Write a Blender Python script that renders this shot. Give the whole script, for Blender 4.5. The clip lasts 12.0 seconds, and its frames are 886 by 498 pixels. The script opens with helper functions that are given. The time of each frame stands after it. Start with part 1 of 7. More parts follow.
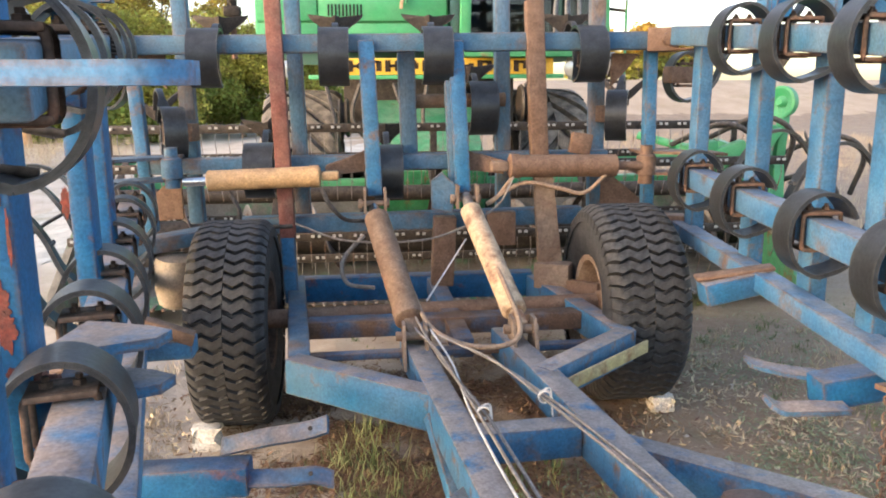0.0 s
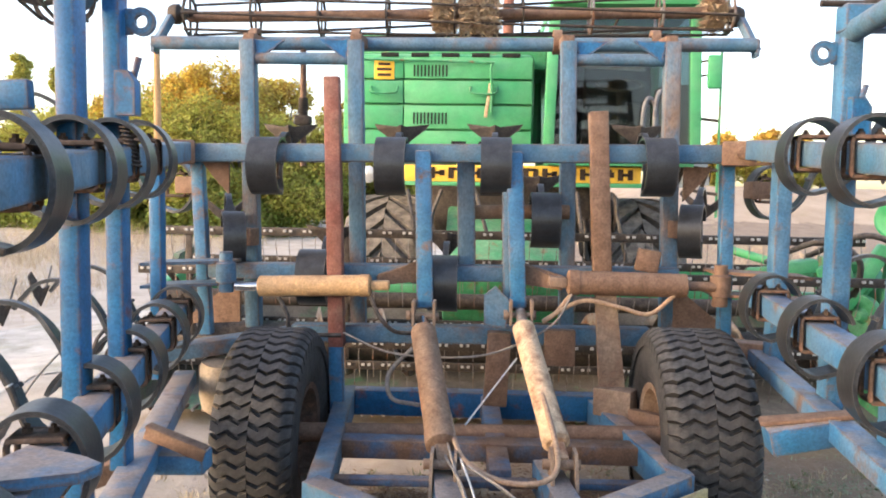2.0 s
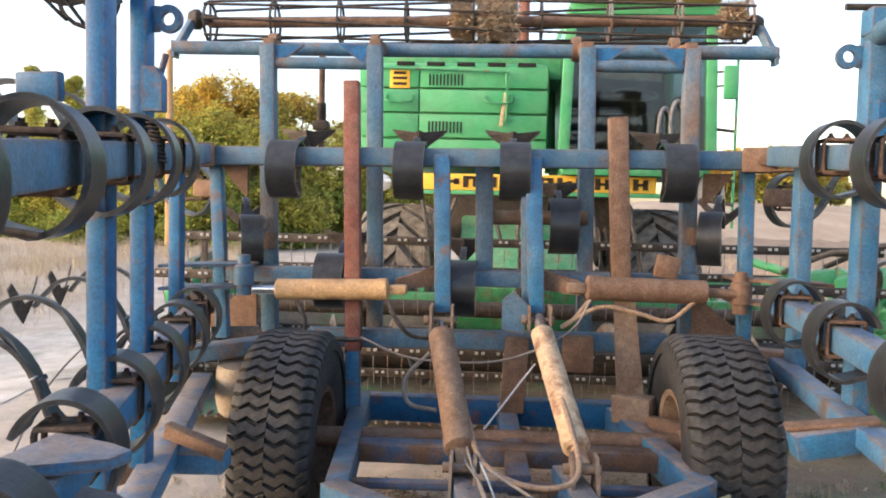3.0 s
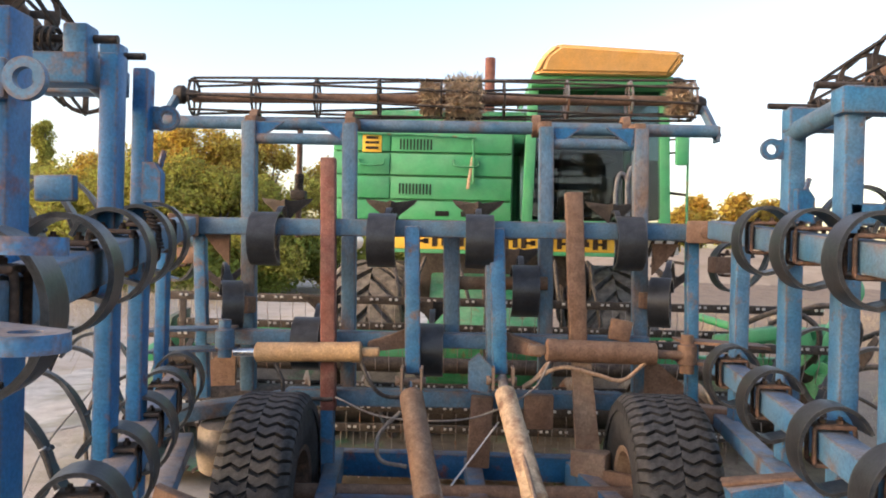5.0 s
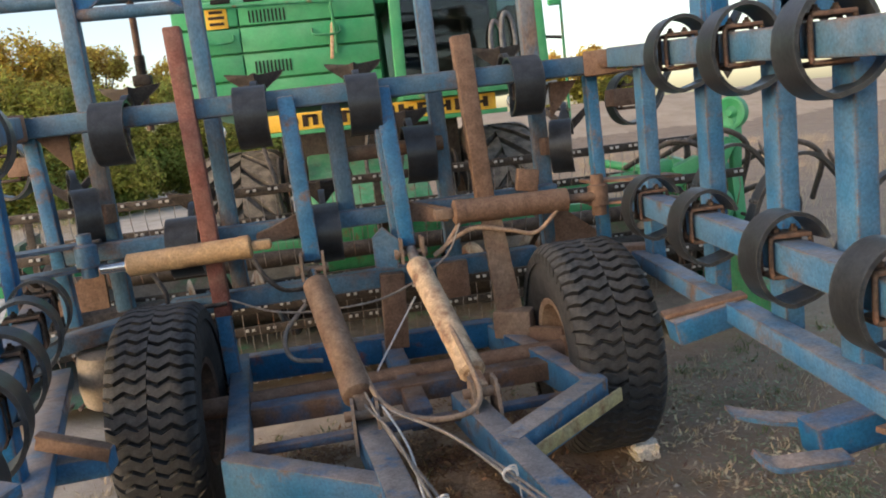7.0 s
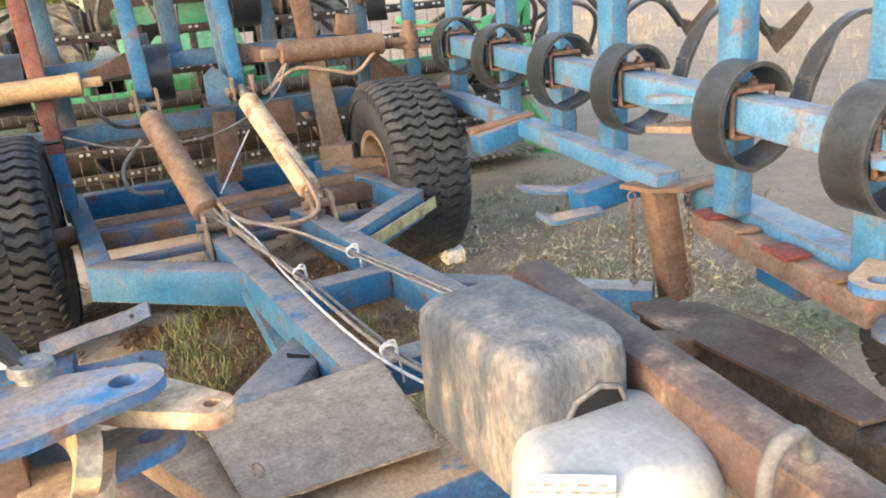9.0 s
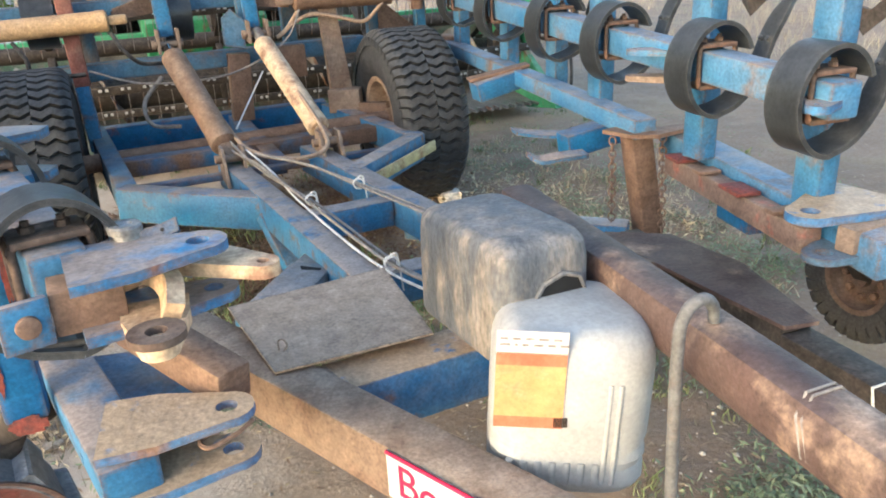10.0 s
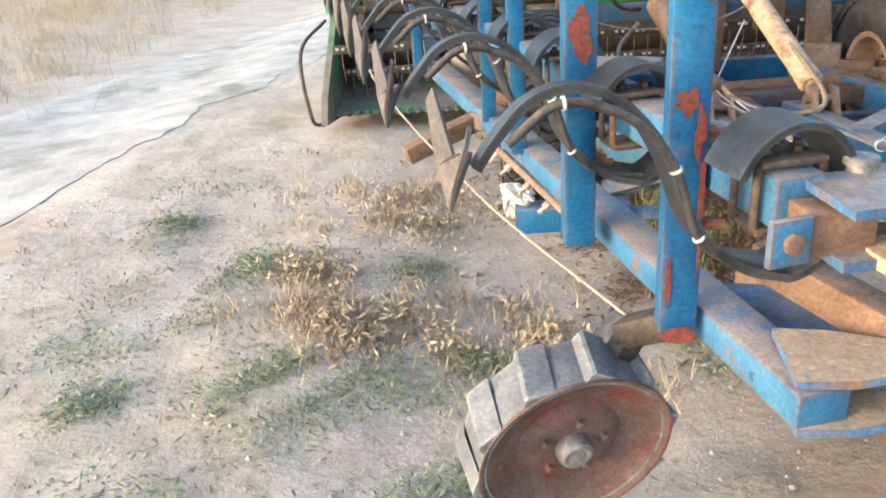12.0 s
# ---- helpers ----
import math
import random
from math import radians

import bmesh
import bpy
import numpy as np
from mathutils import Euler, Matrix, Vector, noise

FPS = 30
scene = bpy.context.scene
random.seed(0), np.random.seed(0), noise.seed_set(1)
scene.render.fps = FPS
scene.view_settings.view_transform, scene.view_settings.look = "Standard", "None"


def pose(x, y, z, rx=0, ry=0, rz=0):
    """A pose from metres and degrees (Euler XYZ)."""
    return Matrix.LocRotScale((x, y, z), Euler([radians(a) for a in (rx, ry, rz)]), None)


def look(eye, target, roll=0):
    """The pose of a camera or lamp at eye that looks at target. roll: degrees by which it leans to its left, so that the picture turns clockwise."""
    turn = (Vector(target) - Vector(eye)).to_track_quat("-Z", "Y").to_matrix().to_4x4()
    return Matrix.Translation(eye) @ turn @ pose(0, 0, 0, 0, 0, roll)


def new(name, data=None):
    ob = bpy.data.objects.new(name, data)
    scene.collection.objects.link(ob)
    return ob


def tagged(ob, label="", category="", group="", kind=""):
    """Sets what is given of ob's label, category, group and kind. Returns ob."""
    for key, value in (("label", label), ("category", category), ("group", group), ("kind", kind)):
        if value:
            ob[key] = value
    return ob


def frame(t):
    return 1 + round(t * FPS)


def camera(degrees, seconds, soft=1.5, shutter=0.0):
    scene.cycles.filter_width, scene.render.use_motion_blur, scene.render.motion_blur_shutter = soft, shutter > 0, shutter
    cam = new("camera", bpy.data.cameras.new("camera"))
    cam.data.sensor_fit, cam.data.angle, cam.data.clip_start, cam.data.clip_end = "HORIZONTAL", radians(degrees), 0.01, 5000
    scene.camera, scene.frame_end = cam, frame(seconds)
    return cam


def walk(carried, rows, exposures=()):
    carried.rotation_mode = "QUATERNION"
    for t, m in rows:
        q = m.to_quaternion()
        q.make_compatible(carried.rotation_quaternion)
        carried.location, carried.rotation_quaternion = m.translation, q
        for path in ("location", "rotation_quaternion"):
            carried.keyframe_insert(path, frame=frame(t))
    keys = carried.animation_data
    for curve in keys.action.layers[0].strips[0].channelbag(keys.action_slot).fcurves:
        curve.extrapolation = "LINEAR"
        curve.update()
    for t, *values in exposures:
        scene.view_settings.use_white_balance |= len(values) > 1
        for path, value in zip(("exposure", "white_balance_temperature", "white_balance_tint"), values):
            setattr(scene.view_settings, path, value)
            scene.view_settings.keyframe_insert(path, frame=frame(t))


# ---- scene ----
cam = camera(59.3, 12.0, soft=1.9)
PATH = [
    (0, (-0.305, -0.029, 1.752), (-0.102, 1.922, 1.349), -0.3),
    (0.5, (-0.25, 0.071, 1.784), (-0.262, 2.046, 1.474), -1.3),
    (1, (-0.125, 0.107, 1.786), (-0.338, 2.076, 1.517), -1.0),
    (1.5, (0.02, 0.119, 1.807), (-0.182, 2.095, 1.589), -0.2),
    (2, (0.051, 0.161, 1.808), (-0.043, 2.153, 1.655), 0.9),
    (2.5, (0.011, 0.169, 1.747), (-0.084, 2.164, 1.646), 1.3),
    (2.7, (-0.006, 0.168, 1.743), (-0.12, 2.161, 1.637), 1.6),
    (4.3, (0.01, 0.05, 1.819), (-0.074, 2.044, 1.689), 0.1),
    (4.5, (0.013, -0.051, 1.828), (-0.1, 1.942, 1.706), 0.2),
    (5, (0.009, -0.146, 1.896), (-0.031, 1.854, 1.892), 1.4),
    (5.5, (-0.007, -0.03, 1.879), (0.03, 1.97, 1.902), 1.4),
    (6, (-0.009, 0.271, 1.856), (0.068, 2.269, 1.856), 0.5),
    (6.5, (-0.01, 0.352, 1.842), (0.141, 2.344, 1.752), -2.2),
    (7, (-0.122, 0.277, 1.776), (0.154, 2.234, 1.467), -6.4),
    (7.5, (-0.304, 0.234, 1.664), (0.115, 2.087, 1.04), -8.7),
    (7.7, (-0.349, 0.179, 1.635), (0.145, 1.987, 0.936), -7.5),
    (9.3, (-0.483, -0.349, 1.613), (0.233, 1.406, 0.976), -5.0),
    (9.5, (-0.548, -0.408, 1.6), (0.167, 1.341, 0.943), -4.7),
    (10, (-0.572, -0.576, 1.63), (0.129, 1.143, 0.888), -2.8),
    (10.5, (-0.578, -0.69, 1.634), (-0.117, 1.133, 0.954), -2.8),
    (11, (-0.809, -0.699, 1.655), (-0.664, 1.167, 0.951), -4.7),
    (11.5, (-1.133, -0.636, 1.645), (-1.175, 1.224, 0.91), -5.4),
    (12, (-1.289, -0.489, 1.625), (-1.391, 1.345, 0.833), -4.2),
]
# stops, white balance and tint along the way
EXPOSURES = [(0.0, 2.27, 6600, 18), (0.5, 2.57, 6650, 18), (1.5, 2.5, 6700, 19), (2.5, 2.09, 6650, 20), (4.5, 1.92, 6700, 20), (5.0, 1.65, 6750, 22), (5.5, 1.21, 7000, 25), (6.5, 1.27, 6750, 22), (7.0, 1.35, 6500, 16), (7.5, 2.72, 6750, 16), (9.5, 2.45, 6350, 11), (10.0, 2.28, 6000, 9), (10.5, 2.4, 5950, 9), (11.0, 2.3, 6050, 9), (11.5, 2.28, 6100, 9), (12.0, 2.3, 6250, 11)]
walk(cam, [(t, look(eye, target, roll)) for t, eye, target, roll in PATH], EXPOSURES)

# ---- world, sun, exposure ----
SUN_EL, SUN_AZ = radians(14), radians(247)
world = bpy.data.worlds.new("world")
scene.world = world
world.use_nodes = True
wn = world.node_tree.nodes
sky = wn.new("ShaderNodeTexSky")
sky.sky_type = "NISHITA"
sky.sun_disc = False
sky.sun_elevation, sky.sun_rotation = SUN_EL, SUN_AZ
sky.air_density, sky.dust_density, sky.ozone_density = 1.0, 2.0, 0.6
wn["Background"].inputs["Strength"].default_value = 0.15
world.node_tree.links.new(sky.outputs["Color"], wn["Background"].inputs["Color"])
sun_data = bpy.data.lights.new("sun", "SUN")
sun_data.energy, sun_data.angle, sun_data.color = 0.25, radians(50), (1.0, 0.97, 0.93)
sun = new("sun", sun_data)
sun_dir = Vector((math.sin(SUN_AZ) * math.cos(SUN_EL), math.cos(SUN_AZ) * math.cos(SUN_EL), math.sin(SUN_EL)))
sun.matrix_world = look(sun_dir * 50, (0, 0, 0))

# ---- materials ----
def mat(name, col, col2=None, rough=0.6, metal=0.0, scale=6.0, rust=0.0, rust_col=(0.16, 0.075, 0.04), rust_scale=7.0,
        dust=0.0, dust_col=(0.36, 0.29, 0.23), bump=0.15, bump_scale=60.0, streak=1.0, rand=0.0, ramp=(0.35, 0.65), rand_island=False, dust_from=-0.3, dust_lo=0.22, edge=0.0, edge_col=(0.15, 0.09, 0.065), spec=0.25, grain=1.0):
    m = bpy.data.materials.new(name)
    m.use_nodes = True
    nt = m.node_tree
    n, l = nt.nodes, nt.links
    b = n["Principled BSDF"]
    tc = n.new("ShaderNodeTexCoord")
    mp = n.new("ShaderNodeMapping")
    mp.inputs["Scale"].default_value = (1, 1, streak)
    l.new(tc.outputs["Object"], mp.inputs["Vector"])

    def noi(s, detail=5.0, r=0.55):
        x = n.new("ShaderNodeTexNoise")
        x.inputs["Scale"].default_value, x.inputs["Detail"].default_value, x.inputs["Roughness"].default_value = s, detail, r
        l.new(mp.outputs["Vector"], x.inputs["Vector"])
        return x.outputs["Fac"]

    def rng(src, a, c, lo=0.0, hi=1.0):
        x = n.new("ShaderNodeMapRange")
        x.inputs["From Min"].default_value, x.inputs["From Max"].default_value = a, c
        x.inputs["To Min"].default_value, x.inputs["To Max"].default_value = lo, hi
        l.new(src, x.inputs["Value"])
        return x.outputs["Result"]

    def mix(fac, a, c):
        x = n.new("ShaderNodeMix")
        x.data_type = "RGBA"
        l.new(fac, x.inputs[0])
        for sock, v in ((x.inputs[6], a), (x.inputs[7], c)):
            if isinstance(v, tuple):
                sock.default_value = (*v, 1)
            else:
                l.new(v, sock)
        return x.outputs[2]

    def mul(a, c):
        x = n.new("ShaderNodeMath")
        x.operation = "MULTIPLY"
        for sock, v in ((x.inputs[0], a), (x.inputs[1], c)):
            if isinstance(v, (int, float)):
                sock.default_value = v
            else:
                l.new(v, sock)
        return x.outputs[0]

    col2 = col2 or tuple(c * 0.7 for c in col)
    c = mix(rng(noi(scale), *ramp), col, col2)
    rsock = None
    if rand > 0:
        src = n.new("ShaderNodeNewGeometry").outputs["Random Per Island"] if rand_island else n.new("ShaderNodeObjectInfo").outputs["Random"]
        hsv = n.new("ShaderNodeHueSaturation")
        l.new(rng(src, 0, 1, 1 - rand, 1 + rand), hsv.inputs["Value"])
        l.new(rng(src, 0, 1, 0.5 - rand * 0.06, 0.5 + rand * 0.06), hsv.inputs["Hue"])
        l.new(c, hsv.inputs["Color"])
        c = hsv.outputs["Color"]
    if rust > 0:
        rm = rng(noi(rust_scale, 9.0, 0.62), 0.6 - rust * 0.35, 0.73 - rust * 0.3)
        rc = mix(rng(noi(rust_scale * 4), 0.35, 0.7), rust_col, tuple(v * 1.6 for v in rust_col))
        c = mix(rm, c, rc)
        rsock = rng(rm, 0, 1, rough, 0.85)
    if edge > 0:
        bv = n.new("ShaderNodeBevel")
        bv.samples, bv.inputs["Radius"].default_value = 4, 0.02
        ge = n.new("ShaderNodeNewGeometry")
        dt = n.new("ShaderNodeVectorMath")
        dt.operation = "DOT_PRODUCT"
        l.new(bv.outputs["Normal"], dt.inputs[0])
        l.new(ge.outputs["Normal"], dt.inputs[1])
        em = mul(mul(rng(dt.outputs["Value"], 0.995, 0.93), rng(noi(rust_scale * 2.2, 8.0, 0.65), 0.38, 0.52)), edge)
        c = mix(em, c, edge_col)
    if dust > 0:
        g = n.new("ShaderNodeNewGeometry")
        sp = n.new("ShaderNodeSeparateXYZ")
        l.new(g.outputs["Normal"], sp.inputs[0])
        up = rng(sp.outputs["Z"], dust_from, 0.9, dust_lo, 1.0)
        dm = mul(mul(up, rng(noi(scale * 1.7, 7.0, 0.6), 0.28, 0.62)), dust)
        c = mix(dm, c, dust_col)
        rsock = rng(dm, 0, 1, rough, 0.9) if rsock is None else rsock
    if grain > 0:
        for sc, lo, hi in ((scale * 2.6, 1 - 0.3 * grain, 1 + 0.14 * grain), (95.0, 1 - 0.34 * grain, 1 + 0.26 * grain)):
            mm = n.new("ShaderNodeMix")
            mm.data_type, mm.blend_type = "RGBA", "MULTIPLY"
            mm.inputs[0].default_value = 1.0
            l.new(c, mm.inputs[6])
            l.new(rng(noi(sc, 8.0, 0.68), 0.3, 0.7, lo, hi), mm.inputs[7])
            c = mm.outputs[2]
    l.new(c, b.inputs["Base Color"])
    b.inputs["Roughness"].default_value, b.inputs["Metallic"].default_value = rough, metal
    b.inputs["Specular IOR Level"].default_value = spec
    if rsock is not None:
        l.new(rsock, b.inputs["Roughness"])
    if bump:
        bp = n.new("ShaderNodeBump")
        bp.inputs["Strength"].default_value, bp.inputs["Distance"].default_value = bump, 0.01
        l.new(noi(bump_scale, 6.0), bp.inputs["Height"])
        l.new(bp.outputs["Normal"], b.inputs["Normal"])
    return m


BLUE = mat("worn_blue_paint", (0.012, 0.145, 0.31), (0.045, 0.19, 0.34), 0.42, 0, 4, rust=0.1, rust_col=(0.13, 0.08, 0.058), rust_scale=8, dust=1.25, dust_col=(0.3, 0.25, 0.225), dust_from=0.3, dust_lo=0.1, bump=0.14, edge=1.0)
BLUE_D = mat("deep_blue_paint", (0.005, 0.098, 0.25), (0.014, 0.14, 0.3), 0.4, 0, 5, rust=0.06, rust_col=(0.13, 0.05, 0.038), rust_scale=7, dust=0.6, dust_col=(0.28, 0.22, 0.18), dust_from=0.25, dust_lo=0.08, bump=0.1, edge=0.9)
BLUE_R = mat("rusty_blue_paint", (0.035, 0.145, 0.26), (0.085, 0.18, 0.26), 0.6, 0, 4, rust=0.16, rust_col=(0.125, 0.08, 0.058), rust_scale=3.5, dust=0.5, dust_col=(0.27, 0.215, 0.18), bump=0.22, edge=1.0)
RUST = mat("brown_rusty_steel", (0.14, 0.082, 0.055), (0.225, 0.142, 0.1), 0.7, 0, 7, rust=0.25, rust_col=(0.1, 0.06, 0.042), dust=0.4, dust_col=(0.34, 0.235, 0.165), dust_lo=0.12, bump=0.25)
RED = mat("red_oxide_primer", (0.2, 0.07, 0.055), (0.27, 0.11, 0.085), 0.75, 0, 7, rust=0.2, rust_col=(0.16, 0.08, 0.06), dust=0.35, bump=0.2)
MAROON = mat("maroon_brown_paint", (0.062, 0.04, 0.037), (0.1, 0.063, 0.055), 0.5, 0, 5, rust=0.28, rust_col=(0.34, 0.235, 0.165), rust_scale=3.4, dust=0.25, dust_col=(0.3, 0.235, 0.19), bump=0.25)
DUSTY = mat("dusty_tan_steel", (0.27, 0.2, 0.15), (0.2, 0.135, 0.1), 0.9, 0, 8, rust=0.22, rust_col=(0.14, 0.085, 0.06), dust=0.5, dust_col=(0.34, 0.28, 0.22), bump=0.3)
BLACK = mat("black_spring_steel", (0.014, 0.016, 0.019), (0.03, 0.034, 0.038), 0.32, 0.0, 9, dust=0.32, dust_col=(0.14, 0.14, 0.14), dust_from=0.1, dust_lo=0.1, bump=0.1, edge=0.3, edge_col=(0.2, 0.2, 0.2), spec=0.5)
DARK = mat("dark_oily_steel", (0.022, 0.02, 0.018), (0.05, 0.041, 0.036), 0.55, 0.2, 14, dust=0.25, bump=0.2)
GREY = mat("bare_grey_steel", (0.3, 0.29, 0.28), (0.2, 0.18, 0.17), 0.5, 0.5, 14, rust=0.3, dust=0.3, bump=0.2)
LUGSTEEL = mat("grey_painted_lug_steel", (0.085, 0.1, 0.125), (0.17, 0.185, 0.2), 0.5, 0.0, 9, rust=0.12, rust_col=(0.1, 0.075, 0.06), dust=0.3, dust_col=(0.3, 0.28, 0.26), bump=0.2, edge=0.7, edge_col=(0.4, 0.4, 0.4))
CHROME = mat("chromed_rod", (0.7, 0.71, 0.72), (0.6, 0.6, 0.6), 0.16, 1.0, 30, bump=0.0, grain=0)
YELCYL = mat("ochre_yellow_cylinder_paint", (0.56, 0.36, 0.18), (0.46, 0.285, 0.145), 0.6, 0, 9, rust=0.24, rust_col=(0.2, 0.11, 0.06), dust=0.5, dust_col=(0.5, 0.37, 0.25), bump=0.15)
CREAM = mat("flaking_cream_paint", (0.68, 0.5, 0.32), (0.6, 0.43, 0.27), 0.6, 0, 8, rust=0.33, rust_col=(0.2, 0.11, 0.07), rust_scale=10, dust=0.3, dust_col=(0.5, 0.38, 0.27), bump=0.25)
TYRE = mat("dusty_tyre_rubber", (0.02, 0.021, 0.023), (0.036, 0.037, 0.039), 0.75, 0, 12, dust=0.5, dust_col=(0.165, 0.165, 0.165), bump=0.25, bump_scale=90)
TYRE_OLD = mat("old_tractor_tyre_rubber", (0.06, 0.055, 0.05), (0.13, 0.115, 0.1), 0.85, 0, 7, dust=0.6, dust_col=(0.36, 0.31, 0.26), bump=0.25)
RIM = mat("dusty_cream_rim", (0.46, 0.33, 0.22), (0.3, 0.19, 0.12), 0.8, 0, 8, rust=0.25, dust=0.5, bump=0.25)
RIM_R = mat("rusty_brown_disc", (0.105, 0.068, 0.058), (0.165, 0.11, 0.094), 0.6, 0, 9, rust=0.2, rust_col=(0.13, 0.04, 0.033), dust=0.3, dust_col=(0.25, 0.2, 0.17), bump=0.3)
GREEN = mat("bright_green_paint", (0.035, 0.36, 0.135), (0.075, 0.35, 0.16), 0.42, 0, 3, dust=0.45, dust_col=(0.24, 0.4, 0.27), bump=0.06, grain=0.45)
GREEN_D = mat("dusty_green_paint", (0.02, 0.27, 0.11), (0.05, 0.3, 0.14), 0.5, 0, 5, rust=0.12, dust=0.45, dust_col=(0.3, 0.36, 0.27), bump=0.1)
YELLOW = mat("yellow_panel_paint", (0.82, 0.5, 0.04), (0.75, 0.45, 0.05), 0.5, 0, 6, dust=0.25, bump=0.05, grain=0.45)
ROOFY = mat("faded_orange_roof_plastic", (0.8, 0.43, 0.12), (0.72, 0.42, 0.16), 0.55, 0, 4, dust=0.35, dust_col=(0.7, 0.6, 0.45), bump=0.08, grain=0.45)
INK = mat("dark_brown_lettering", (0.045, 0.03, 0.02), None, 0.7, bump=0, grain=0)
# plain black that paints the shade inside openings and the cab
SHADE_BLACK = mat("painted_inner_shade", (0.012, 0.012, 0.013), (0.02, 0.02, 0.02), 0.9, bump=0, grain=0)
HOSE = mat("black_rubber_hose", (0.025, 0.025, 0.027), (0.05, 0.05, 0.05), 0.6, 0, 20, dust=0.4, bump=0.1)
LINE = mat("grey_dusty_hose", (0.3, 0.28, 0.26), (0.2, 0.18, 0.165), 0.6, 0, 20, dust=0.4, bump=0.1)
TANLINE = mat("tan_dusty_rubber_hose", (0.42, 0.29, 0.19), (0.3, 0.2, 0.14), 0.8, 0, 20, dust=0.4, bump=0.1)
CORD = mat("white_twine", (0.72, 0.72, 0.7), (0.6, 0.58, 0.55), 0.8, 0, 40, bump=0.2)
ROPE = mat("pale_tan_rope", (0.42, 0.37, 0.3), (0.34, 0.29, 0.23), 0.9, 0, 60, bump=0.4, bump_scale=200)
PLASTIC = mat("dusty_white_plastic", (0.38, 0.39, 0.385), (0.32, 0.325, 0.315), 0.38, 0, 5, dust=0.4, dust_col=(0.32, 0.29, 0.25), bump=0.08, grain=0.45)
LAB_W = mat("white_label_paper", (0.6, 0.58, 0.56), (0.5, 0.47, 0.44), 0.6, 0, 25, dust=0.2, bump=0.05, grain=0.45)
LAB_R = mat("red_brown_label_print", (0.5, 0.17, 0.09), (0.45, 0.12, 0.06), 0.6, 0, 15, dust=0.15, bump=0.05, grain=0.45)
LAB_O = mat("orange_label_print", (0.56, 0.34, 0.14), (0.52, 0.25, 0.1), 0.6, 0, 14, rust=0.16, rust_col=(0.36, 0.2, 0.1), rust_scale=34, dust=0.25, bump=0.05, grain=0.45)
SIGN_R = mat("crimson_sign_print", (0.6, 0.02, 0.07), None, 0.5, bump=0, grain=0)
STONE = mat("pale_limestone", (0.56, 0.5, 0.42), (0.45, 0.39, 0.32), 0.9, 0, 9, dust=0.3, bump=0.6, bump_scale=35)
BOXM = mat("scuffed_dark_plastic_with_dried_mud", (0.085, 0.095, 0.11), (0.13, 0.135, 0.14), 0.5, 0, 7, rust=0.34, rust_col=(0.17, 0.15, 0.13), rust_scale=13, dust=0.45, dust_col=(0.31, 0.28, 0.25), dust_from=0.4, dust_lo=0.1, bump=0.4, streak=0.45)
SHEET = mat("dusty_steel_sheet", (0.44, 0.34, 0.255), (0.36, 0.275, 0.2), 0.85, 0, 8, rust=0.2, rust_col=(0.2, 0.15, 0.115), rust_scale=12, dust=0.4, dust_col=(0.42, 0.34, 0.27), bump=0.2, edge=0.8, edge_col=(0.12, 0.09, 0.07))
WOOD = mat("weathered_pine_wood", (0.5, 0.31, 0.15), (0.4, 0.24, 0.12), 0.8, 0, 6, streak=0.1, bump=0.3)
CHALK = mat("chalky_block", (0.78, 0.74, 0.66), (0.66, 0.6, 0.52), 0.9, 0, 9, bump=0.4, bump_scale=40)
STRAW = mat("tangled_straw", (0.5, 0.38, 0.25), (0.38, 0.27, 0.17), 0.95, 0, 30, rand=0.25, rand_island=True, bump=0.2)


def glass_mat(name, tint, rough=0.03):
    m = bpy.data.materials.new(name)
    m.use_nodes = True
    b = m.node_tree.nodes["Principled BSDF"]
    b.inputs["Base Color"].default_value = (*tint, 1)
    b.inputs["Roughness"].default_value, b.inputs["Transmission Weight"].default_value, b.inputs["IOR"].default_value = rough, 1.0, 1.45
    return m


GLASS = glass_mat("tinted_cab_glass", (0.26, 0.35, 0.35))
LENS = mat("headlamp_glass", (0.8, 0.8, 0.78), None, 0.1, 0.6, bump=0, grain=0)


# ---- building helpers ----
def thing(name, loc, label, category, group=""):
    e = new(name)
    e.location = loc
    bpy.context.view_layer.update()
    return tagged(e, label, category, group)


def root(o):
    while o.parent:
        o = o.parent
    return o


def finish(name, bm, m, loc=(0, 0, 0), smooth=35):
    bmesh.ops.recalc_face_normals(bm, faces=bm.faces[:])
    me = bpy.data.meshes.new(name)
    bm.to_mesh(me)
    bm.free()
    if loc != (0, 0, 0):
        me.transform(Matrix.Translation(-Vector(loc)))
    me.materials.append(m)
    if smooth:
        me.polygons.foreach_set("use_smooth", [True] * len(me.polygons))
        me.set_sharp_from_angle(angle=radians(smooth))
    return me


def part(name, bm, m, parent, label="", smooth=35):
    o = new(name, finish(name, bm, m, tuple(root(parent).location), smooth))
    o.parent = parent
    return tagged(o, label)


def lone(name, bm, m, label, category, group="", kind="", smooth=35):
    c = Vector((0, 0, 0))
    for v in bm.verts:
        c += v.co
    c /= max(1, len(bm.verts))
    c.z = min(v.co.z for v in bm.verts)
    o = new(name, finish(name, bm, m, tuple(c), smooth))
    o.location = c
    return tagged(o, label, category, group, kind)


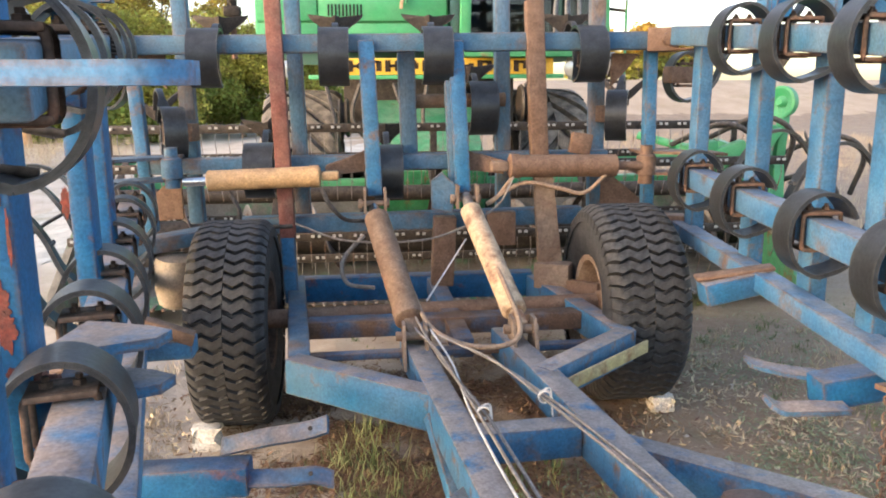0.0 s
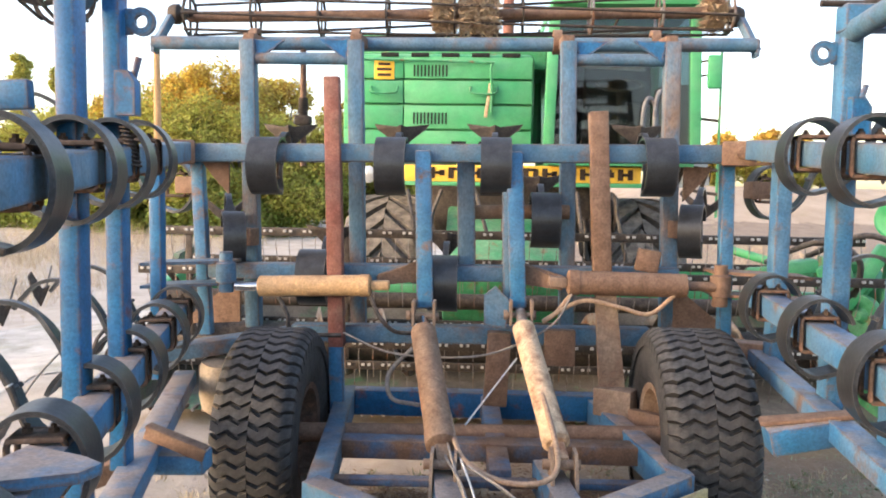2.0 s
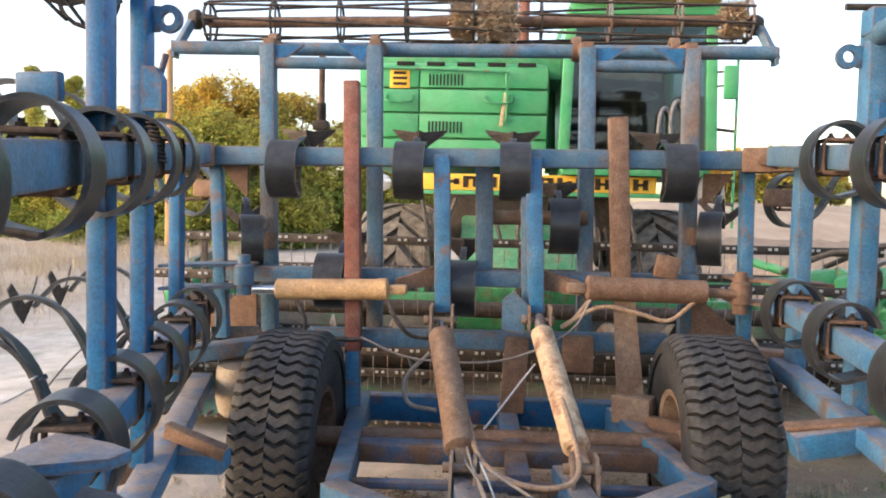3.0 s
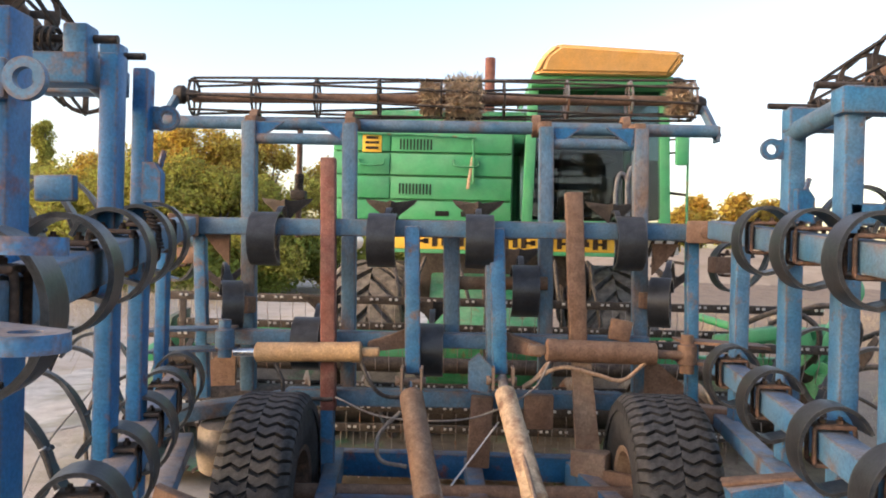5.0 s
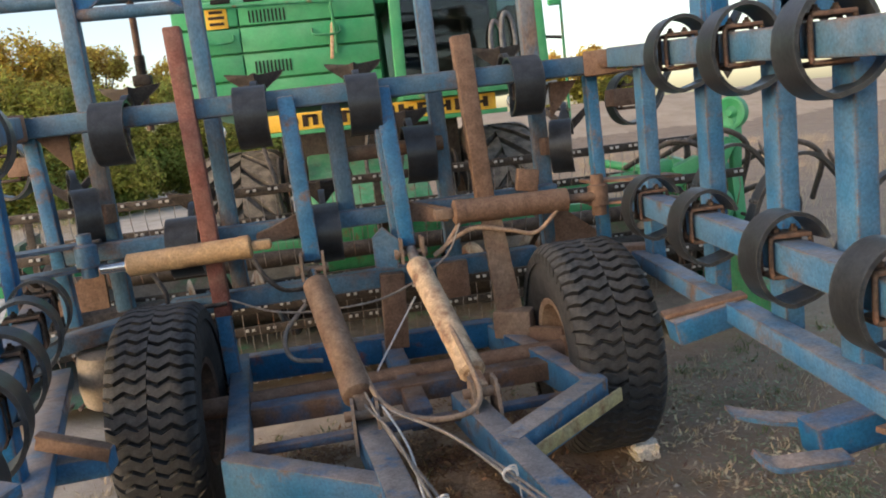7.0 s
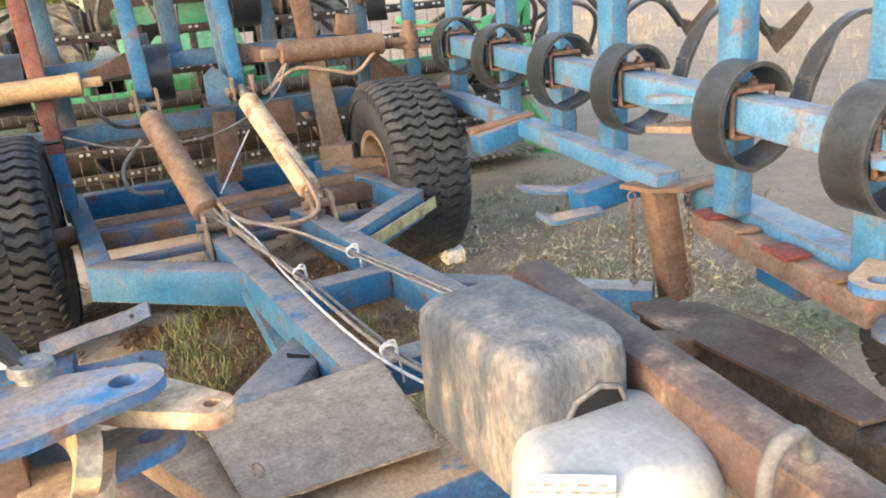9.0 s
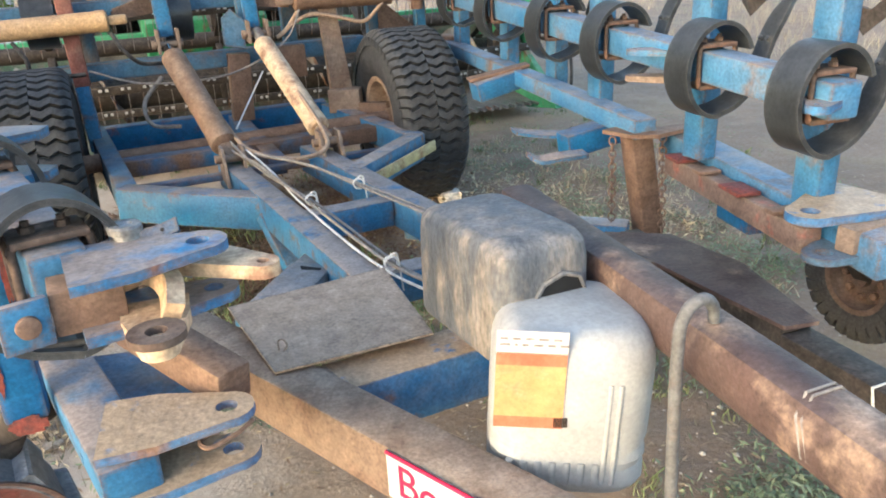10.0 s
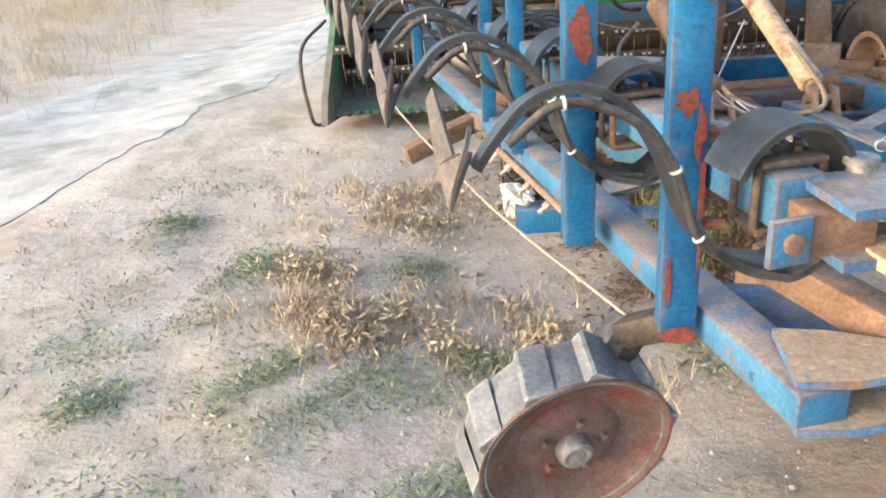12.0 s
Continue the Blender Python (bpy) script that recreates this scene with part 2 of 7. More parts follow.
def add_box(bm, p, q, w, h, up=(0, 0, 1), bev=0.008, seg=2):
    """A bar from p to q, w wide and h high."""
    p, q = Vector(p), Vector(q)
    d = (q - p).normalized()
    up = Vector(up)
    if abs(d.dot(up)) > 0.98:
        up = Vector((0, 1, 0))
    s = d.cross(up).normalized()
    u = s.cross(d)
    vs = [bm.verts.new(e + s * a * w / 2 + u * b * h / 2) for e in (p, q) for a, b in ((-1, -1), (1, -1), (1, 1), (-1, 1))]
    fs = [(0, 1, 2, 3), (7, 6, 5, 4), (0, 4, 5, 1), (1, 5, 6, 2), (2, 6, 7, 3), (3, 7, 4, 0)]
    faces = [bm.faces.new([vs[i] for i in f]) for f in fs]
    if bev:
        edges = list({e for f in faces for e in f.edges})
        bmesh.ops.bevel(bm, geom=edges, offset=min(bev, w * 0.3, h * 0.3), segments=seg, affect="EDGES", profile=0.5)


def frames_along(pts):
    pts = [Vector(p) for p in pts]
    out = []
    n = None
    for i, p in enumerate(pts):
        t = (pts[min(i + 1, len(pts) - 1)] - pts[max(i - 1, 0)]).normalized()
        if n is None:
            n = t.orthogonal().normalized()
        n = (n - t * n.dot(t)).normalized()
        out.append((p, t, n, t.cross(n)))
    return out


def add_tube(bm, pts, r, seg=10, cap=True, radii=None):
    rings = []
    for i, (p, t, n, b) in enumerate(frames_along(pts)):
        rr = radii[i] if radii else r
        rings.append([bm.verts.new(p + (n * math.cos(2 * math.pi * k / seg) + b * math.sin(2 * math.pi * k / seg)) * rr) for k in range(seg)])
    for a, c in zip(rings, rings[1:]):
        for k in range(seg):
            bm.faces.new((a[k], a[(k + 1) % seg], c[(k + 1) % seg], c[k]))
    if cap:
        bm.faces.new(rings[0][::-1])
        bm.faces.new(rings[-1])


def add_ribbon(bm, pts, side, width, thick):
    """A flat strip along pts; side is the direction of its width."""
    side = Vector(side).normalized()
    pts = [Vector(p) for p in pts]
    rings = []
    for i, p in enumerate(pts):
        t = (pts[min(i + 1, len(pts) - 1)] - pts[max(i - 1, 0)]).normalized()
        nrm = t.cross(side).normalized()
        wd = width(i / (len(pts) - 1)) if callable(width) else width
        rings.append([bm.verts.new(p + side * a * wd / 2 + nrm * b * thick / 2) for a, b in ((-1, -1), (1, -1), (1, 1), (-1, 1))])
    for a, c in zip(rings, rings[1:]):
        for k in range(4):
            bm.faces.new((a[k], a[(k + 1) % 4], c[(k + 1) % 4], c[k]))
    bm.faces.new(rings[0][::-1])
    bm.faces.new(rings[-1])


def add_plate(bm, outline, thick, holes=()):
    """A plate from an outline of points in one plane, thickened along its normal."""
    vs = [bm.verts.new(p) for p in outline]
    f = bm.faces.new(vs)
    f.normal_update()
    n = f.normal.copy()
    r = bmesh.ops.extrude_face_region(bm, geom=[f])
    for v in r["geom"]:
        if isinstance(v, bmesh.types.BMVert):
            v.co += n * thick


def add_ring(bm, c, axis, r_in, r_out, thick, seg=24):
    c, axis = Vector(c), Vector(axis).normalized()
    n = axis.orthogonal().normalized()
    b = axis.cross(n)
    rings = []
    for k in range(seg):
        d = n * math.cos(2 * math.pi * k / seg) + b * math.sin(2 * math.pi * k / seg)
        rings.append([bm.verts.new(c + d * r + axis * h * thick / 2) for r, h in ((r_in, -1), (r_out, -1), (r_out, 1), (r_in, 1))])
    for k in range(seg):
        a, e = rings[k], rings[(k + 1) % seg]
        for j in range(4):
            bm.faces.new((a[j], a[(j + 1) % 4], e[(j + 1) % 4], e[j]))


def add_lathe(bm, c, axis, profile, seg=40):
    """profile: pairs of (along the axis, radius)."""
    c, axis = Vector(c), Vector(axis).normalized()
    n = axis.orthogonal().normalized()
    b = axis.cross(n)
    rings = [[bm.verts.new(c + axis * a + (n * math.cos(2 * math.pi * k / seg) + b * math.sin(2 * math.pi * k / seg)) * r) for k in range(seg)] for a, r in profile]
    for a, e in zip(rings, rings[1:]):
        for k in range(seg):
            bm.faces.new((a[k], a[(k + 1) % seg], e[(k + 1) % seg], e[k]))
    bm.faces.new(rings[0][::-1])
    bm.faces.new(rings[-1])


def bar(name, parent, p, q, w, h, m, label="", up=(0, 0, 1), bev=0.008):
    bm = bmesh.new()
    add_box(bm, p, q, w, h, up, bev)
    return part(name, bm, m, parent, label)


def pipe(name, parent, pts, r, m, label="", seg=12):
    bm = bmesh.new()
    add_tube(bm, pts, r, seg)
    return part(name, bm, m, parent, label, 60)


def curve(pts, n=8):
    """A smooth line through pts."""
    p = [Vector(x) for x in pts]
    p = [p[0] * 2 - p[1]] + p + [p[-1] * 2 - p[-2]]
    out = []
    for i in range(1, len(p) - 2):
        for k in range(n):
            t = k / n
            out.append(0.5 * ((2 * p[i]) + (p[i + 1] - p[i - 1]) * t + (2 * p[i - 1] - 5 * p[i] + 4 * p[i + 1] - p[i + 2]) * t * t + (3 * p[i] - p[i - 1] - 3 * p[i + 1] + p[i + 2]) * t ** 3))
    out.append(p[-2])
    return out


def sstep(a, b, x):
    t = min(1.0, max(0.0, (x - a) / (b - a)))
    return t * t * (3 - 2 * t)


def ground_h(x, y):
    h = 0.045 + 0.02 * min(3, max(-1, x)) + 0.07 * sstep(-1.1, -2.2, x) * (1 - sstep(5, 9, y))
    h -= 0.1 * sstep(-3.7, -5.0, x) * (1 - sstep(-7.5, -9.5, x)) * (1 - sstep(20, 40, y))
    h += 0.015 * noise.noise(Vector((x * 0.9, y * 0.9, 0))) + 0.01 * noise.noise(Vector((x * 3.1, y * 3.1, 5)))
    h += 0.011 * noise.noise(Vector((x * 6.5, y * 6.5, 2))) + 0.006 * noise.noise(Vector((x * 14, y * 14, 7)))
    # low earth bank beyond the harvester
    h += 2.1 * sstep(26, 40, y - 0.25 * x) * sstep(2, 9, x)
    return h


CLAMPM = mat("dark_rusty_clamp_steel", (0.06, 0.042, 0.034), (0.12, 0.075, 0.055), 0.7, 0, 12, rust=0.2, rust_col=(0.17, 0.09, 0.06), dust=0.3, bump=0.25)
TROUGH = mat("dusty_worn_trough_steel", (0.13, 0.12, 0.1), (0.2, 0.19, 0.165), 0.8, 0, 3, rust=0.25, rust_col=(0.03, 0.17, 0.08), rust_scale=2, dust=0.5, dust_col=(0.33, 0.29, 0.24), bump=0.2)
OXIDE = mat("chipped_red_oxide", (0.24, 0.055, 0.04), (0.12, 0.05, 0.042), 0.75, 0, 45, bump=0.3)
FADED = mat("pale_faded_blue_paint", (0.03, 0.17, 0.34), (0.09, 0.215, 0.345), 0.55, 0, 5, rust=0.1, rust_col=(0.125, 0.08, 0.058), rust_scale=5, dust=0.7, dust_col=(0.31, 0.25, 0.21), dust_from=0.1, dust_lo=0.15, bump=0.18, edge=1.0)
LUGB = mat("dusty_blue_lug_paint", (0.02, 0.16, 0.36), (0.05, 0.21, 0.4), 0.45, 0, 6, rust=0.16, rust_col=(0.17, 0.09, 0.07), rust_scale=14, dust=1.6, dust_col=(0.3, 0.25, 0.225), dust_from=0.3, dust_lo=0.05, bump=0.2, edge=0.8)
LUGT = mat("mud_topped_blue_lug", (0.02, 0.15, 0.34), (0.06, 0.2, 0.38), 0.5, 0, 9, rust=0.1, rust_col=(0.17, 0.09, 0.06), dust=2.6, dust_col=(0.45, 0.325, 0.21), dust_from=0.2, dust_lo=0.06, bump=0.3, edge=0.8)
LATCH = mat("flaking_red_brown_paint", (0.13, 0.085, 0.07), (0.2, 0.13, 0.105), 0.7, 0, 8, rust=0.14, rust_col=(0.26, 0.06, 0.04), rust_scale=8, dust=0.5, dust_col=(0.32, 0.25, 0.2), bump=0.3, edge=0.8, edge_col=(0.28, 0.2, 0.15))
RAMB = mat("brown_dust_caked_steel", (0.165, 0.102, 0.068), (0.235, 0.15, 0.1), 0.85, 0, 7, rust=0.2, rust_col=(0.14, 0.085, 0.06), dust=0.5, dust_col=(0.36, 0.26, 0.18), bump=0.3)
BEAMT = mat("tan_dust_on_brown_beam", (0.17, 0.115, 0.082), (0.25, 0.175, 0.128), 0.9, 0, 6, rust=0.2, rust_col=(0.13, 0.08, 0.056), dust=0.9, dust_col=(0.36, 0.28, 0.21), dust_from=0.2, dust_lo=0.2, bump=0.3, edge=0.6)
POSTR = mat("grey_blue_post_paint_with_rust", (0.035, 0.145, 0.26), (0.095, 0.185, 0.26), 0.6, 0, 4, rust=0.27, rust_col=(0.15, 0.105, 0.08), rust_scale=3.0, dust=0.5, dust_col=(0.28, 0.23, 0.195), bump=0.22, streak=0.5, edge=1.0)
PATCHY = mat("blue_paint_with_brown_rust_areas", (0.014, 0.13, 0.28), (0.05, 0.17, 0.3), 0.6, 0, 4, rust=0.55, rust_col=(0.12, 0.07, 0.046), rust_scale=2.2, dust=0.5, dust_col=(0.29, 0.215, 0.16), dust_from=0.1, dust_lo=0.1, bump=0.2, edge=0.8)
STRIP = mat("faded_yellow_strip", (0.5, 0.43, 0.2), (0.4, 0.35, 0.2), 0.6, 0, 9, rust=0.15, dust=0.3, bump=0.1)
TUBEM = mat("grey_blue_dusty_steel", (0.16, 0.2, 0.25), (0.22, 0.23, 0.25), 0.6, 0, 9, rust=0.2, rust_col=(0.15, 0.12, 0.1), dust=0.7, dust_col=(0.32, 0.29, 0.27), bump=0.2)
HUBM = mat("dented_grey_hub_steel", (0.34, 0.34, 0.34), (0.2, 0.19, 0.18), 0.45, 0.4, 18, rust=0.12, bump=0.5, bump_scale=30)
SWEEPM = mat("worn_grey_sweep_steel", (0.125, 0.112, 0.108), (0.085, 0.075, 0.072), 0.5, 0.3, 14, rust=0.15, rust_col=(0.14, 0.09, 0.065), dust=0.3, bump=0.2)
DRAWB = mat("dust_covered_blue_beam_paint", (0.012, 0.14, 0.3), (0.045, 0.18, 0.33), 0.5, 0, 6, rust=0.14, rust_col=(0.13, 0.085, 0.065), rust_scale=9, dust=1.9, dust_col=(0.3, 0.27, 0.255), dust_from=0.3, dust_lo=0.07, bump=0.2, edge=1.0)
POSTB = mat("mottled_blue_post_paint", (0.02, 0.15, 0.31), (0.055, 0.185, 0.32), 0.45, 0, 5, rust=0.05, rust_col=(0.13, 0.085, 0.065), rust_scale=9, dust=0.4, dust_col=(0.3, 0.25, 0.21), bump=0.14, edge=1.0)
TANKM = mat("dirty_cream_plastic", (0.36, 0.31, 0.25), (0.28, 0.23, 0.18), 0.6, 0, 6, dust=0.4, bump=0.1)
PIPEG = mat("weathered_grey_pipe_steel", (0.15, 0.155, 0.155), (0.1, 0.1, 0.1), 0.6, 0, 12, rust=0.12, rust_col=(0.14, 0.1, 0.075), dust=0.3, bump=0.2)


# ---- ground, road, distance ----
def spread(lo, hi, near_lo, near_hi, step, grow=1.16):
    xs = [near_lo + i * step for i in range(int((near_hi - near_lo) / step) + 1)]
    s, x = step, xs[-1]
    while x < hi:
        s *= grow
        x += s
        xs.append(min(x, hi))
    s, x, low = step, near_lo, []
    while x > lo:
        s *= grow
        x -= s
        low.append(max(x, lo))
    return low[::-1] + xs


def ground_mat():
    m = bpy.data.materials.new("dry_sandy_soil")
    m.use_nodes = True
    n, l = m.node_tree.nodes, m.node_tree.links
    b = n["Principled BSDF"]
    tc = n.new("ShaderNodeTexCoord")

    def noi(s, d=6.0, r=0.6, dist=0.0):
        x = n.new("ShaderNodeTexNoise")
        x.inputs["Scale"].default_value, x.inputs["Detail"].default_value, x.inputs["Roughness"].default_value, x.inputs["Distortion"].default_value = s, d, r, dist
        l.new(tc.outputs["Object"], x.inputs["Vector"])
        return x.outputs["Fac"]

    def ramp(src, stops):
        x = n.new("ShaderNodeValToRGB")
        e = x.color_ramp.elements
        e[0].position, e[0].color = stops[0][0], (*stops[0][1], 1)
        e[1].position, e[1].color = stops[-1][0], (*stops[-1][1], 1)
        for p, c in stops[1:-1]:
            e.new(p).color = (*c, 1)
        l.new(src, x.inputs["Fac"])
        return x.outputs["Color"]

    def mix(f, a, c):
        x = n.new("ShaderNodeMix")
        x.data_type = "RGBA"
        l.new(f, x.inputs[0])
        l.new(a, x.inputs[6])
        l.new(c, x.inputs[7])
        return x.outputs[2]

    soil = ramp(noi(1.6, 8, 0.65), [(0.3, (0.38, 0.305, 0.23)), (0.5, (0.5, 0.42, 0.335)), (0.72, (0.6, 0.525, 0.435))])
    sep = n.new("ShaderNodeSeparateXYZ")
    l.new(tc.outputs["Object"], sep.inputs[0])
    side = n.new("ShaderNodeMath")
    side.operation, side.inputs[1].default_value, side.inputs[2].default_value = "MULTIPLY_ADD", 0.24, 0.17
    l.new(sep.outputs["X"], side.inputs[0])
    both = n.new("ShaderNodeMath")
    both.operation = "ADD"
    l.new(side.outputs[0], both.inputs[0])
    l.new(noi(1.1, 6, 0.6), both.inputs[1])
    # soil turns browner and darker towards +x, with a noise-ragged border
    brown_mask = ramp(both.outputs[0], [(0.4, (0, 0, 0)), (0.72, (0.97, 0.97, 0.97))])
    brown = ramp(noi(2.3, 8, 0.65), [(0.3, (0.16, 0.1, 0.056)), (0.7, (0.29, 0.19, 0.112))])
    soil = mix(brown_mask, soil, brown)
    # paler bank: low sunlight put into the soil colour by height
    sunlit_tint = ramp(noi(0.7, 8, 0.65), [(0.3, (0.36, 0.25, 0.15)), (0.7, (0.54, 0.4, 0.27))])
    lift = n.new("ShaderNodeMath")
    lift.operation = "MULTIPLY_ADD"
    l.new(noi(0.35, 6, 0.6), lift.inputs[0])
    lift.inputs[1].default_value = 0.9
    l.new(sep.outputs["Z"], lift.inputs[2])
    soil = mix(ramp(lift.outputs[0], [(0.98, (0, 0, 0)), (1.0, (0.9, 0.9, 0.9))]), soil, sunlit_tint)
    grain = ramp(noi(45, 4, 0.7), [(0.35, (0.25, 0.2, 0.16)), (0.65, (0.55, 0.48, 0.41))])
    f1 = n.new("ShaderNodeMath")
    f1.operation, f1.inputs[1].default_value = "MULTIPLY", 0.35
    l.new(noi(14, 5), f1.inputs[0])
    c = mix(f1.outputs[0], soil, grain)
    dry = ramp(noi(30, 5, 0.7), [(0.35, (0.2, 0.16, 0.07)), (0.65, (0.4, 0.33, 0.17))])
    gm = ramp(noi(0.55, 9, 0.68, 0.6), [(0.55, (0, 0, 0)), (0.7, (0.6, 0.6, 0.6))])
    c = mix(gm, c, dry)
    weed = ramp(noi(38, 5, 0.7), [(0.35, (0.08, 0.1, 0.045)), (0.65, (0.24, 0.26, 0.13))])
    wm = ramp(noi(0.9, 9, 0.7, 0.8), [(0.6, (0, 0, 0)), (0.74, (0.5, 0.5, 0.5))])
    c = mix(wm, c, weed)
    l.new(c, b.inputs["Base Color"])
    b.inputs["Roughness"].default_value = 0.95
    bp = n.new("ShaderNodeBump")
    bp.inputs["Strength"].default_value, bp.inputs["Distance"].default_value = 0.6, 0.03
    ad = n.new("ShaderNodeMath")
    ad.operation = "ADD"
    l.new(noi(16, 8, 0.7), ad.inputs[0])
    l.new(noi(5, 5, 0.6), ad.inputs[1])
    l.new(ad.outputs[0], bp.inputs["Height"])
    l.new(bp.outputs["Normal"], b.inputs["Normal"])
    return m


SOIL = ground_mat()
ROADM = mat("pale_trodden_dirt", (0.6, 0.56, 0.5), (0.5, 0.45, 0.39), 0.95, 0, 1.2, rust=0.22, rust_col=(0.24, 0.22, 0.17), rust_scale=1.1, bump=0.5, bump_scale=18)


def build_ground():
    xs, ys = spread(-1500, 1500, -4.2, 4, 0.055, 1.12), spread(-400, 2500, 0, 6, 0.055, 1.12)
    bm = bmesh.new()
    rows = [[bm.verts.new((x, y, ground_h(x, y))) for x in xs] for y in ys]
    for a, c in zip(rows, rows[1:]):
        for i in range(len(xs) - 1):
            bm.faces.new((a[i], a[i + 1], c[i + 1], c[i]))
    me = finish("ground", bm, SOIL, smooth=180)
    tagged(new("ground", me), "dry sandy farmyard soil with weeds and straw", "ground", kind="structure")


def road_x(y):
    """The middle of the dirt track."""
    return -5.9 + 0.05 * y + 0.009 * max(0, y) ** 2


def build_road():
    bm = bmesh.new()
    rows = []
    y = -12.0
    while y < 30:
        w = 1.35
        row = []
        for k in range(9):
            s = -1 + k / 4
            edge = (0.3 * noise.noise(Vector((y * 1.1, s * 3, 9))) + 0.07 * noise.noise(Vector((y * 4.3, s * 3, 4)))) if abs(s) > 0.9 else 0
            x = road_x(y) + s * w + edge
            row.append(bm.verts.new((x, y, ground_h(x, y) + (0.022 if abs(s) < 0.9 else 0.006))))
        rows.append(row)
        y += 0.1
    for a, c in zip(rows, rows[1:]):
        for i in range(8):
            bm.faces.new((a[i], a[i + 1], c[i + 1], c[i]))
    me = finish("road", bm, ROADM, smooth=180)
    tagged(new("road", me), "pale trodden dirt track with a crumbling edge", "road", kind="structure")


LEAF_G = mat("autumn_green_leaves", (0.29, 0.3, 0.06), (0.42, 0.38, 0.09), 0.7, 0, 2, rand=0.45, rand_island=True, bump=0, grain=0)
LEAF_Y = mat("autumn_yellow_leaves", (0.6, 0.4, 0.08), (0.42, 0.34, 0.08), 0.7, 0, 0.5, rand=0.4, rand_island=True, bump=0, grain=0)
LEAF_D = mat("dark_green_shaded_leaves", (0.17, 0.22, 0.045), (0.27, 0.3, 0.07), 0.7, 0, 2, rand=0.45, rand_island=True, bump=0, grain=0)
for leafy in (LEAF_G, LEAF_Y, LEAF_D):
    ln, ll = leafy.node_tree.nodes, leafy.node_tree.links
    pb = ln["Principled BSDF"]
    tr = ln.new("ShaderNodeBsdfTranslucent")
    ll.new(pb.inputs["Base Color"].links[0].from_socket, tr.inputs["Color"])
    ms = ln.new("ShaderNodeMixShader")
    ms.inputs[0].default_value = 0.45
    ll.new(pb.outputs[0], ms.inputs[1])
    ll.new(tr.outputs[0], ms.inputs[2])
    ll.new(ms.outputs[0], ln["Material Output"].inputs["Surface"])
BARK = mat("grey_brown_bark", (0.14, 0.11, 0.085), (0.2, 0.165, 0.13), 0.9, 0, 8, streak=0.3, bump=0.6, bump_scale=25)


def leaf_cloud(bm, rng, clumps, leaf, count):
    for cx, cy, cz, r, rz in clumps:
        for _ in range(count):
            while True:
                d = Vector((rng.uniform(-1, 1), rng.uniform(-1, 1), rng.uniform(-1, 1)))
                if 0.05 < d.length < 1:
                    break
            d *= (0.55 + 0.45 * rng.random()) / max(0.4, d.length) * (0.6 + 0.5 * rng.random())
            p = Vector((cx + d.x * r, cy + d.y * r, cz + d.z * rz))
            a = Vector((rng.gauss(0, 1), rng.gauss(0, 1), rng.gauss(0, 0.7))).normalized()
            b = a.orthogonal().normalized()
            s = leaf * rng.uniform(0.5, 1.3)
            v = [bm.verts.new(p + a * s), bm.verts.new(p + b * s * 0.5), bm.verts.new(p - a * s), bm.verts.new(p - b * s * 0.5)]
            bm.faces.new(v)


def tree(x, y, height, width, kind, label, seed, group="roadside trees", leaves=170, leaf=0.16):
    rng = random.Random(seed)
    z0 = ground_h(x, y)
    t = thing("tree", (x, y, z0), label, "tree", group)
    bm = bmesh.new()
    top = z0 + height * 0.75
    lean = rng.uniform(-0.3, 0.3)
    trunk = [(x + lean * k * k / 9, y, z0 - 0.1 + (top - z0) * k / 3) for k in range(4)]
    add_tube(bm, curve(trunk, 3), 0.1, 7, radii=[0.17 * (1 - 0.085 * i) * height / 6 for i in range(10)])
    clumps = []
    n = 26
    for i in range(n):
        f = rng.uniform(0.12, 1.0) if kind != "poplar" else i / n * 0.92 + 0.08
        spread_r = width * (1.1 - 0.75 * abs(f - 0.4)) if kind != "poplar" else width * (1 - 0.6 * f)
        ang = rng.uniform(0, 6.28)
        rr = spread_r * rng.uniform(0.2, 1.0)
        c = Vector((x + math.cos(ang) * rr, y + math.sin(ang) * rr * 0.7, z0 + height * f * 0.93))
        base = Vector((x + lean * f * f, y, z0 + height * max(0.05, f * 0.6)))
        add_tube(bm, curve([base, (base + c) / 2 + Vector((0, 0, 0.2)), c], 3), 0.05, 5, radii=[0.055 * (1 - 0.12 * k) * height / 6 for k in range(7)])
        r = width * rng.uniform(0.32, 0.58)
        clumps.append((c.x, c.y, c.z, r, r * rng.uniform(0.6, 1.2)))
    part("trunk", bm, BARK, t, smooth=60)
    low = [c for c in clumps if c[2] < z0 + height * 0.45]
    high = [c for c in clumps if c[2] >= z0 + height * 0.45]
    # lower clumps are darker: greener leaves, with their shade put into the colour
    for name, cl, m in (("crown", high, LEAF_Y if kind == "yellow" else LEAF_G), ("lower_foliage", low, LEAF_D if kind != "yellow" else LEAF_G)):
        if cl:
            b2 = bmesh.new()
            leaf_cloud(b2, rng, cl, leaf, leaves)
            part(name, b2, m, t, smooth=0)
    return t


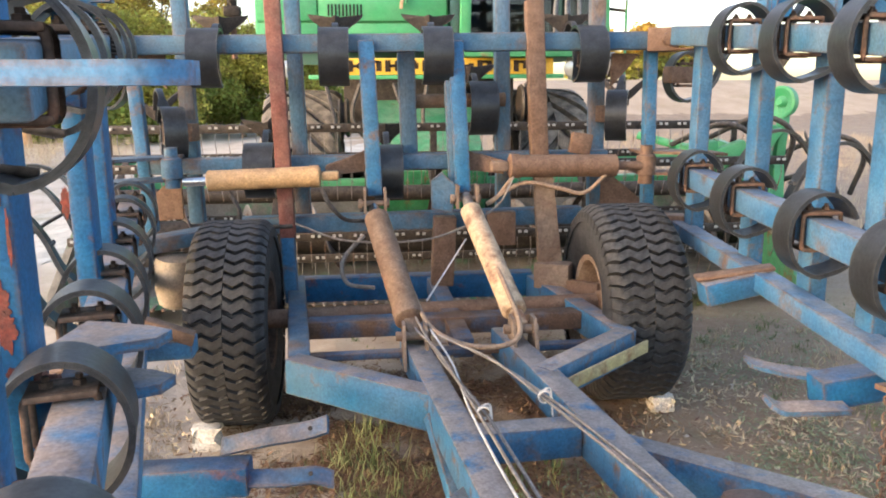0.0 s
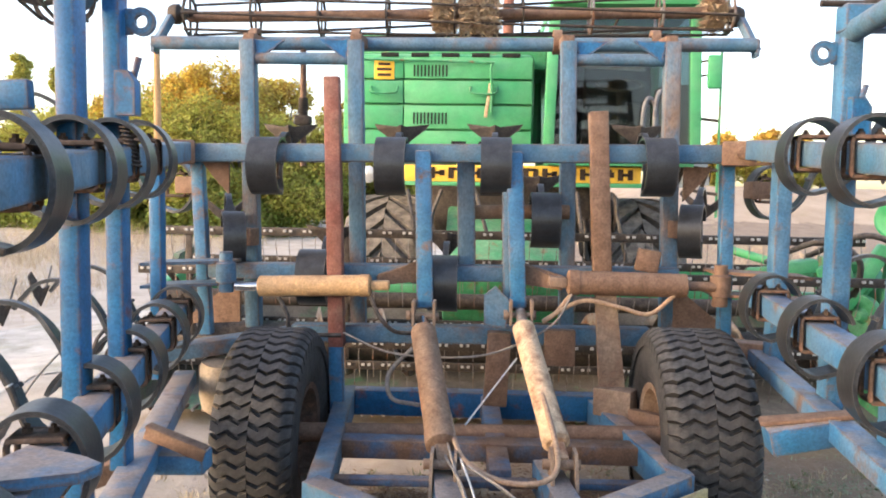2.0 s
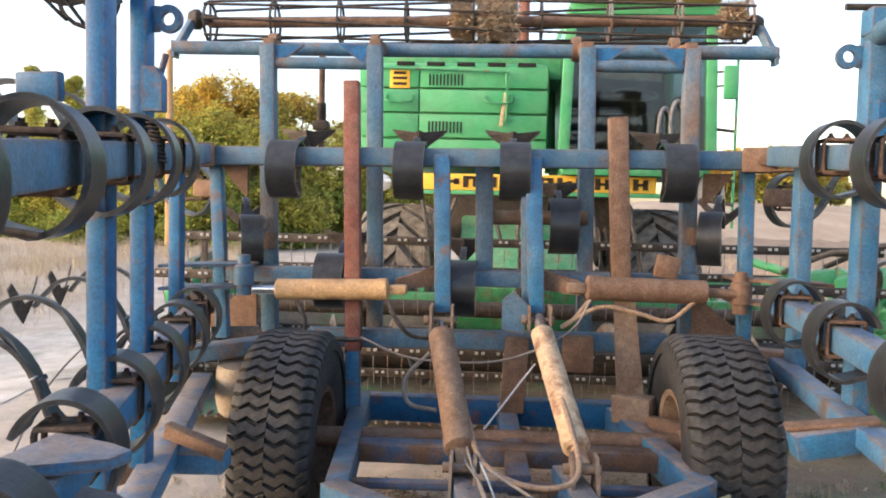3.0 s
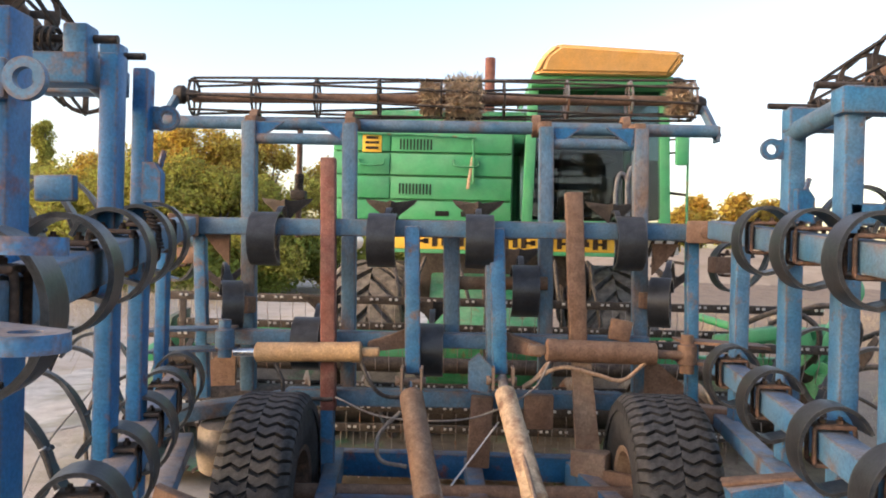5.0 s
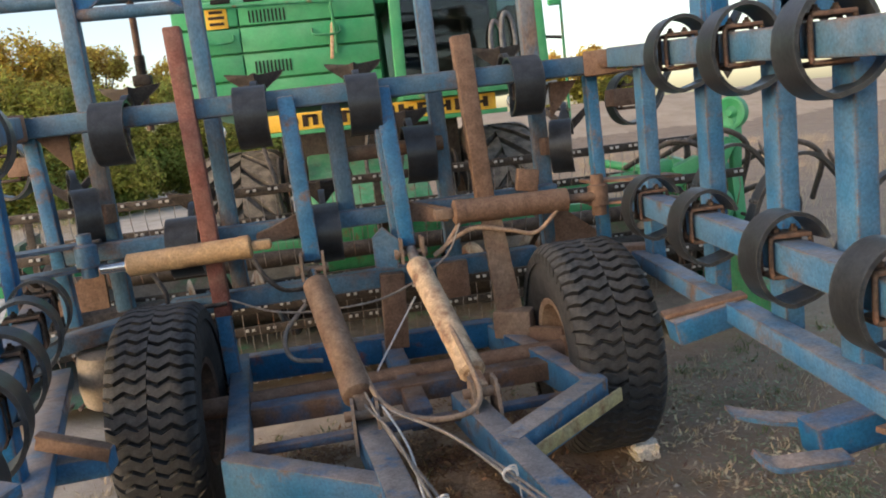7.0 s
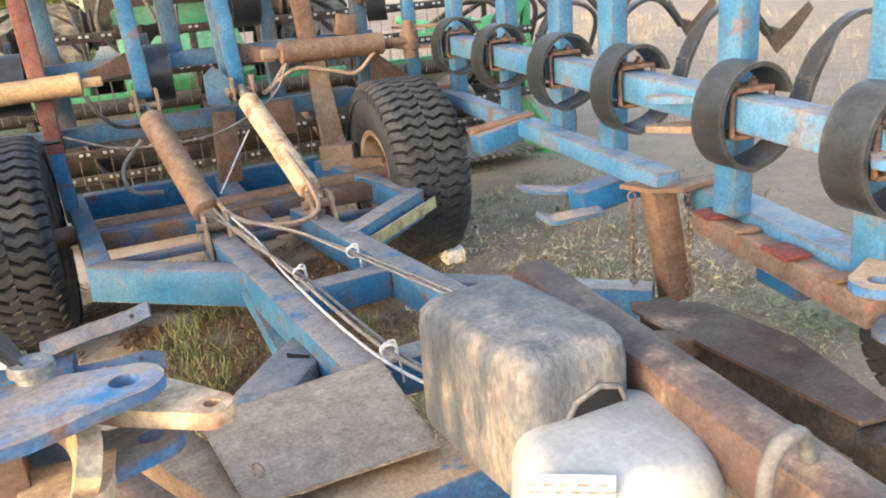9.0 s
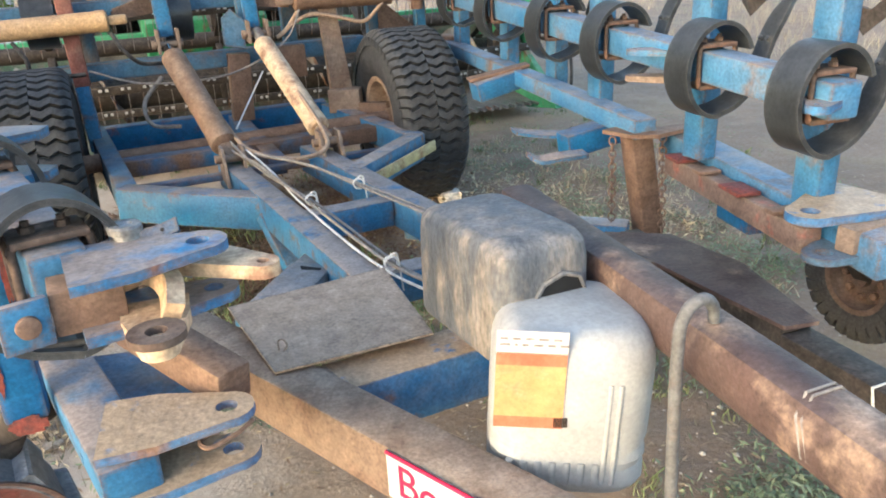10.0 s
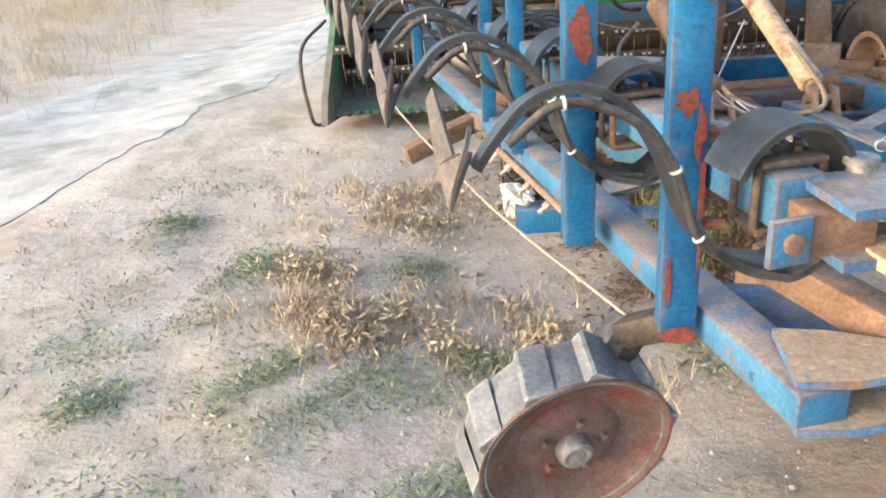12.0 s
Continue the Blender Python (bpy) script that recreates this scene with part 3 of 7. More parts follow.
def blades(name, spots, label, m, seed, n=26, h=0.22, r=0.12, category="grass"):
    """Tufts of thin blades in one object."""
    rng = random.Random(seed)
    bm = bmesh.new()
    for x, y, k in spots:
        for _ in range(int(n * k)):
            a, d = rng.uniform(0, 6.28), abs(rng.gauss(0, r * k))
            bx, by = x + math.cos(a) * d, y + math.sin(a) * d
            z = ground_h(bx, by)
            hh = h * k * rng.uniform(0.4, 1.2)
            tip = Vector((bx + rng.gauss(0, 0.45) * hh, by + rng.gauss(0, 0.45) * hh, z + hh))
            mid = Vector((bx, by, z)).lerp(tip, 0.55) + Vector((0, 0, hh * 0.12))
            w = Vector((math.cos(a + 1.5), math.sin(a + 1.5), 0)) * rng.uniform(0.0015, 0.004)
            v = [bm.verts.new(Vector((bx, by, z)) - w), bm.verts.new(Vector((bx, by, z)) + w), bm.verts.new(mid + w * 0.7), bm.verts.new(mid - w * 0.7), bm.verts.new(tip)]
            bm.faces.new(v[:4])
            bm.faces.new((v[3], v[2], v[4]))
    me = finish(name, bm, m, smooth=0)
    return tagged(new(name, me), label, category, kind="stuff")


build_ground()
build_road()


# ---- cultivator: centre section ----
cult = thing("cultivator", (0, 4.4, 0.05), "folded blue trailed cultivator with rusty frame and two wheels", "cultivator")


def wheel_parts(parent, c, R, w, rim_r, lugs, m_tyre, m_rim, hub_side, chev=0.5, slope=0.0, name="wheel", deep=0.03):
    """A wheel with its axle along x: carcass with zigzag lugs, rim with dish and hub."""
    cx, cy, cz = c
    bm = bmesh.new()
    ro = R - deep
    prof = [(-w * 0.43, rim_r), (-w * 0.5, rim_r + (ro - rim_r) * 0.3), (-w * 0.5, rim_r + (ro - rim_r) * 0.62), (-w * 0.46, ro - 0.035), (-w * 0.4, ro - 0.008), (0, ro + 0.006),
            (w * 0.4, ro - 0.008), (w * 0.46, ro - 0.035), (w * 0.5, rim_r + (ro - rim_r) * 0.62), (w * 0.5, rim_r + (ro - rim_r) * 0.3), (w * 0.43, rim_r)]
    ring = []
    seg = 72
    for k in range(seg):
        a = 2 * math.pi * k / seg
        ring.append([bm.verts.new((cx + s, cy + math.cos(a) * r, cz + math.sin(a) * r)) for s, r in prof])
    for k in range(seg):
        a, b = ring[k], ring[(k + 1) % seg]
        for j in range(len(prof) - 1):
            bm.faces.new((a[j], a[j + 1], b[j + 1], b[j]))
    wh = new(name)
    wh.parent = parent
    part("tyre", bm, m_tyre, wh, smooth=30)
    place = Matrix.Translation(Vector(c) - root(parent).location)
    da = 2 * math.pi / lugs
    for side in (-1, 1):
        top, bot = [], []
        n = 8
        bm = bmesh.new()
        for k in range(n + 1):
            s = side * (0.003 + (0.5 - 0.003) * k / n) * w
            zig = abs((k + 2) % 4 - 2) / 2
            a = da * (chev * zig + (0.4 if side > 0 else 0)) + (da * slope * k / n)
            drop = 0.045 * max(0, (k - n + 2) / 2) ** 2
            for lst, r in ((top, R - drop), (bot, ro - 0.02 - drop)):
                row = []
                for e in (-0.32, 0.32):
                    ang = a + da * e * (1 if r > ro else 1.25)
                    row.append(bm.verts.new((s * (1 if k < n else 1.02), math.cos(ang) * r, math.sin(ang) * r)))
                lst.append(row)
        for k in range(n):
            bm.faces.new((top[k][0], top[k][1], top[k + 1][1], top[k + 1][0]))
            for e in (0, 1):
                bm.faces.new((top[k][e], top[k + 1][e], bot[k + 1][e], bot[k][e]))
        for k in (0, n):
            bm.faces.new((top[k][0], top[k][1], bot[k][1], bot[k][0]))
        block = finish("tread_block", bm, m_tyre, smooth=30)
        for j in range(lugs):
            o = new("tread_block", block)
            o.parent = wh
            o.matrix_basis = place @ Matrix.Rotation(2 * math.pi * j / lugs, 4, "X")
    bm = bmesh.new()
    h = hub_side
    add_lathe(bm, (cx, cy, cz), (h, 0, 0), [(-w * 0.44, rim_r), (-w * 0.42, rim_r + 0.02), (w * 0.46, rim_r + 0.018), (w * 0.44, rim_r - 0.012), (w * 0.2, rim_r * 0.88), (w * 0.12, rim_r * 0.8),
              (w * 0.1, rim_r * 0.45), (w * 0.16, rim_r * 0.4), (w * 0.17, rim_r * 0.26), (w * 0.34, rim_r * 0.24), (w * 0.36, 0.01)], 40)
    part("rim", bm, m_rim, wh, "dusty cream rim with a deep dish")
    for k in range(8):
        a = 2 * math.pi * k / 8
        bm = bmesh.new()
        add_lathe(bm, (cx + h * w * 0.1, cy + math.cos(a) * rim_r * 0.6, cz + math.sin(a) * rim_r * 0.6), (h, 0, 0), [(0, 0.014), (0.02, 0.014), (0.024, 0.008)], 6)
        part("wheel_nut", bm, RUST, wh)
    return wh


TL, TR = (-0.962, 4.0, 0.56), (1.095, 4.0, 0.605)
wheel_parts(cult, TL, 0.535, 0.365, 0.24, 52, TYRE, CLAMPM, 1, chev=0.36)
wheel_parts(cult, TR, 0.535, 0.4, 0.24, 52, TYRE, RIM, -1, chev=0.36)
pipe("axle", cult, [(-1.1, 4.0, 0.56), (1.25, 4.0, 0.605)], 0.05, RUST)

# lower undercarriage frame
FZ, FH = 0.535, 0.14
bar("side_beam", cult, (-0.72, 4.7, FZ + 0.03), (-0.6, 3.28, FZ), 0.1, FH, BLUE_R)
bar("diagonal_beam", cult, (-0.63, 3.26, FZ), (-0.03, 2.83, FZ - 0.02), 0.1, 0.16, BLUE)
bar("side_beam", cult, (0.72, 4.5, FZ + 0.04), (0.93, 3.4, FZ + 0.02), 0.1, FH, BLUE)
bar("diagonal_beam", cult, (0.93, 3.42, FZ + 0.02), (0.43, 3.0, FZ), 0.1, 0.15, DRAWB)
bar("drawbar_beam", cult, (-0.09, 3.55, FZ), (0.1, 1.62, FZ), 0.11, 0.14, DRAWB)
bar("drawbar_beam", cult, (0.36, 3.6, FZ), (0.62, 1.55, FZ), 0.11, 0.14, DRAWB)
bar("cross_beam", cult, (-0.6, 3.85, FZ + 0.02), (0.82, 3.82, FZ + 0.035), 0.12, 0.09, PATCHY)
bar("cross_beam", cult, (-0.62, 3.45, FZ), (0.85, 3.5, FZ), 0.06, 0.035, PATCHY)
bar("rear_cross_beam", cult, (-0.72, 4.66, FZ + 0.02), (0.72, 4.55, FZ + 0.05), 0.1, 0.15, BLUE_D)
bar("cross_beam", cult, (0.04, 2.47, FZ), (0.44, 2.5, FZ), 0.1, 0.12, DRAWB)
bar("cross_beam", cult, (0.1, 1.75, FZ), (0.6, 1.75, FZ), 0.1, 0.12, DRAWB)
bar("support_leg", cult, (-0.03, 2.8, FZ - 0.02), (0.06, 2.5, 0.2), 0.12, 0.06, BLUE)
bar("longitudinal_beam", cult, (0.12, 4.6, FZ + 0.05), (0.16, 3.5, FZ), 0.1, 0.1, PATCHY)
bar("outrigger_beam", cult, (0.56, 2.62, 0.42), (1.3, 1.95, 0.42), 0.1, 0.14, DRAWB)
bar("outrigger_beam", cult, (0.04, 2.2, 0.46), (-0.32, 1.68, 0.5), 0.1, 0.13, DRAWB)
bar("warning_strip", cult, (0.455, 2.985, FZ + 0.01), (0.965, 3.395, FZ + 0.03), 0.012, 0.06, STRIP, "faded yellow reflective strip", up=(0, 0, 1)).location = (0.045, -0.05, 0)

# upright rear frame
bar("top_beam", cult, (-1.6, 4.45, 1.99), (1.46, 4.45, 2.02), 0.1, 0.1, BLUE_R)
for x, z0 in ((-1.32, 0.97), (-0.69, 0.97), (0.537, 1.0), (1.122, 1.02)):
    bar("frame_post", cult, (x + 0.03, 4.72, z0), (x, 4.72, 2.66), 0.088, 0.088, POSTR)
bar("frame_post", cult, (-0.02, 4.6, 1.3), (-0.035, 4.6, 1.96), 0.1, 0.08, POSTR)
bar("frame_post", cult, (-1.5, 4.5, 0.96), (-1.545, 4.5, 1.95), 0.07, 0.07, BLUE)
bar("frame_post", cult, (1.41, 4.5, 1.0), (1.392, 4.5, 1.97), 0.07, 0.07, BLUE)
bar("middle_beam", cult, (-1.5, 4.52, 1.33), (1.15, 4.52, 1.35), 0.1, 0.09, BLUE_R)
bar("lower_beam", cult, (-1.0, 4.5, 0.985), (1.0, 4.5, 1.01), 0.1, 0.1, BLUE_R)
bar("lower_beam_end", cult, (1.0, 4.45, 1.0), (1.62, 4.2, 0.99), 0.12, 0.09, RUST)
bar("lower_beam_end", cult, (-1.0, 4.45, 0.98), (-1.6, 4.1, 0.93), 0.14, 0.08, BLUE_R)
for x0, x1, z in ((-1.3, -0.7, 2.555), (0.56, 1.1, 2.56)):
    pipe("tie_pipe", cult, [(x0, 4.72, z), (x1, 4.72, z)], 0.035, BLUE_R)
    for xa, sg in ((x0 + 0.02, 1), (x1 - 0.02, -1)):
        bm = bmesh.new()
        add_plate(bm, [(xa, 4.70, 2.66), (xa + sg * 0.18, 4.70, 2.66), (xa + sg * 0.02, 4.70, 2.54)], 0.02)
        part("gusset", bm, BLUE_D, cult)
pipe("carrier_pipe", cult, [(-2.0, 5.0, 2.69), (-0.6, 5.0, 2.69), (0.4, 5.0, 2.695), (1.69, 5.0, 2.7)], 0.042, BLUE_R)
for x in (-1.32, -0.69, 0.537, 1.122):
    bar("pipe_bracket", cult, (x, 4.72, 2.67), (x, 5.0, 2.69), 0.07, 0.06, RUST)
    bm = bmesh.new()
    add_ring(bm, (x - 0.04, 5.0, 2.71), (1, 0, 0), 0.043, 0.075, 0.05, 16)
    part("pipe_clamp", bm, RUST, cult)
# end arms that carry the roller
for x, s in ((-2.0, -1), (1.69, 1)):
    bm = bmesh.new()
    add_box(bm, (x, 5.0, 2.66), (x - s * 0.07, 5.14, 2.9), 0.05, 0.05)
    add_plate(bm, [(x - 0.01, 4.97, 2.63), (x - 0.01, 5.06, 2.63), (x - 0.01, 5.06, 2.73), (x - 0.01, 4.97, 2.73)], 0.02)
    part("roller_arm", bm, BLUE_R, cult)
    bm = bmesh.new()
    add_lathe(bm, (x - s * 0.04, 5.16, 2.9), (-s, 0, 0), [(0, 0.05), (0.03, 0.065), (0.06, 0.065), (0.08, 0.04), (0.16, 0.03)], 16)
    part("bearing", bm, DARK, cult)
# gussets under the top beam
for x, s in ((-1.32, -1), (1.122, 1)):
    bm = bmesh.new()
    add_plate(bm, [(x + s * 0.04, 4.5, 1.95), (x + s * 0.2, 4.5, 1.95), (x + s * 0.13, 4.5, 1.86), (x + s * 0.04, 4.5, 1.76)], 0.025)
    part("gusset", bm, RUST, cult)
    bm = bmesh.new()
    add_plate(bm, [(x + s * 0.05, 4.7, 1.0), (x + s * 0.42, 4.7, 0.98), (x + s * 0.05, 4.7, 1.28)], 0.03)
    part("gusset", bm, RUST, cult)
for x, z in ((-1.63, 1.99), (1.44, 2.02)):
    bm = bmesh.new()
    s = 1 if x > 0 else -1
    add_box(bm, (x - s * 0.1, 4.42, z), (x + s * 0.06, 4.36, z), 0.14, 0.13)
    add_lathe(bm, (x - s * 0.03, 4.3, z + 0.0), (0, -1, 0), [(0, 0.035), (0.04, 0.035), (0.05, 0.02)], 12)
    part("hinge_block", bm, RUST, cult, "rusty brown hinge block")
bm = bmesh.new()
add_box(bm, (1.47, 4.38, 2.075), (1.62, 4.2, 2.075), 0.12, 0.012)
add_box(bm, (1.47, 4.38, 1.965), (1.62, 4.2, 1.965), 0.12, 0.012)
part("hinge_plate", bm, RUST, cult)
for s, z in ((-1, 1.34), (1, 1.32)):
    bm = bmesh.new()
    for dz in (0.06, -0.06):
        add_plate(bm, [(s * 1.3, 4.35, z + dz), (s * 1.72, 4.12, z + dz), (s * 1.72, 4.32, z + dz), (s * 1.3, 4.55, z + dz)], 0.016)
    add_lathe(bm, (s * 1.33, 4.33, z - 0.11), (0, 0, 1), [(0, 0.04), (0.05, 0.04), (0.055, 0.055), (0.16, 0.055), (0.17, 0.035), (0.22, 0.035)], 12)
    part("hinge_lug", bm, BLUE_R if s < 0 else RUST, cult)

# upright poles and bars
bar("pole", cult, (-0.73, 4.4, 0.93), (-0.765, 4.4, 2.405), 0.085, 0.08, RED, "red-brown square pole")
bar("pole_foot", cult, (-0.72, 4.38, 0.55), (-0.735, 4.39, 0.95), 0.08, 0.05, BLUE)
bar("pole", cult, (0.72, 4.4, 1.3), (0.671, 4.41, 2.235), 0.1, 0.08, RUST, "rusty brown square pole")
bm = bmesh.new()
add_plate(bm, [(0.71, 4.36, 0.72), (0.85, 4.36, 0.72), (0.775, 4.36, 1.3), (0.67, 4.36, 1.3)], 0.05)
part("pole_bracket", bm, DUSTY, cult)
bar("pole_base", cult, (0.7, 4.34, 0.69), (0.88, 4.24, 0.69), 0.12, 0.15, DUSTY)
bar("axle_bracket", cult, (0.86, 4.2, 0.6), (0.99, 4.02, 0.62), 0.05, 0.16, RUST)
bar("cylinder_bracket", cult, (0.95, 4.4, 1.38), (0.97, 4.4, 1.5), 0.12, 0.06, RUST)
bar("strut_block", cult, (0.15, 4.42, 0.62), (0.17, 4.42, 1.03), 0.13, 0.1, RUST)
bar("strut_block", cult, (0.5, 4.42, 0.85), (0.5, 4.42, 1.05), 0.17, 0.06, RUST)
bar("lift_bar", cult, (-0.235, 4.3, 1.17), (-0.265, 4.38, 2.015), 0.088, 0.03, BLUE, "bright blue flat bar")
bar("lift_bar_web", cult, (-0.22, 4.34, 1.2), (-0.245, 4.42, 2.0), 0.02, 0.07, BLUE_R)
bar("lift_bar", cult, (0.262, 4.3, 1.18), (0.228, 4.38, 2.015), 0.088, 0.03, BLUE, "bright blue flat bar")
bar("lift_bar_web", cult, (0.21, 4.34, 1.2), (0.185, 4.42, 2.0), 0.05, 0.06, BLUE_R)
pipe("brown_pipe", cult, [(0.0, 4.66, 1.68), (0.56, 4.66, 1.69)], 0.042, RAMB)
bm = bmesh.new()
add_plate(bm, [(0.08, 4.3, 1.09), (0.2, 4.3, 1.07), (0.22, 4.3, 1.22), (0.14, 4.3, 1.3), (0.08, 4.3, 1.25)], 0.02)
part("lever_plate", bm, BLUE_R, cult)
for x0, x1 in ((-0.5, -0.27), (0.27, 0.5)):
    bm = bmesh.new()
    s = 1 if x0 > 0 else -1
    a, b = (x0, x1) if s > 0 else (x1, x0)
    add_plate(bm, [(a, 4.42, 1.3), (b, 4.34, 1.28), (b, 4.34, 1.33), (a, 4.42, 1.42)], 0.02)
    add_plate(bm, [(a, 4.42, 1.4), (b, 4.34, 1.34), (b, 4.40, 1.34), (a, 4.55, 1.4)], 0.012)
    part("cylinder_lug", bm, RUST, cult)


def cylinder(p, q, r, m, rod_p, rod_r, label, m_rod=CHROME, m_cap=None):
    """A hydraulic ram: barrel p to q, rod on to rod_p."""
    h = new("hydraulic_cylinder")
    h.parent = cult
    tagged(h, label)
    p, q, e = Vector(p), Vector(q), Vector(rod_p)
    d = (q - p).normalized()
    L = (q - p).length
    bm = bmesh.new()
    add_lathe(bm, p, d, [(0, r * 0.75), (0.008, r), (L * 0.9, r), (L * 0.9 + 0.002, r * 1.06), (L * 0.985, r * 1.06), (L, r * 0.8)], 24)
    part("barrel", bm, m, h)
    pipe("rod", h, [p, e], rod_r, m_rod, "bright chromed rod")
    bm = bmesh.new()
    add_box(bm, q, q + d * 0.1, r * 1.1, r * 0.9, bev=0.012)
    part("end_lug", bm, m_cap or m, h)
    return h


cylinder((-1.144, 4.31, 1.268), (-0.53, 4.31, 1.285), 0.057, YELCYL, (-1.27, 4.31, 1.265), 0.026, "ochre yellow hydraulic cylinder with chromed rod")
cylinder((1.15, 4.31, 1.318), (0.52, 4.31, 1.325), 0.064, RUST, (1.3, 4.31, 1.315), 0.026, "rusty brown hydraulic cylinder", RUST, DUSTY)
cylinder((-0.232, 4.14, 1.075), (-0.098, 3.47, 0.69), 0.066, RAMB, (-0.243, 4.22, 1.12), 0.03, "dust-covered hydraulic ram", CHROME)
cylinder((0.285, 4.17, 1.1), (0.4, 3.47, 0.715), 0.058, CREAM, (0.273, 4.27, 1.165), 0.03, "flaking cream hydraulic ram", GREY)
for x, y, z, s in ((-0.243, 4.23, 1.15, 1), (0.27, 4.27, 1.16, 1)):
    bm = bmesh.new()
    for dx in (-0.055, 0.055):
        add_plate(bm, [(x + dx, y - 0.06, z - 0.06), (x + dx, y + 0.06, z - 0.05), (x + dx, y + 0.06, z + 0.07), (x + dx, y - 0.06, z + 0.07)], 0.014)
    add_lathe(bm, (x - 0.085, y - 0.01, z - 0.01), (1, 0, 0), [(0, 0.026), (0.02, 0.026), (0.021, 0.016), (0.15, 0.016), (0.151, 0.026), (0.17, 0.026)], 12)
    part("clevis", bm, DUSTY, cult)
for x, y, z in ((-0.09, 3.38, 0.645), (0.412, 3.38, 0.66)):
    bm = bmesh.new()
    for dx in (-0.05, 0.05):
        add_plate(bm, [(x + dx, y - 0.14, z - 0.12), (x + dx, y + 0.1, z - 0.12), (x + dx, y + 0.05, z + 0.06), (x + dx, y - 0.04, z + 0.06)], 0.014)
    add_lathe(bm, (x - 0.08, y, z), (1, 0, 0), [(0, 0.022), (0.16, 0.022)], 12)
    part("ram_foot", bm, DUSTY, cult)


# ---- spring tines ----
def tine_meshes(wd, rx_, rz_, big=False):
    pts = [Vector((math.cos(radians(a)) * rx_, 0, math.sin(radians(a)) * rz_ - (0.0 if big else 0.012))) for a in range(24, 276, 9)]
    run = ((0.18, 0, -0.02), (0.24, 0, 0.11), (0.325, 0, 0.19), (0.42, 0, 0.2), (0.5, 0, 0.13)) if big else ((0.178, 0, -0.04), (0.232, 0, 0.09), (0.305, 0, 0.192), (0.395, 0, 0.236), (0.48, 0, 0.222), (0.54, 0, 0.165), (0.578, 0, 0.115))
    tail = curve([pts[-1], (rx_ * 0.75, 0, -rz_ * 0.86), *run], 4)
    bm = bmesh.new()
    add_ribbon(bm, pts, (0, 1, 0), wd, 0.014)
    spring = finish("spring", bm, BLACK, smooth=60)
    bm = bmesh.new()
    add_ribbon(bm, tail, (0, 1, 0), lambda f: wd - (wd - 0.07) * min(1, f * 3.2) - 0.034 * sstep(0.42, 0.5, f), 0.016)
    q = tail[int(len(tail) * 0.36)]
    for dy in (-0.018, 0.018):
        add_lathe(bm, q + Vector((-0.004, dy, 0.004)), (-0.85, 0, 0.5), [(0, 0.009), (0.014, 0.009), (0.016, 0.005)], 6)
    shank = finish("shank", bm, BLACK, smooth=60)
    bm = bmesh.new()
    for s in (-1, 1):
        a = [Vector((0.58, 0, 0.142)), Vector((0.604, s * 0.032, 0.13)), Vector((0.612, s * 0.148, 0.226)), Vector((0.622, s * 0.165, 0.2)), Vector((0.628, s * 0.07, 0.1)), Vector((0.622, 0, 0.04))]
        if big:
            a = [Vector((0.45, 0, 0.26)), Vector((0.47, s * 0.03, 0.25)), Vector((0.52, s * 0.17, 0.27)), Vector((0.51, s * 0.15, 0.24)), Vector((0.49, s * 0.06, 0.17)), Vector((0.48, 0, 0.1))]
        vs = [bm.verts.new(v) for v in a] + [bm.verts.new(v + Vector((0.006, 0, 0.004))) for v in a]
        bm.faces.new(vs[:6])
        bm.faces.new(vs[6:][::-1])
        for k in range(6):
            bm.faces.new((vs[k], vs[(k + 1) % 6], vs[6 + (k + 1) % 6], vs[6 + k]))
    sweep = finish("sweep", bm, DARK if big else SWEEPM, smooth=0)
    bm = bmesh.new()
    add_box(bm, (-0.066, 0, 0.0), (0.066, 0, 0.0), 0.1, 0.014, bev=0.004)
    plate = finish("clamp_plate", bm, CLAMPM)
    bm = bmesh.new()
    loop = [(math.cos(radians(c + a)) * 0.016 + sx * 0.05, sz * 0.05 + math.sin(radians(c + a)) * 0.016) for sx, sz, c in ((1, 1, 0), (-1, 1, 90), (-1, -1, 180), (1, -1, 270)) for a in (0, 30, 60, 90)]
    add_tube(bm, [(x, 0, z) for x, z in loop + loop[:1]], 0.0085, 7, cap=False)
    bolt = finish("u_bolt", bm, CLAMPM, smooth=60)
    bm = bmesh.new()
    add_lathe(bm, (0, 0, 0), (0, 0, 1), [(0, 0.014), (0.012, 0.014), (0.013, 0.008), (0.022, 0.008)], 6)
    nut = finish("nut", bm, CLAMPM)
    clamp = [("clamp_plate", plate, (0, 0, 0.066)), ("clamp_plate", plate, (0, 0, -0.064))]
    clamp += [("u_bolt", bolt, (0, dy, 0)) for dy in (-0.036, 0.036)] + [("nut", nut, (dx, 0, 0.073)) for dx in (-0.03, 0.03)]
    return spring, shank, sweep, clamp


TINE = {False: tine_meshes(0.128, 0.122, 0.148), True: tine_meshes(0.165, 0.15, 0.152, True)}


def tine(parent, at, yaw, full=True, wide=False):
    """A spring tine on a beam: yaw turns its outward side from +x."""
    spring, shank, sweep, clamp = TINE[wide]
    o = new("spring_tine", spring)
    o.parent = parent
    o.matrix_basis = Matrix.Translation(Vector(at) - root(parent).location) @ pose(0, 0, 0, 0, 0, yaw)
    for name, me, off in clamp + ([("shank", shank, (0, 0, 0)), ("sweep", sweep, (0, 0, 0))] if full else []):
        c = new(name, me)
        c.parent = o
        c.location = off
    return o


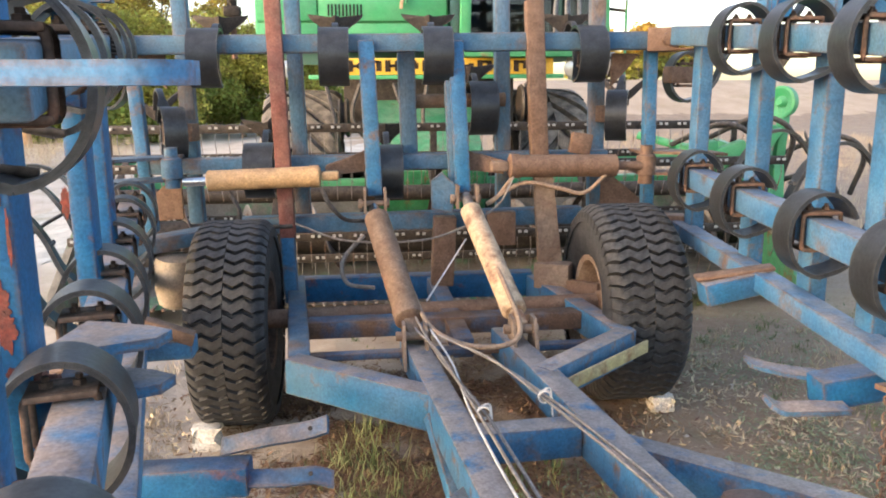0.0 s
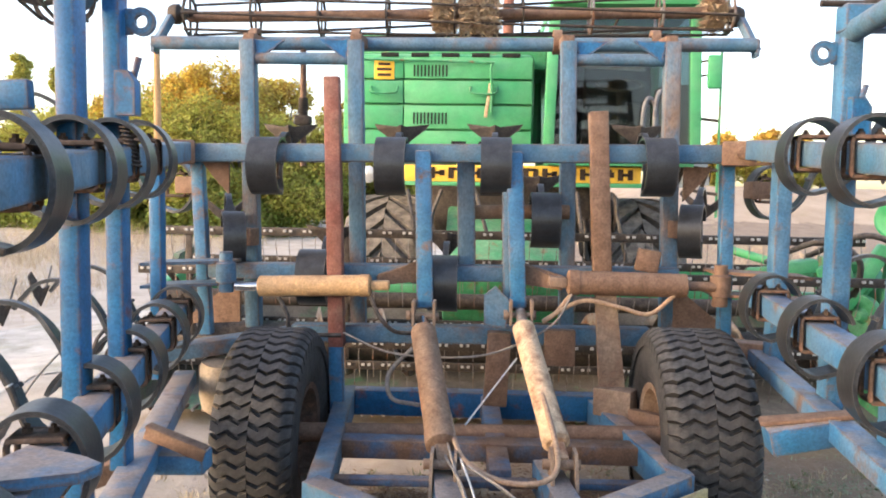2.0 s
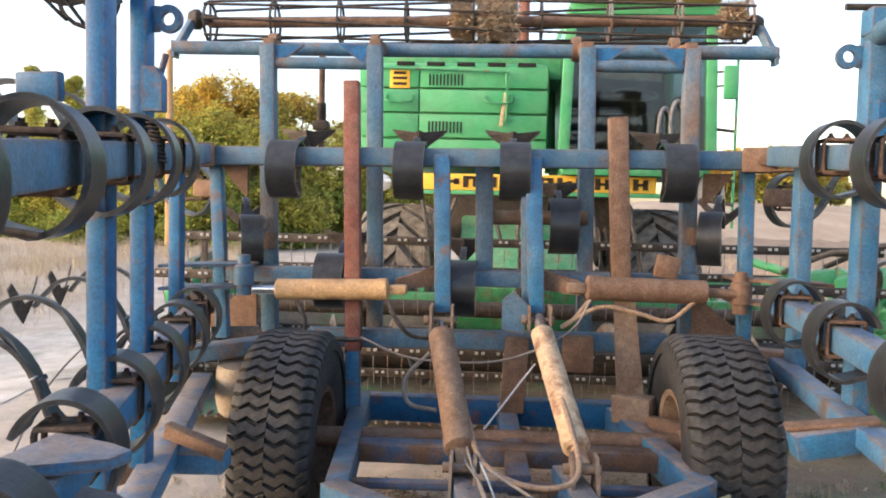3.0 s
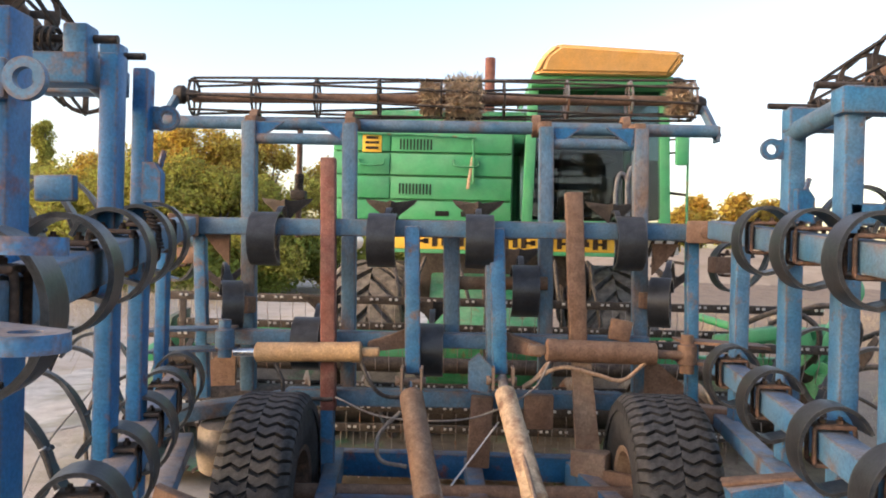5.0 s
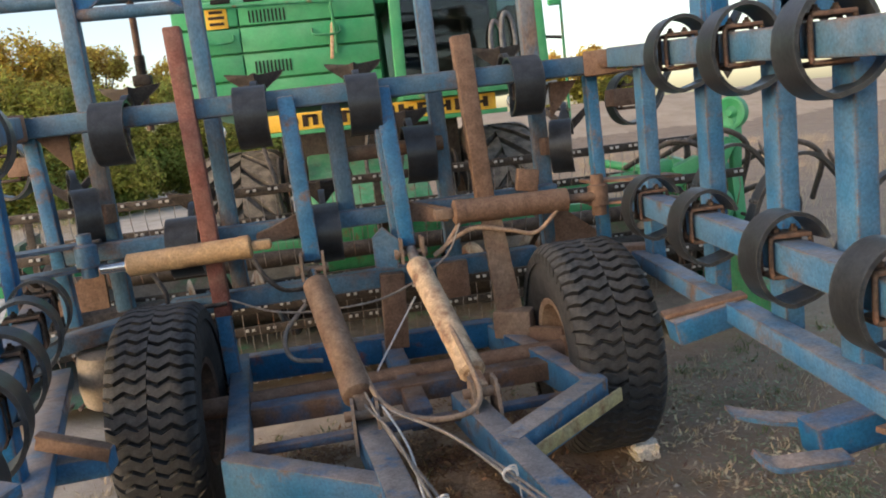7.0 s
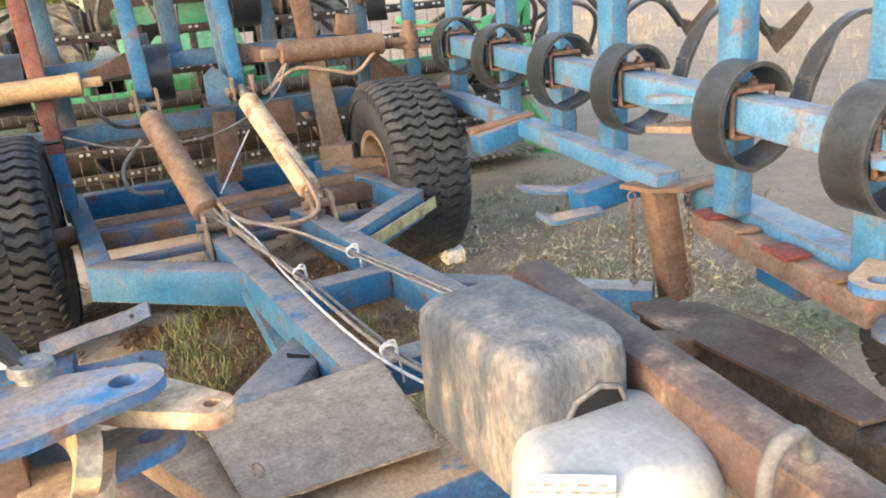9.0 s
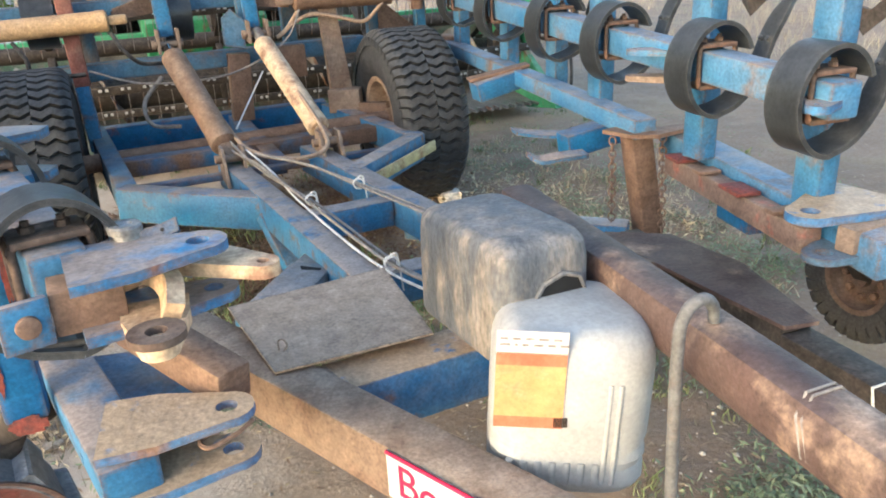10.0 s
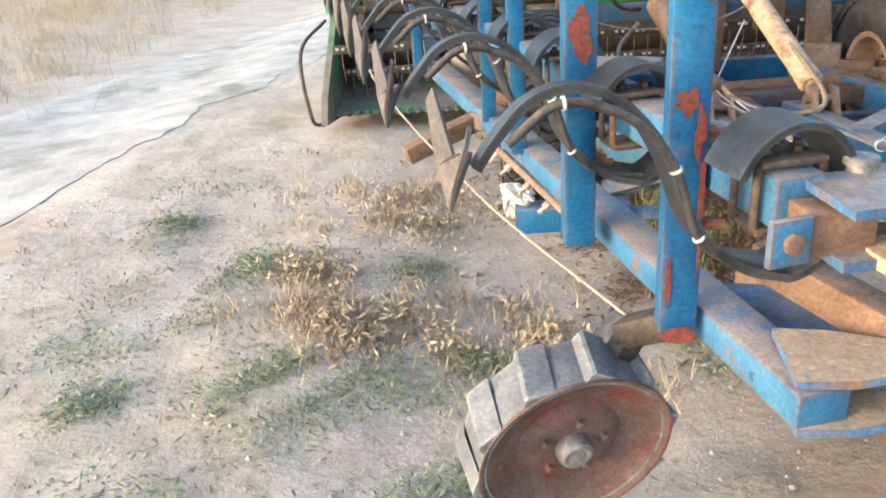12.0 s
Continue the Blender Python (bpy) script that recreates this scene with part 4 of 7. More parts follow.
for x in (-1.13, -0.44, 0.13, 1.0):
    tine(cult, (x, 4.45, 1.935 + 0.01 * x), 90, wide=True)
for x, y, z in ((-0.88, 4.52, 1.3), (-0.15, 4.52, 1.28)):
    tine(cult, (x, y, z), 90, wide=True)
tine(cult, (0.42, 4.66, 1.64), 90, wide=True)
for x, y, z, yaw in ((-1.75, 4.7, 1.81, 180), (1.7, 4.7, 1.83, 0), (-1.37, 4.58, 1.52, 112), (1.27, 4.7, 1.6, 68)):
    tine(cult, (x, y, z), yaw)
    bar("tine_bracket", cult, (x - 0.04 * (1 if x > 0 else -1) - (0.1 if x > 0 else -0.1), y - 0.04, z), (x + 0.02, y, z), 0.09, 0.1, RUST)


# ---- cage roller on the carrier pipe ----
def cage_roller(parent, a, b, r, straw=()):
    a, b = Vector(a), Vector(b)
    d = (b - a).normalized()
    n = Vector((0, 0, 1)).cross(d).normalized()
    u = d.cross(n)
    L = (b - a).length
    ro = new("cage_roller")
    ro.parent = parent
    pipe("roller_shaft", ro, [a, b], 0.035, RUST)
    for k in range(8):
        pts = []
        for i in range(17):
            ang = 2 * math.pi * k / 8 + 1.1 * i / 16
            pts.append(a + d * (L * i / 16) + (n * math.cos(ang) + u * math.sin(ang)) * r)
        pipe("roller_bar", ro, pts, 0.009, DARK, seg=5)
    for i in range(9):
        bm = bmesh.new()
        c = a + d * (L * (i + 0.02) / 8.05)
        add_ring(bm, c, d, r - 0.02, r, 0.012, 20)
        for k in range(4):
            e = n * math.cos(k * math.pi / 2) + u * math.sin(k * math.pi / 2)
            add_box(bm, c + e * 0.03, c + e * (r - 0.01), 0.03, 0.008, up=d)
        part("roller_disc", bm, GREY if i > 5 else DARK, ro)
    for f, rr, ln in straw:
        rng = random.Random(int(f * 100))
        bm = bmesh.new()
        c = a + d * L * f
        for _ in range(1500):
            ang, h = rng.uniform(0, 6.28), rng.gauss(0, 0.4) * ln
            q = rr * (0.55 + 0.5 * rng.random())
            p = c + d * max(-ln * 0.6, min(ln * 0.6, h)) + (n * math.cos(ang) + u * math.sin(ang)) * q
            v = Vector((rng.gauss(0, 1), rng.gauss(0, 1), rng.gauss(0, 1))).normalized() * rng.uniform(0.02, 0.06)
            w = v.orthogonal().normalized() * 0.003
            bm.faces.new([bm.verts.new(p - v - w), bm.verts.new(p - v + w), bm.verts.new(p + v + w), bm.verts.new(p + v - w)])
        add_tube(bm, [c - d * ln * 0.45, c + d * ln * 0.45], rr * 0.6, 12)
        part("straw_clump", bm, STRAW, ro, "tangled dry straw wound on the roller", 0)
    return ro


for x, z0, z1 in ((-1.06, 2.24, 2.36),):
    pipe("spring_rod", cult, [(x, 5.0, z0 - 0.3), (x, 5.0, 2.68)], 0.02, RUST, seg=8)
    bm = bmesh.new()
    add_tube(bm, [(x + math.cos(k * 0.6) * 0.026, 5.0 + math.sin(k * 0.6) * 0.026, z0 + (z1 - z0) * k / 120) for k in range(121)], 0.006, 5)
    part("coil_spring", bm, DARK, cult)
    bar("spring_seat", cult, (x - 0.05, 5.0, z0 - 0.02), (x + 0.05, 5.0, z0 - 0.02), 0.07, 0.06, DARK)


cage_roller(cult, (-1.84, 5.17, 2.885), (1.58, 5.17, 2.93), 0.135, ((0.478, 0.1, 0.09), (0.543, 0.145, 0.19), (0.97, 0.1, 0.09)))


# ---- folded wings ----
def lx(y):
    return -0.915 - 0.225 * (y - 1.02)


def rx(y):
    return 1.31 + 0.075 * (y - 1.07)


def front_lean(y):
    """The near end of the near wing stands a little further in."""
    return 0.04 * max(0.0, min(1.0, (1.5 - y) / 0.45))


def wing(side):
    f = rx if side > 0 else (lambda y: lx(y) + front_lean(y))
    yaw = math.degrees(math.atan(0.075)) if side > 0 else -math.degrees(math.atan(0.225))
    w = thing("cultivator_wing", (f(2.5), 2.5, 0.05), "folded blue cultivator wing with black spring tines", "cultivator wing", "cultivator wings")
    off = -0.12 * side
    zu = lambda y: (1.975 if side > 0 else 1.93) + 0.07 * (y - 3.4)
    zm = lambda y: (1.295 if side > 0 else 1.165) + (0.04 if side > 0 else 0.022) * (y - 3.6)
    zb = lambda y: (0.93 if side > 0 else 0.76) + (0.03 if side > 0 else 0.012) * (y - 2.5)
    y0, y1 = (1.9, 4.25) if side > 0 else (0.72, 4.2)
    P = lambda y, z, o=0.0: (f(y) + o, y, z)
    bar("upper_beam", w, P(1.0, zu(1.0), off * 0.9), P(4.2, zu(4.2), off * 0.9), 0.1, 0.1, BLUE_R)
    bar("middle_beam", w, P(0.84 if side < 0 else 0.88, zm(0.88), off), P(4.05, zm(4.05), off), 0.1, 0.1, FADED if side > 0 else BLUE)
    if side > 0:
        bar("bottom_beam", w, P(y0, zb(y0) - 0.02, -0.048), P(y1, zb(y1) - 0.01, -0.048), 0.1, 0.08, FADED)
    else:
        bar("bottom_beam", w, (-0.672, 0.735, 0.732), (lx(y1) + 0.12, y1, zb(y1)), 0.11, 0.08, BLUE)
    posts = ((4.1, 0.95, 2.02), (3.38, 0.9, 2.56), (2.83, 0.88, 2.54), (2.34, 0.86, 1.9), (1.62, 0.84, 2.4), (1.06, 0.82, 2.4)) if side > 0 else (
        (4.08, 0.8, 2.0), (2.86, 0.78, 2.56), (2.38, 0.77, 2.5), (1.57, 0.74, 2.4), (1.095, 0.73, 2.4))
    for y, z0, z1 in posts:
        m = POSTB if side > 0 else BLUE_D
        dx = {2.86: 0.098, 2.38: 0.087, 1.57: 0.022, 1.095: 0.031}.get(y, 0.0) if side < 0 else {3.38: 0.018, 2.83: 0.034}.get(y, 0.0)
        deep, broad = (0.1, 0.075) if side > 0 else (0.05, 0.085) if y < 1.3 else (0.1, 0.085) if y < 2 else (0.075, 0.062)
        yp = y - 0.025 if deep < 0.06 else y
        bar("wing_post", w, (f(y) + dx, yp, z0), (f(y) + dx, yp, z1), deep, broad, m, up=(1, 0, 0))
    loops_u = (3.36, 2.82, 2.3, 1.75, 1.2) if side > 0 else (3.22, 2.79, 2.33, 1.8, 1.18)
    loops_m = (3.78, 3.18, 2.55, 2.03, 1.45, 0.97) if side > 0 else (3.92, 3.45, 2.9, 2.42, 1.97, 1.47, 0.915)
    for y in loops_u:
        tine(w, P(y, zu(y), off * 0.9), -yaw if side > 0 else 180 - yaw)
    for y in loops_m:
        tine(w, P(y, zm(y), off), -yaw if side > 0 else 180 - yaw)
    # ring lug, adjuster and top fittings on the tall posts
    yr = posts[1][0]
    bm = bmesh.new()
    zc = 2.375
    ox = 0.018 if side > 0 else 0.098
    add_ring(bm, P(yr + 0.02, zc, ox - 0.092 * side), (0, 1, 0), 0.023, 0.049, 0.02, 28)
    add_box(bm, P(yr + 0.02, zc, ox - 0.02 * side), P(yr + 0.02, zc, ox - 0.062 * side), 0.014, 0.092)
    part("ring_lug", bm, BLUE, w)
    zr = 0.006 if side > 0 else 0.05
    for y, z0, z1 in posts[1:3]:
        bm = bmesh.new()
        add_box(bm, P(y - 0.03, z1 - 0.06, -0.03 * side), P(y - 0.03, z1 - 0.06, 0.3 * side), 0.1, 0.1)
        part("top_bracket", bm, BLUE, w)
        pipe("adjuster_rod", w, [P(y, z1 + zr, -0.1 * side), P(y, z1 + zr, 0.3 * side)], 0.014, DARK)
        bm = bmesh.new()
        pts = [Vector(P(y, z1 + zr, 0.1 * side + side * 0.35 * t / 90)) + Vector((0, math.cos(t) * 0.035, math.sin(t) * 0.035)) for t in [k * 0.6 for k in range(150)]]
        add_tube(bm, pts, 0.007, 5)
        part("coil_spring", bm, DARK, w)
        if side < 0:
            bar("adjuster_block", w, P(y - 0.01, z1 - 0.06, 0.02 * side), P(y - 0.01, z1 + 0.09, 0.02 * side), 0.09, 0.08, BLUE, up=(1, 0, 0))
    pipe("tie_pipe", w, [P(posts[1][0], 2.45, 0.02 * side), P(posts[2][0], 2.47, 0.02 * side)], 0.045, BLUE_R)
    # adjuster bracket with its stub, a slanting coil spring and the plate beyond the second tall post
    yb = posts[1][0]
    xa, xb = (0.0, 0.075) if side > 0 else (0.13, 0.2)
    bm = bmesh.new()
    add_plate(bm, [P(yb - 0.06, 2.04, xa), P(yb - 0.06, 2.04, xb), P(yb - 0.06, 2.15, xb), P(yb - 0.06, 2.19, (xa + xb) / 2 + 0.01), P(yb - 0.06, 2.19, xa)], 0.05)
    add_tube(bm, [P(yb - 0.06, 2.15, xb - 0.03), P(yb - 0.06, 2.24, xb - 0.005)], 0.012, 8)
    part("adjuster_bracket", bm, BLUE_D, w)
    bm = bmesh.new()
    c0, c1 = (Vector(P(yb - 0.1, 2.01, xa + 0.02)), Vector(P(yb - 0.1, 1.87, xa + 0.06)))
    add_tube(bm, [c0.lerp(c1, k / 90) + Vector((math.cos(k * 0.7) * 0.016, math.sin(k * 0.7) * 0.016, 0)) for k in range(91)], 0.005, 5)
    part("coil_spring", bm, DARK, w)
    bm = bmesh.new()
    yp = posts[2][0]
    add_box(bm, P(yp - 0.03, 2.06, 0.02 * side), P(yp - 0.03, 2.055, (0.24 if side > 0 else 0.15) * side), 0.04, 0.085)
    part("side_plate", bm, BLUE, w)
    # cage roller above the wing
    cage_roller(w, P(3.75, 2.66, 0.36 * side), P(1.0, 2.84, 0.36 * side), 0.14)
    return w, P, zu, zm, zb


right_wing, RP, rzu, rzm, rzb = wing(1)
left_wing, LP, lzu, lzm, lzb = wing(-1)

# lug plates at the front of the near wing
def lug(parent, base, tip, width, z, thick, m, name="hitch_lug"):
    """A plate with a rounded, drilled end."""
    b, t = Vector((*base, z)), Vector((*tip, z))
    d = (t - b).normalized()
    s = Vector((-d.y, d.x, 0))
    out = [b + s * width / 2, b - s * width / 2, b.lerp(t, 0.45) - s * width * 0.47]
    r = width * 0.27
    for k in range(9):
        a = -math.pi / 2 + math.pi * k / 8
        out.append(t + d * math.cos(a) * r + s * math.sin(a) * r)
    out.append(b.lerp(t, 0.45) + s * width * 0.47)
    bm = bmesh.new()
    inner = [t + d * math.cos(a) * r * 0.4 + s * math.sin(a) * r * 0.4 for a in [2 * math.pi * k / 16 for k in range(16)]]
    top = [bm.verts.new(p) for p in out]
    hole = [bm.verts.new(p) for p in inner]
    e1 = [bm.edges.new((top[i], top[(i + 1) % len(top)])) for i in range(len(top))]
    e2 = [bm.edges.new((hole[i], hole[(i + 1) % 16])) for i in range(16)]
    r1 = bmesh.ops.triangle_fill(bm, edges=e1 + e2, use_beauty=True)
    fs = [g for g in r1["geom"] if isinstance(g, bmesh.types.BMFace)]
    ex = bmesh.ops.extrude_face_region(bm, geom=fs)
    for v in ex["geom"]:
        if isinstance(v, bmesh.types.BMVert):
            v.co.z -= thick
    return part(name, bm, m, parent)


lug(left_wing, (-0.705, 0.778), (-0.484, 0.8), 0.195, 1.148, 0.018, LUGB)
lug(left_wing, (-0.7, 0.79), (-0.468, 0.818), 0.17, 1.045, 0.02, LUGB)
bar("lug_block", left_wing, (-0.738, 0.79, 1.078), (-0.622, 0.8, 1.078), 0.09, 0.08, RUST, bev=0.004)
bar("lug_side_plate", left_wing, (-0.812, 0.722, 1.077), (-0.736, 0.744, 1.077), 0.016, 0.086, BLUE, bev=0.003)
bm = bmesh.new()
add_lathe(bm, (-0.77, 0.727, 1.077), (0.28, -0.96, 0), [(0, 0.02), (0.01, 0.019), (0.012, 0.015)], 18)
part("weld_boss", bm, RUST, left_wing, "rusty welded boss")
bm = bmesh.new()
add_lathe(bm, (-0.6, 0.88, 1.145), (0, 0, 1), [(0, 0.024), (0.014, 0.024), (0.015, 0.031), (0.026, 0.031), (0.03, 0.028), (0.03, 0.015), (0.026, 0.012)], 20)
part("pin", bm, HUBM, left_wing, "grey steel hinge pin head")
lug(left_wing, (-0.555, 0.93), (-0.381, 0.757), 0.11, 1.103, 0.026, CREAM, "eye_plate")
lug(left_wing, (-0.575, 0.8), (-0.581, 0.634), 0.12, 1.052, 0.026, CREAM, "eye_plate")
bm = bmesh.new()
add_ribbon(bm, curve([(-0.63, 0.83, 1.09), (-0.575, 0.82, 1.1), (-0.545, 0.76, 1.09), (-0.55, 0.69, 1.065)], 6), (0.3, -0.4, 0.85), 0.05, 0.03)
part("eye_web", bm, CREAM, left_wing, "curved flaking cream web")
bm = bmesh.new()
add_ring(bm, (-0.581, 0.634, 1.06), (0, 0, 1), 0.018, 0.047, 0.014)
part("eye_bush", bm, CLAMPM, left_wing)
lug(left_wing, (-0.715, 0.835), (-0.483, 0.806), 0.2, 0.796, 0.018, LUGT)
lug(left_wing, (-0.715, 0.82), (-0.484, 0.8), 0.2, 0.7, 0.02, LUGT)
bar("lug_web", left_wing, (-0.705, 0.752, 0.738), (-0.625, 0.762, 0.738), 0.02, 0.08, DUSTY)
bar("lug_web", left_wing, (-0.7, 0.9, 0.738), (-0.5, 0.87, 0.738), 0.02, 0.08, DUSTY)
bm = bmesh.new()
add_tube(bm, curve([(-0.52, 0.785, 0.76), (-0.545, 0.765, 0.758), (-0.53, 0.74, 0.755), (-0.475, 0.755, 0.762), (-0.44, 0.775, 0.77)], 5), 0.005, 6)
part("wire_clip", bm, RUST, left_wing)
# blue fork brackets further back on the middle beam
for y in (1.72,):
    bm = bmesh.new()
    x = lx(y) + 0.12
    for dz in (0.06, -0.05):
        add_plate(bm, [(x - 0.05, y - 0.12, lzm(y) + dz), (x + 0.18, y - 0.02, lzm(y) + dz), (x + 0.2, y + 0.04, lzm(y) + dz), (x + 0.14, y + 0.08, lzm(y) + dz), (x - 0.02, y + 0.14, lzm(y) + dz)], 0.025)
    part("fork_bracket", bm, BLUE, left_wing)
for P, zb, w, y, s in ((RP, rzb, right_wing, 3.12, -1),):
    bm = bmesh.new()
    add_box(bm, P(y, zb(y) - 0.02, 0.04 * s), P(y + 0.02, zb(y) - 0.08, 0.3 * s), 0.13, 0.1)
    part("stop_bracket", bm, BLUE, w)
    bm = bmesh.new()
    add_box(bm, P(y - 0.02, zb(y) + 0.04, 0.0), P(y + 0.06, zb(y) - 0.02, 0.32 * s), 0.09, 0.018)
    part("stop_plate", bm, RUST, w)
bar("stop_bracket", left_wing, (-1.3, 3.1, 0.722), (-1.0, 3.1, 0.73), 0.12, 0.08, BLUE)
bm = bmesh.new()
add_box(bm, (-1.23, 3.08, 0.872), (-0.99, 3.06, 0.792), 0.05, 0.014)
add_box(bm, (-1.23, 3.055, 0.85), (-0.99, 3.035, 0.77), 0.01, 0.05)
part("stop_plate", bm, RUST, left_wing, "rusty angle iron")
# right wing front: rusty latch beam, post with chain, blue tool end
bar("front_beam", right_wing, (1.53, 1.98, 0.805), (1.27, 0.72, 0.775), 0.13, 0.11, FADED)
bar("latch_beam", right_wing, (1.385, 1.8, 0.772), (1.2, 0.95, 0.767), 0.07, 0.08, LATCH, "rust-red beam with flaking paint")
for k, (y, w) in enumerate(((1.7, 0.1), (1.52, 0.06), (1.3, 0.12), (1.08, 0.05))):
    x = 1.385 - 0.2176 * (1.8 - y)
    bar("latch_plate", right_wing, (x - 0.012, y + w / 2, 0.82), (x - 0.012 - 0.2176 * w, y - w / 2, 0.82), 0.085, 0.014, RUST if k % 2 else OXIDE)
bar("latch_post", right_wing, (1.33, 1.97, 0.86), (1.42, 1.97, 0.41), 0.1, 0.09, RUST)
bm = bmesh.new()
add_plate(bm, [(1.21, 2.03, 0.865), (1.25, 1.9, 0.865), (1.34, 1.84, 0.865), (1.56, 1.86, 0.872), (1.58, 1.9, 0.872), (1.43, 1.95, 0.865), (1.4, 2.06, 0.865)], 0.016)
part("latch_plate", bm, RUST, right_wing)
bar("stop_bracket", right_wing, (1.41, 1.5, 0.69), (1.37, 1.3, 0.69), 0.11, 0.1, BLUE_D)
lug(right_wing, (1.45, 0.97), (1.165, 0.935), 0.25, 0.87, 0.026, LUGT)
bar("lug_block", right_wing, (1.2, 0.84, 0.805), (1.46, 0.86, 0.805), 0.06, 0.075, DUSTY)
lug(right_wing, (1.45, 0.9), (1.165, 0.87), 0.22, 0.766, 0.02, BLUE_R)
lug(right_wing, (1.26, 1.0), (1.08, 0.88), 0.12, 1.19, 0.022, LUGB)
lug(right_wing, (1.24, 1.62), (1.12, 1.72), 0.1, 1.24, 0.02, BLUE)
lug(right_wing, (1.24, 1.62), (1.12, 1.72), 0.1, 1.15, 0.02, DUSTY)
bm = bmesh.new()
add_box(bm, (1.4, 2.19, 0.83), (1.13, 2.2, 0.79), 0.11, 0.1)
part("tool_end", bm, BLUE_D, right_wing)
bm = bmesh.new()
add_ribbon(bm, curve([(1.19, 2.12, 0.765), (1.07, 2.13, 0.765), (1.0, 2.16, 0.755), (0.965, 2.19, 0.77)]), (0, 1, 0.2), 0.06, 0.02)
add_ribbon(bm, curve([(1.18, 2.26, 0.82), (1.06, 2.3, 0.83), (0.98, 2.36, 0.84)]), (0, 1, 0.2), 0.06, 0.016)
part("tool_jaw", bm, BLUE, right_wing)


def chain(parent, a, b, m=RUST):
    a, b = Vector(a), Vector(b)
    n = max(2, int((b - a).length / 0.026))
    ch = new("chain")
    ch.parent = parent
    for i in range(n):
        c = a.lerp(b, (i + 0.5) / n)
        d = (b - a).normalized()
        s = d.orthogonal() if i % 2 else d.cross(d.orthogonal())
        bm = bmesh.new()
        pts = [c + d * 0.018 * math.cos(t) + s * 0.01 * math.sin(t) for t in [2 * math.pi * k / 10 for k in range(11)]]
        add_tube(bm, pts, 0.0035, 5, cap=False)
        part("chain_link", bm, m, ch, smooth=60)


chain(right_wing, (1.24, 2.0, 0.85), (1.25, 2.0, 0.47))
chain(right_wing, (1.41, 1.9, 0.86), (1.44, 1.91, 0.43))

# small lugged depth wheel of the near wing
sw = new("support_wheel")
sw.parent = left_wing
tagged(sw, "small steel depth wheel with grey lugs and rusty disc")
WC, WAX = Vector((-1.081, 1.095, 0.361)), Vector((0.29, -1.0, -0.235)).normalized()
bm = bmesh.new()
add_lathe(bm, WC, WAX, [(-0.06, 0.03), (-0.058, 0.23), (-0.012, 0.25), (-0.002, 0.257), (0.004, 0.257), (0.003, 0.25), (-0.014, 0.232), (-0.03, 0.205), (-0.048, 0.17), (-0.052, 0.14), (-0.04, 0.12), (-0.034, 0.1), (-0.034, 0.02)], 64)
part("disc", bm, RIM_R, sw, "rust-red dished steel disc")
bm = bmesh.new()
add_lathe(bm, WC - WAX * 0.034, WAX, [(0, 0.046), (0.02, 0.047), (0.036, 0.043), (0.042, 0.036), (0.042, 0.03), (0.038, 0.024), (0.042, 0.012), (0.043, 0.004)], 24)
part("hub_cap", bm, HUBM, sw, "dented grey hub cap")
bm = bmesh.new()
add_ring(bm, WC - WAX * 0.078, WAX, 0.236, 0.25, 0.144, 48)
part("rim_band", bm, LUGSTEEL, sw)
n1 = WAX.orthogonal().normalized()
n2 = WAX.cross(n1)
for k in range(10):
    a = 2 * math.pi * k / 10
    e = n1 * math.cos(a) + n2 * math.sin(a)
    tg = WAX.cross(e)
    bm = bmesh.new()
    cut = [(-0.064, 0.249), (-0.016, 0.272), (-0.002, 0.277), (0.008, 0.274), (0.022, 0.249)]
    rows = [[bm.verts.new(WC + e * r + tg * (u + sh) + WAX * w) for u, r in cut] for w, sh in ((-0.002, 0.014), (-0.076, 0.0), (-0.152, -0.014))]
    for r0, r1 in zip(rows, rows[1:]):
        for j in range(4):
            bm.faces.new((r0[j], r0[j + 1], r1[j + 1], r1[j]))
    bm.faces.new(rows[0][::-1])
    bm.faces.new(rows[-1])
    part("lug", bm, LUGSTEEL, sw)
for k in range(5):
    a = 2 * math.pi * k / 5
    bm = bmesh.new()
    add_lathe(bm, WC + (n1 * math.cos(a) + n2 * math.sin(a)) * 0.085 - WAX * 0.036, WAX, [(0, 0.013), (0.016, 0.012), (0.02, 0.007)], 6)
    part("wheel_bolt", bm, RIM_R, sw)
bm = bmesh.new()
add_box(bm, WC - WAX * 0.06, (-0.93, 1.22, 0.63), 0.06, 0.06)
add_box(bm, (-0.95, 1.23, 0.63), (-0.85, 1.14, 0.705), 0.08, 0.07)
part("wheel_arm", bm, DARK, left_wing)
# bolts beside the near posts
for y in (1.095, 1.57):
    for z in (0.98, 1.06, 1.18):
        bm = bmesh.new()
        add_lathe(bm, (lx(y) + front_lean(y) + (0.074 if y < 1.3 else 0.063), y - 0.02, z), (1, -0.2, 0), [(0, 0.016), (0.02, 0.016), (0.021, 0.01), (0.05, 0.01)], 6)
        part("bolt", bm, RED, left_wing)

# blue tool end with two drilled jaws on the bottom beam
bar("tool_socket", left_wing, (-1.15, 2.45, 0.475), (-0.7, 2.42, 0.492), 0.11, 0.105, BLUE_D)
bm = bmesh.new()
add_ribbon(bm, curve([(-0.8, 2.48, 0.57), (-0.65, 2.47, 0.602), (-0.52, 2.46, 0.622), (-0.44, 2.45, 0.648)]), (0, 0.72, 0.7), 0.062, 0.016)
part("tool_jaw", bm, BLUE, left_wing)
bm = bmesh.new()
add_ribbon(bm, curve([(-0.72, 2.4, 0.49), (-0.58, 2.4, 0.487), (-0.49, 2.4, 0.49), (-0.425, 2.4, 0.47)]), (0, 0.72, 0.7), 0.06, 0.016)
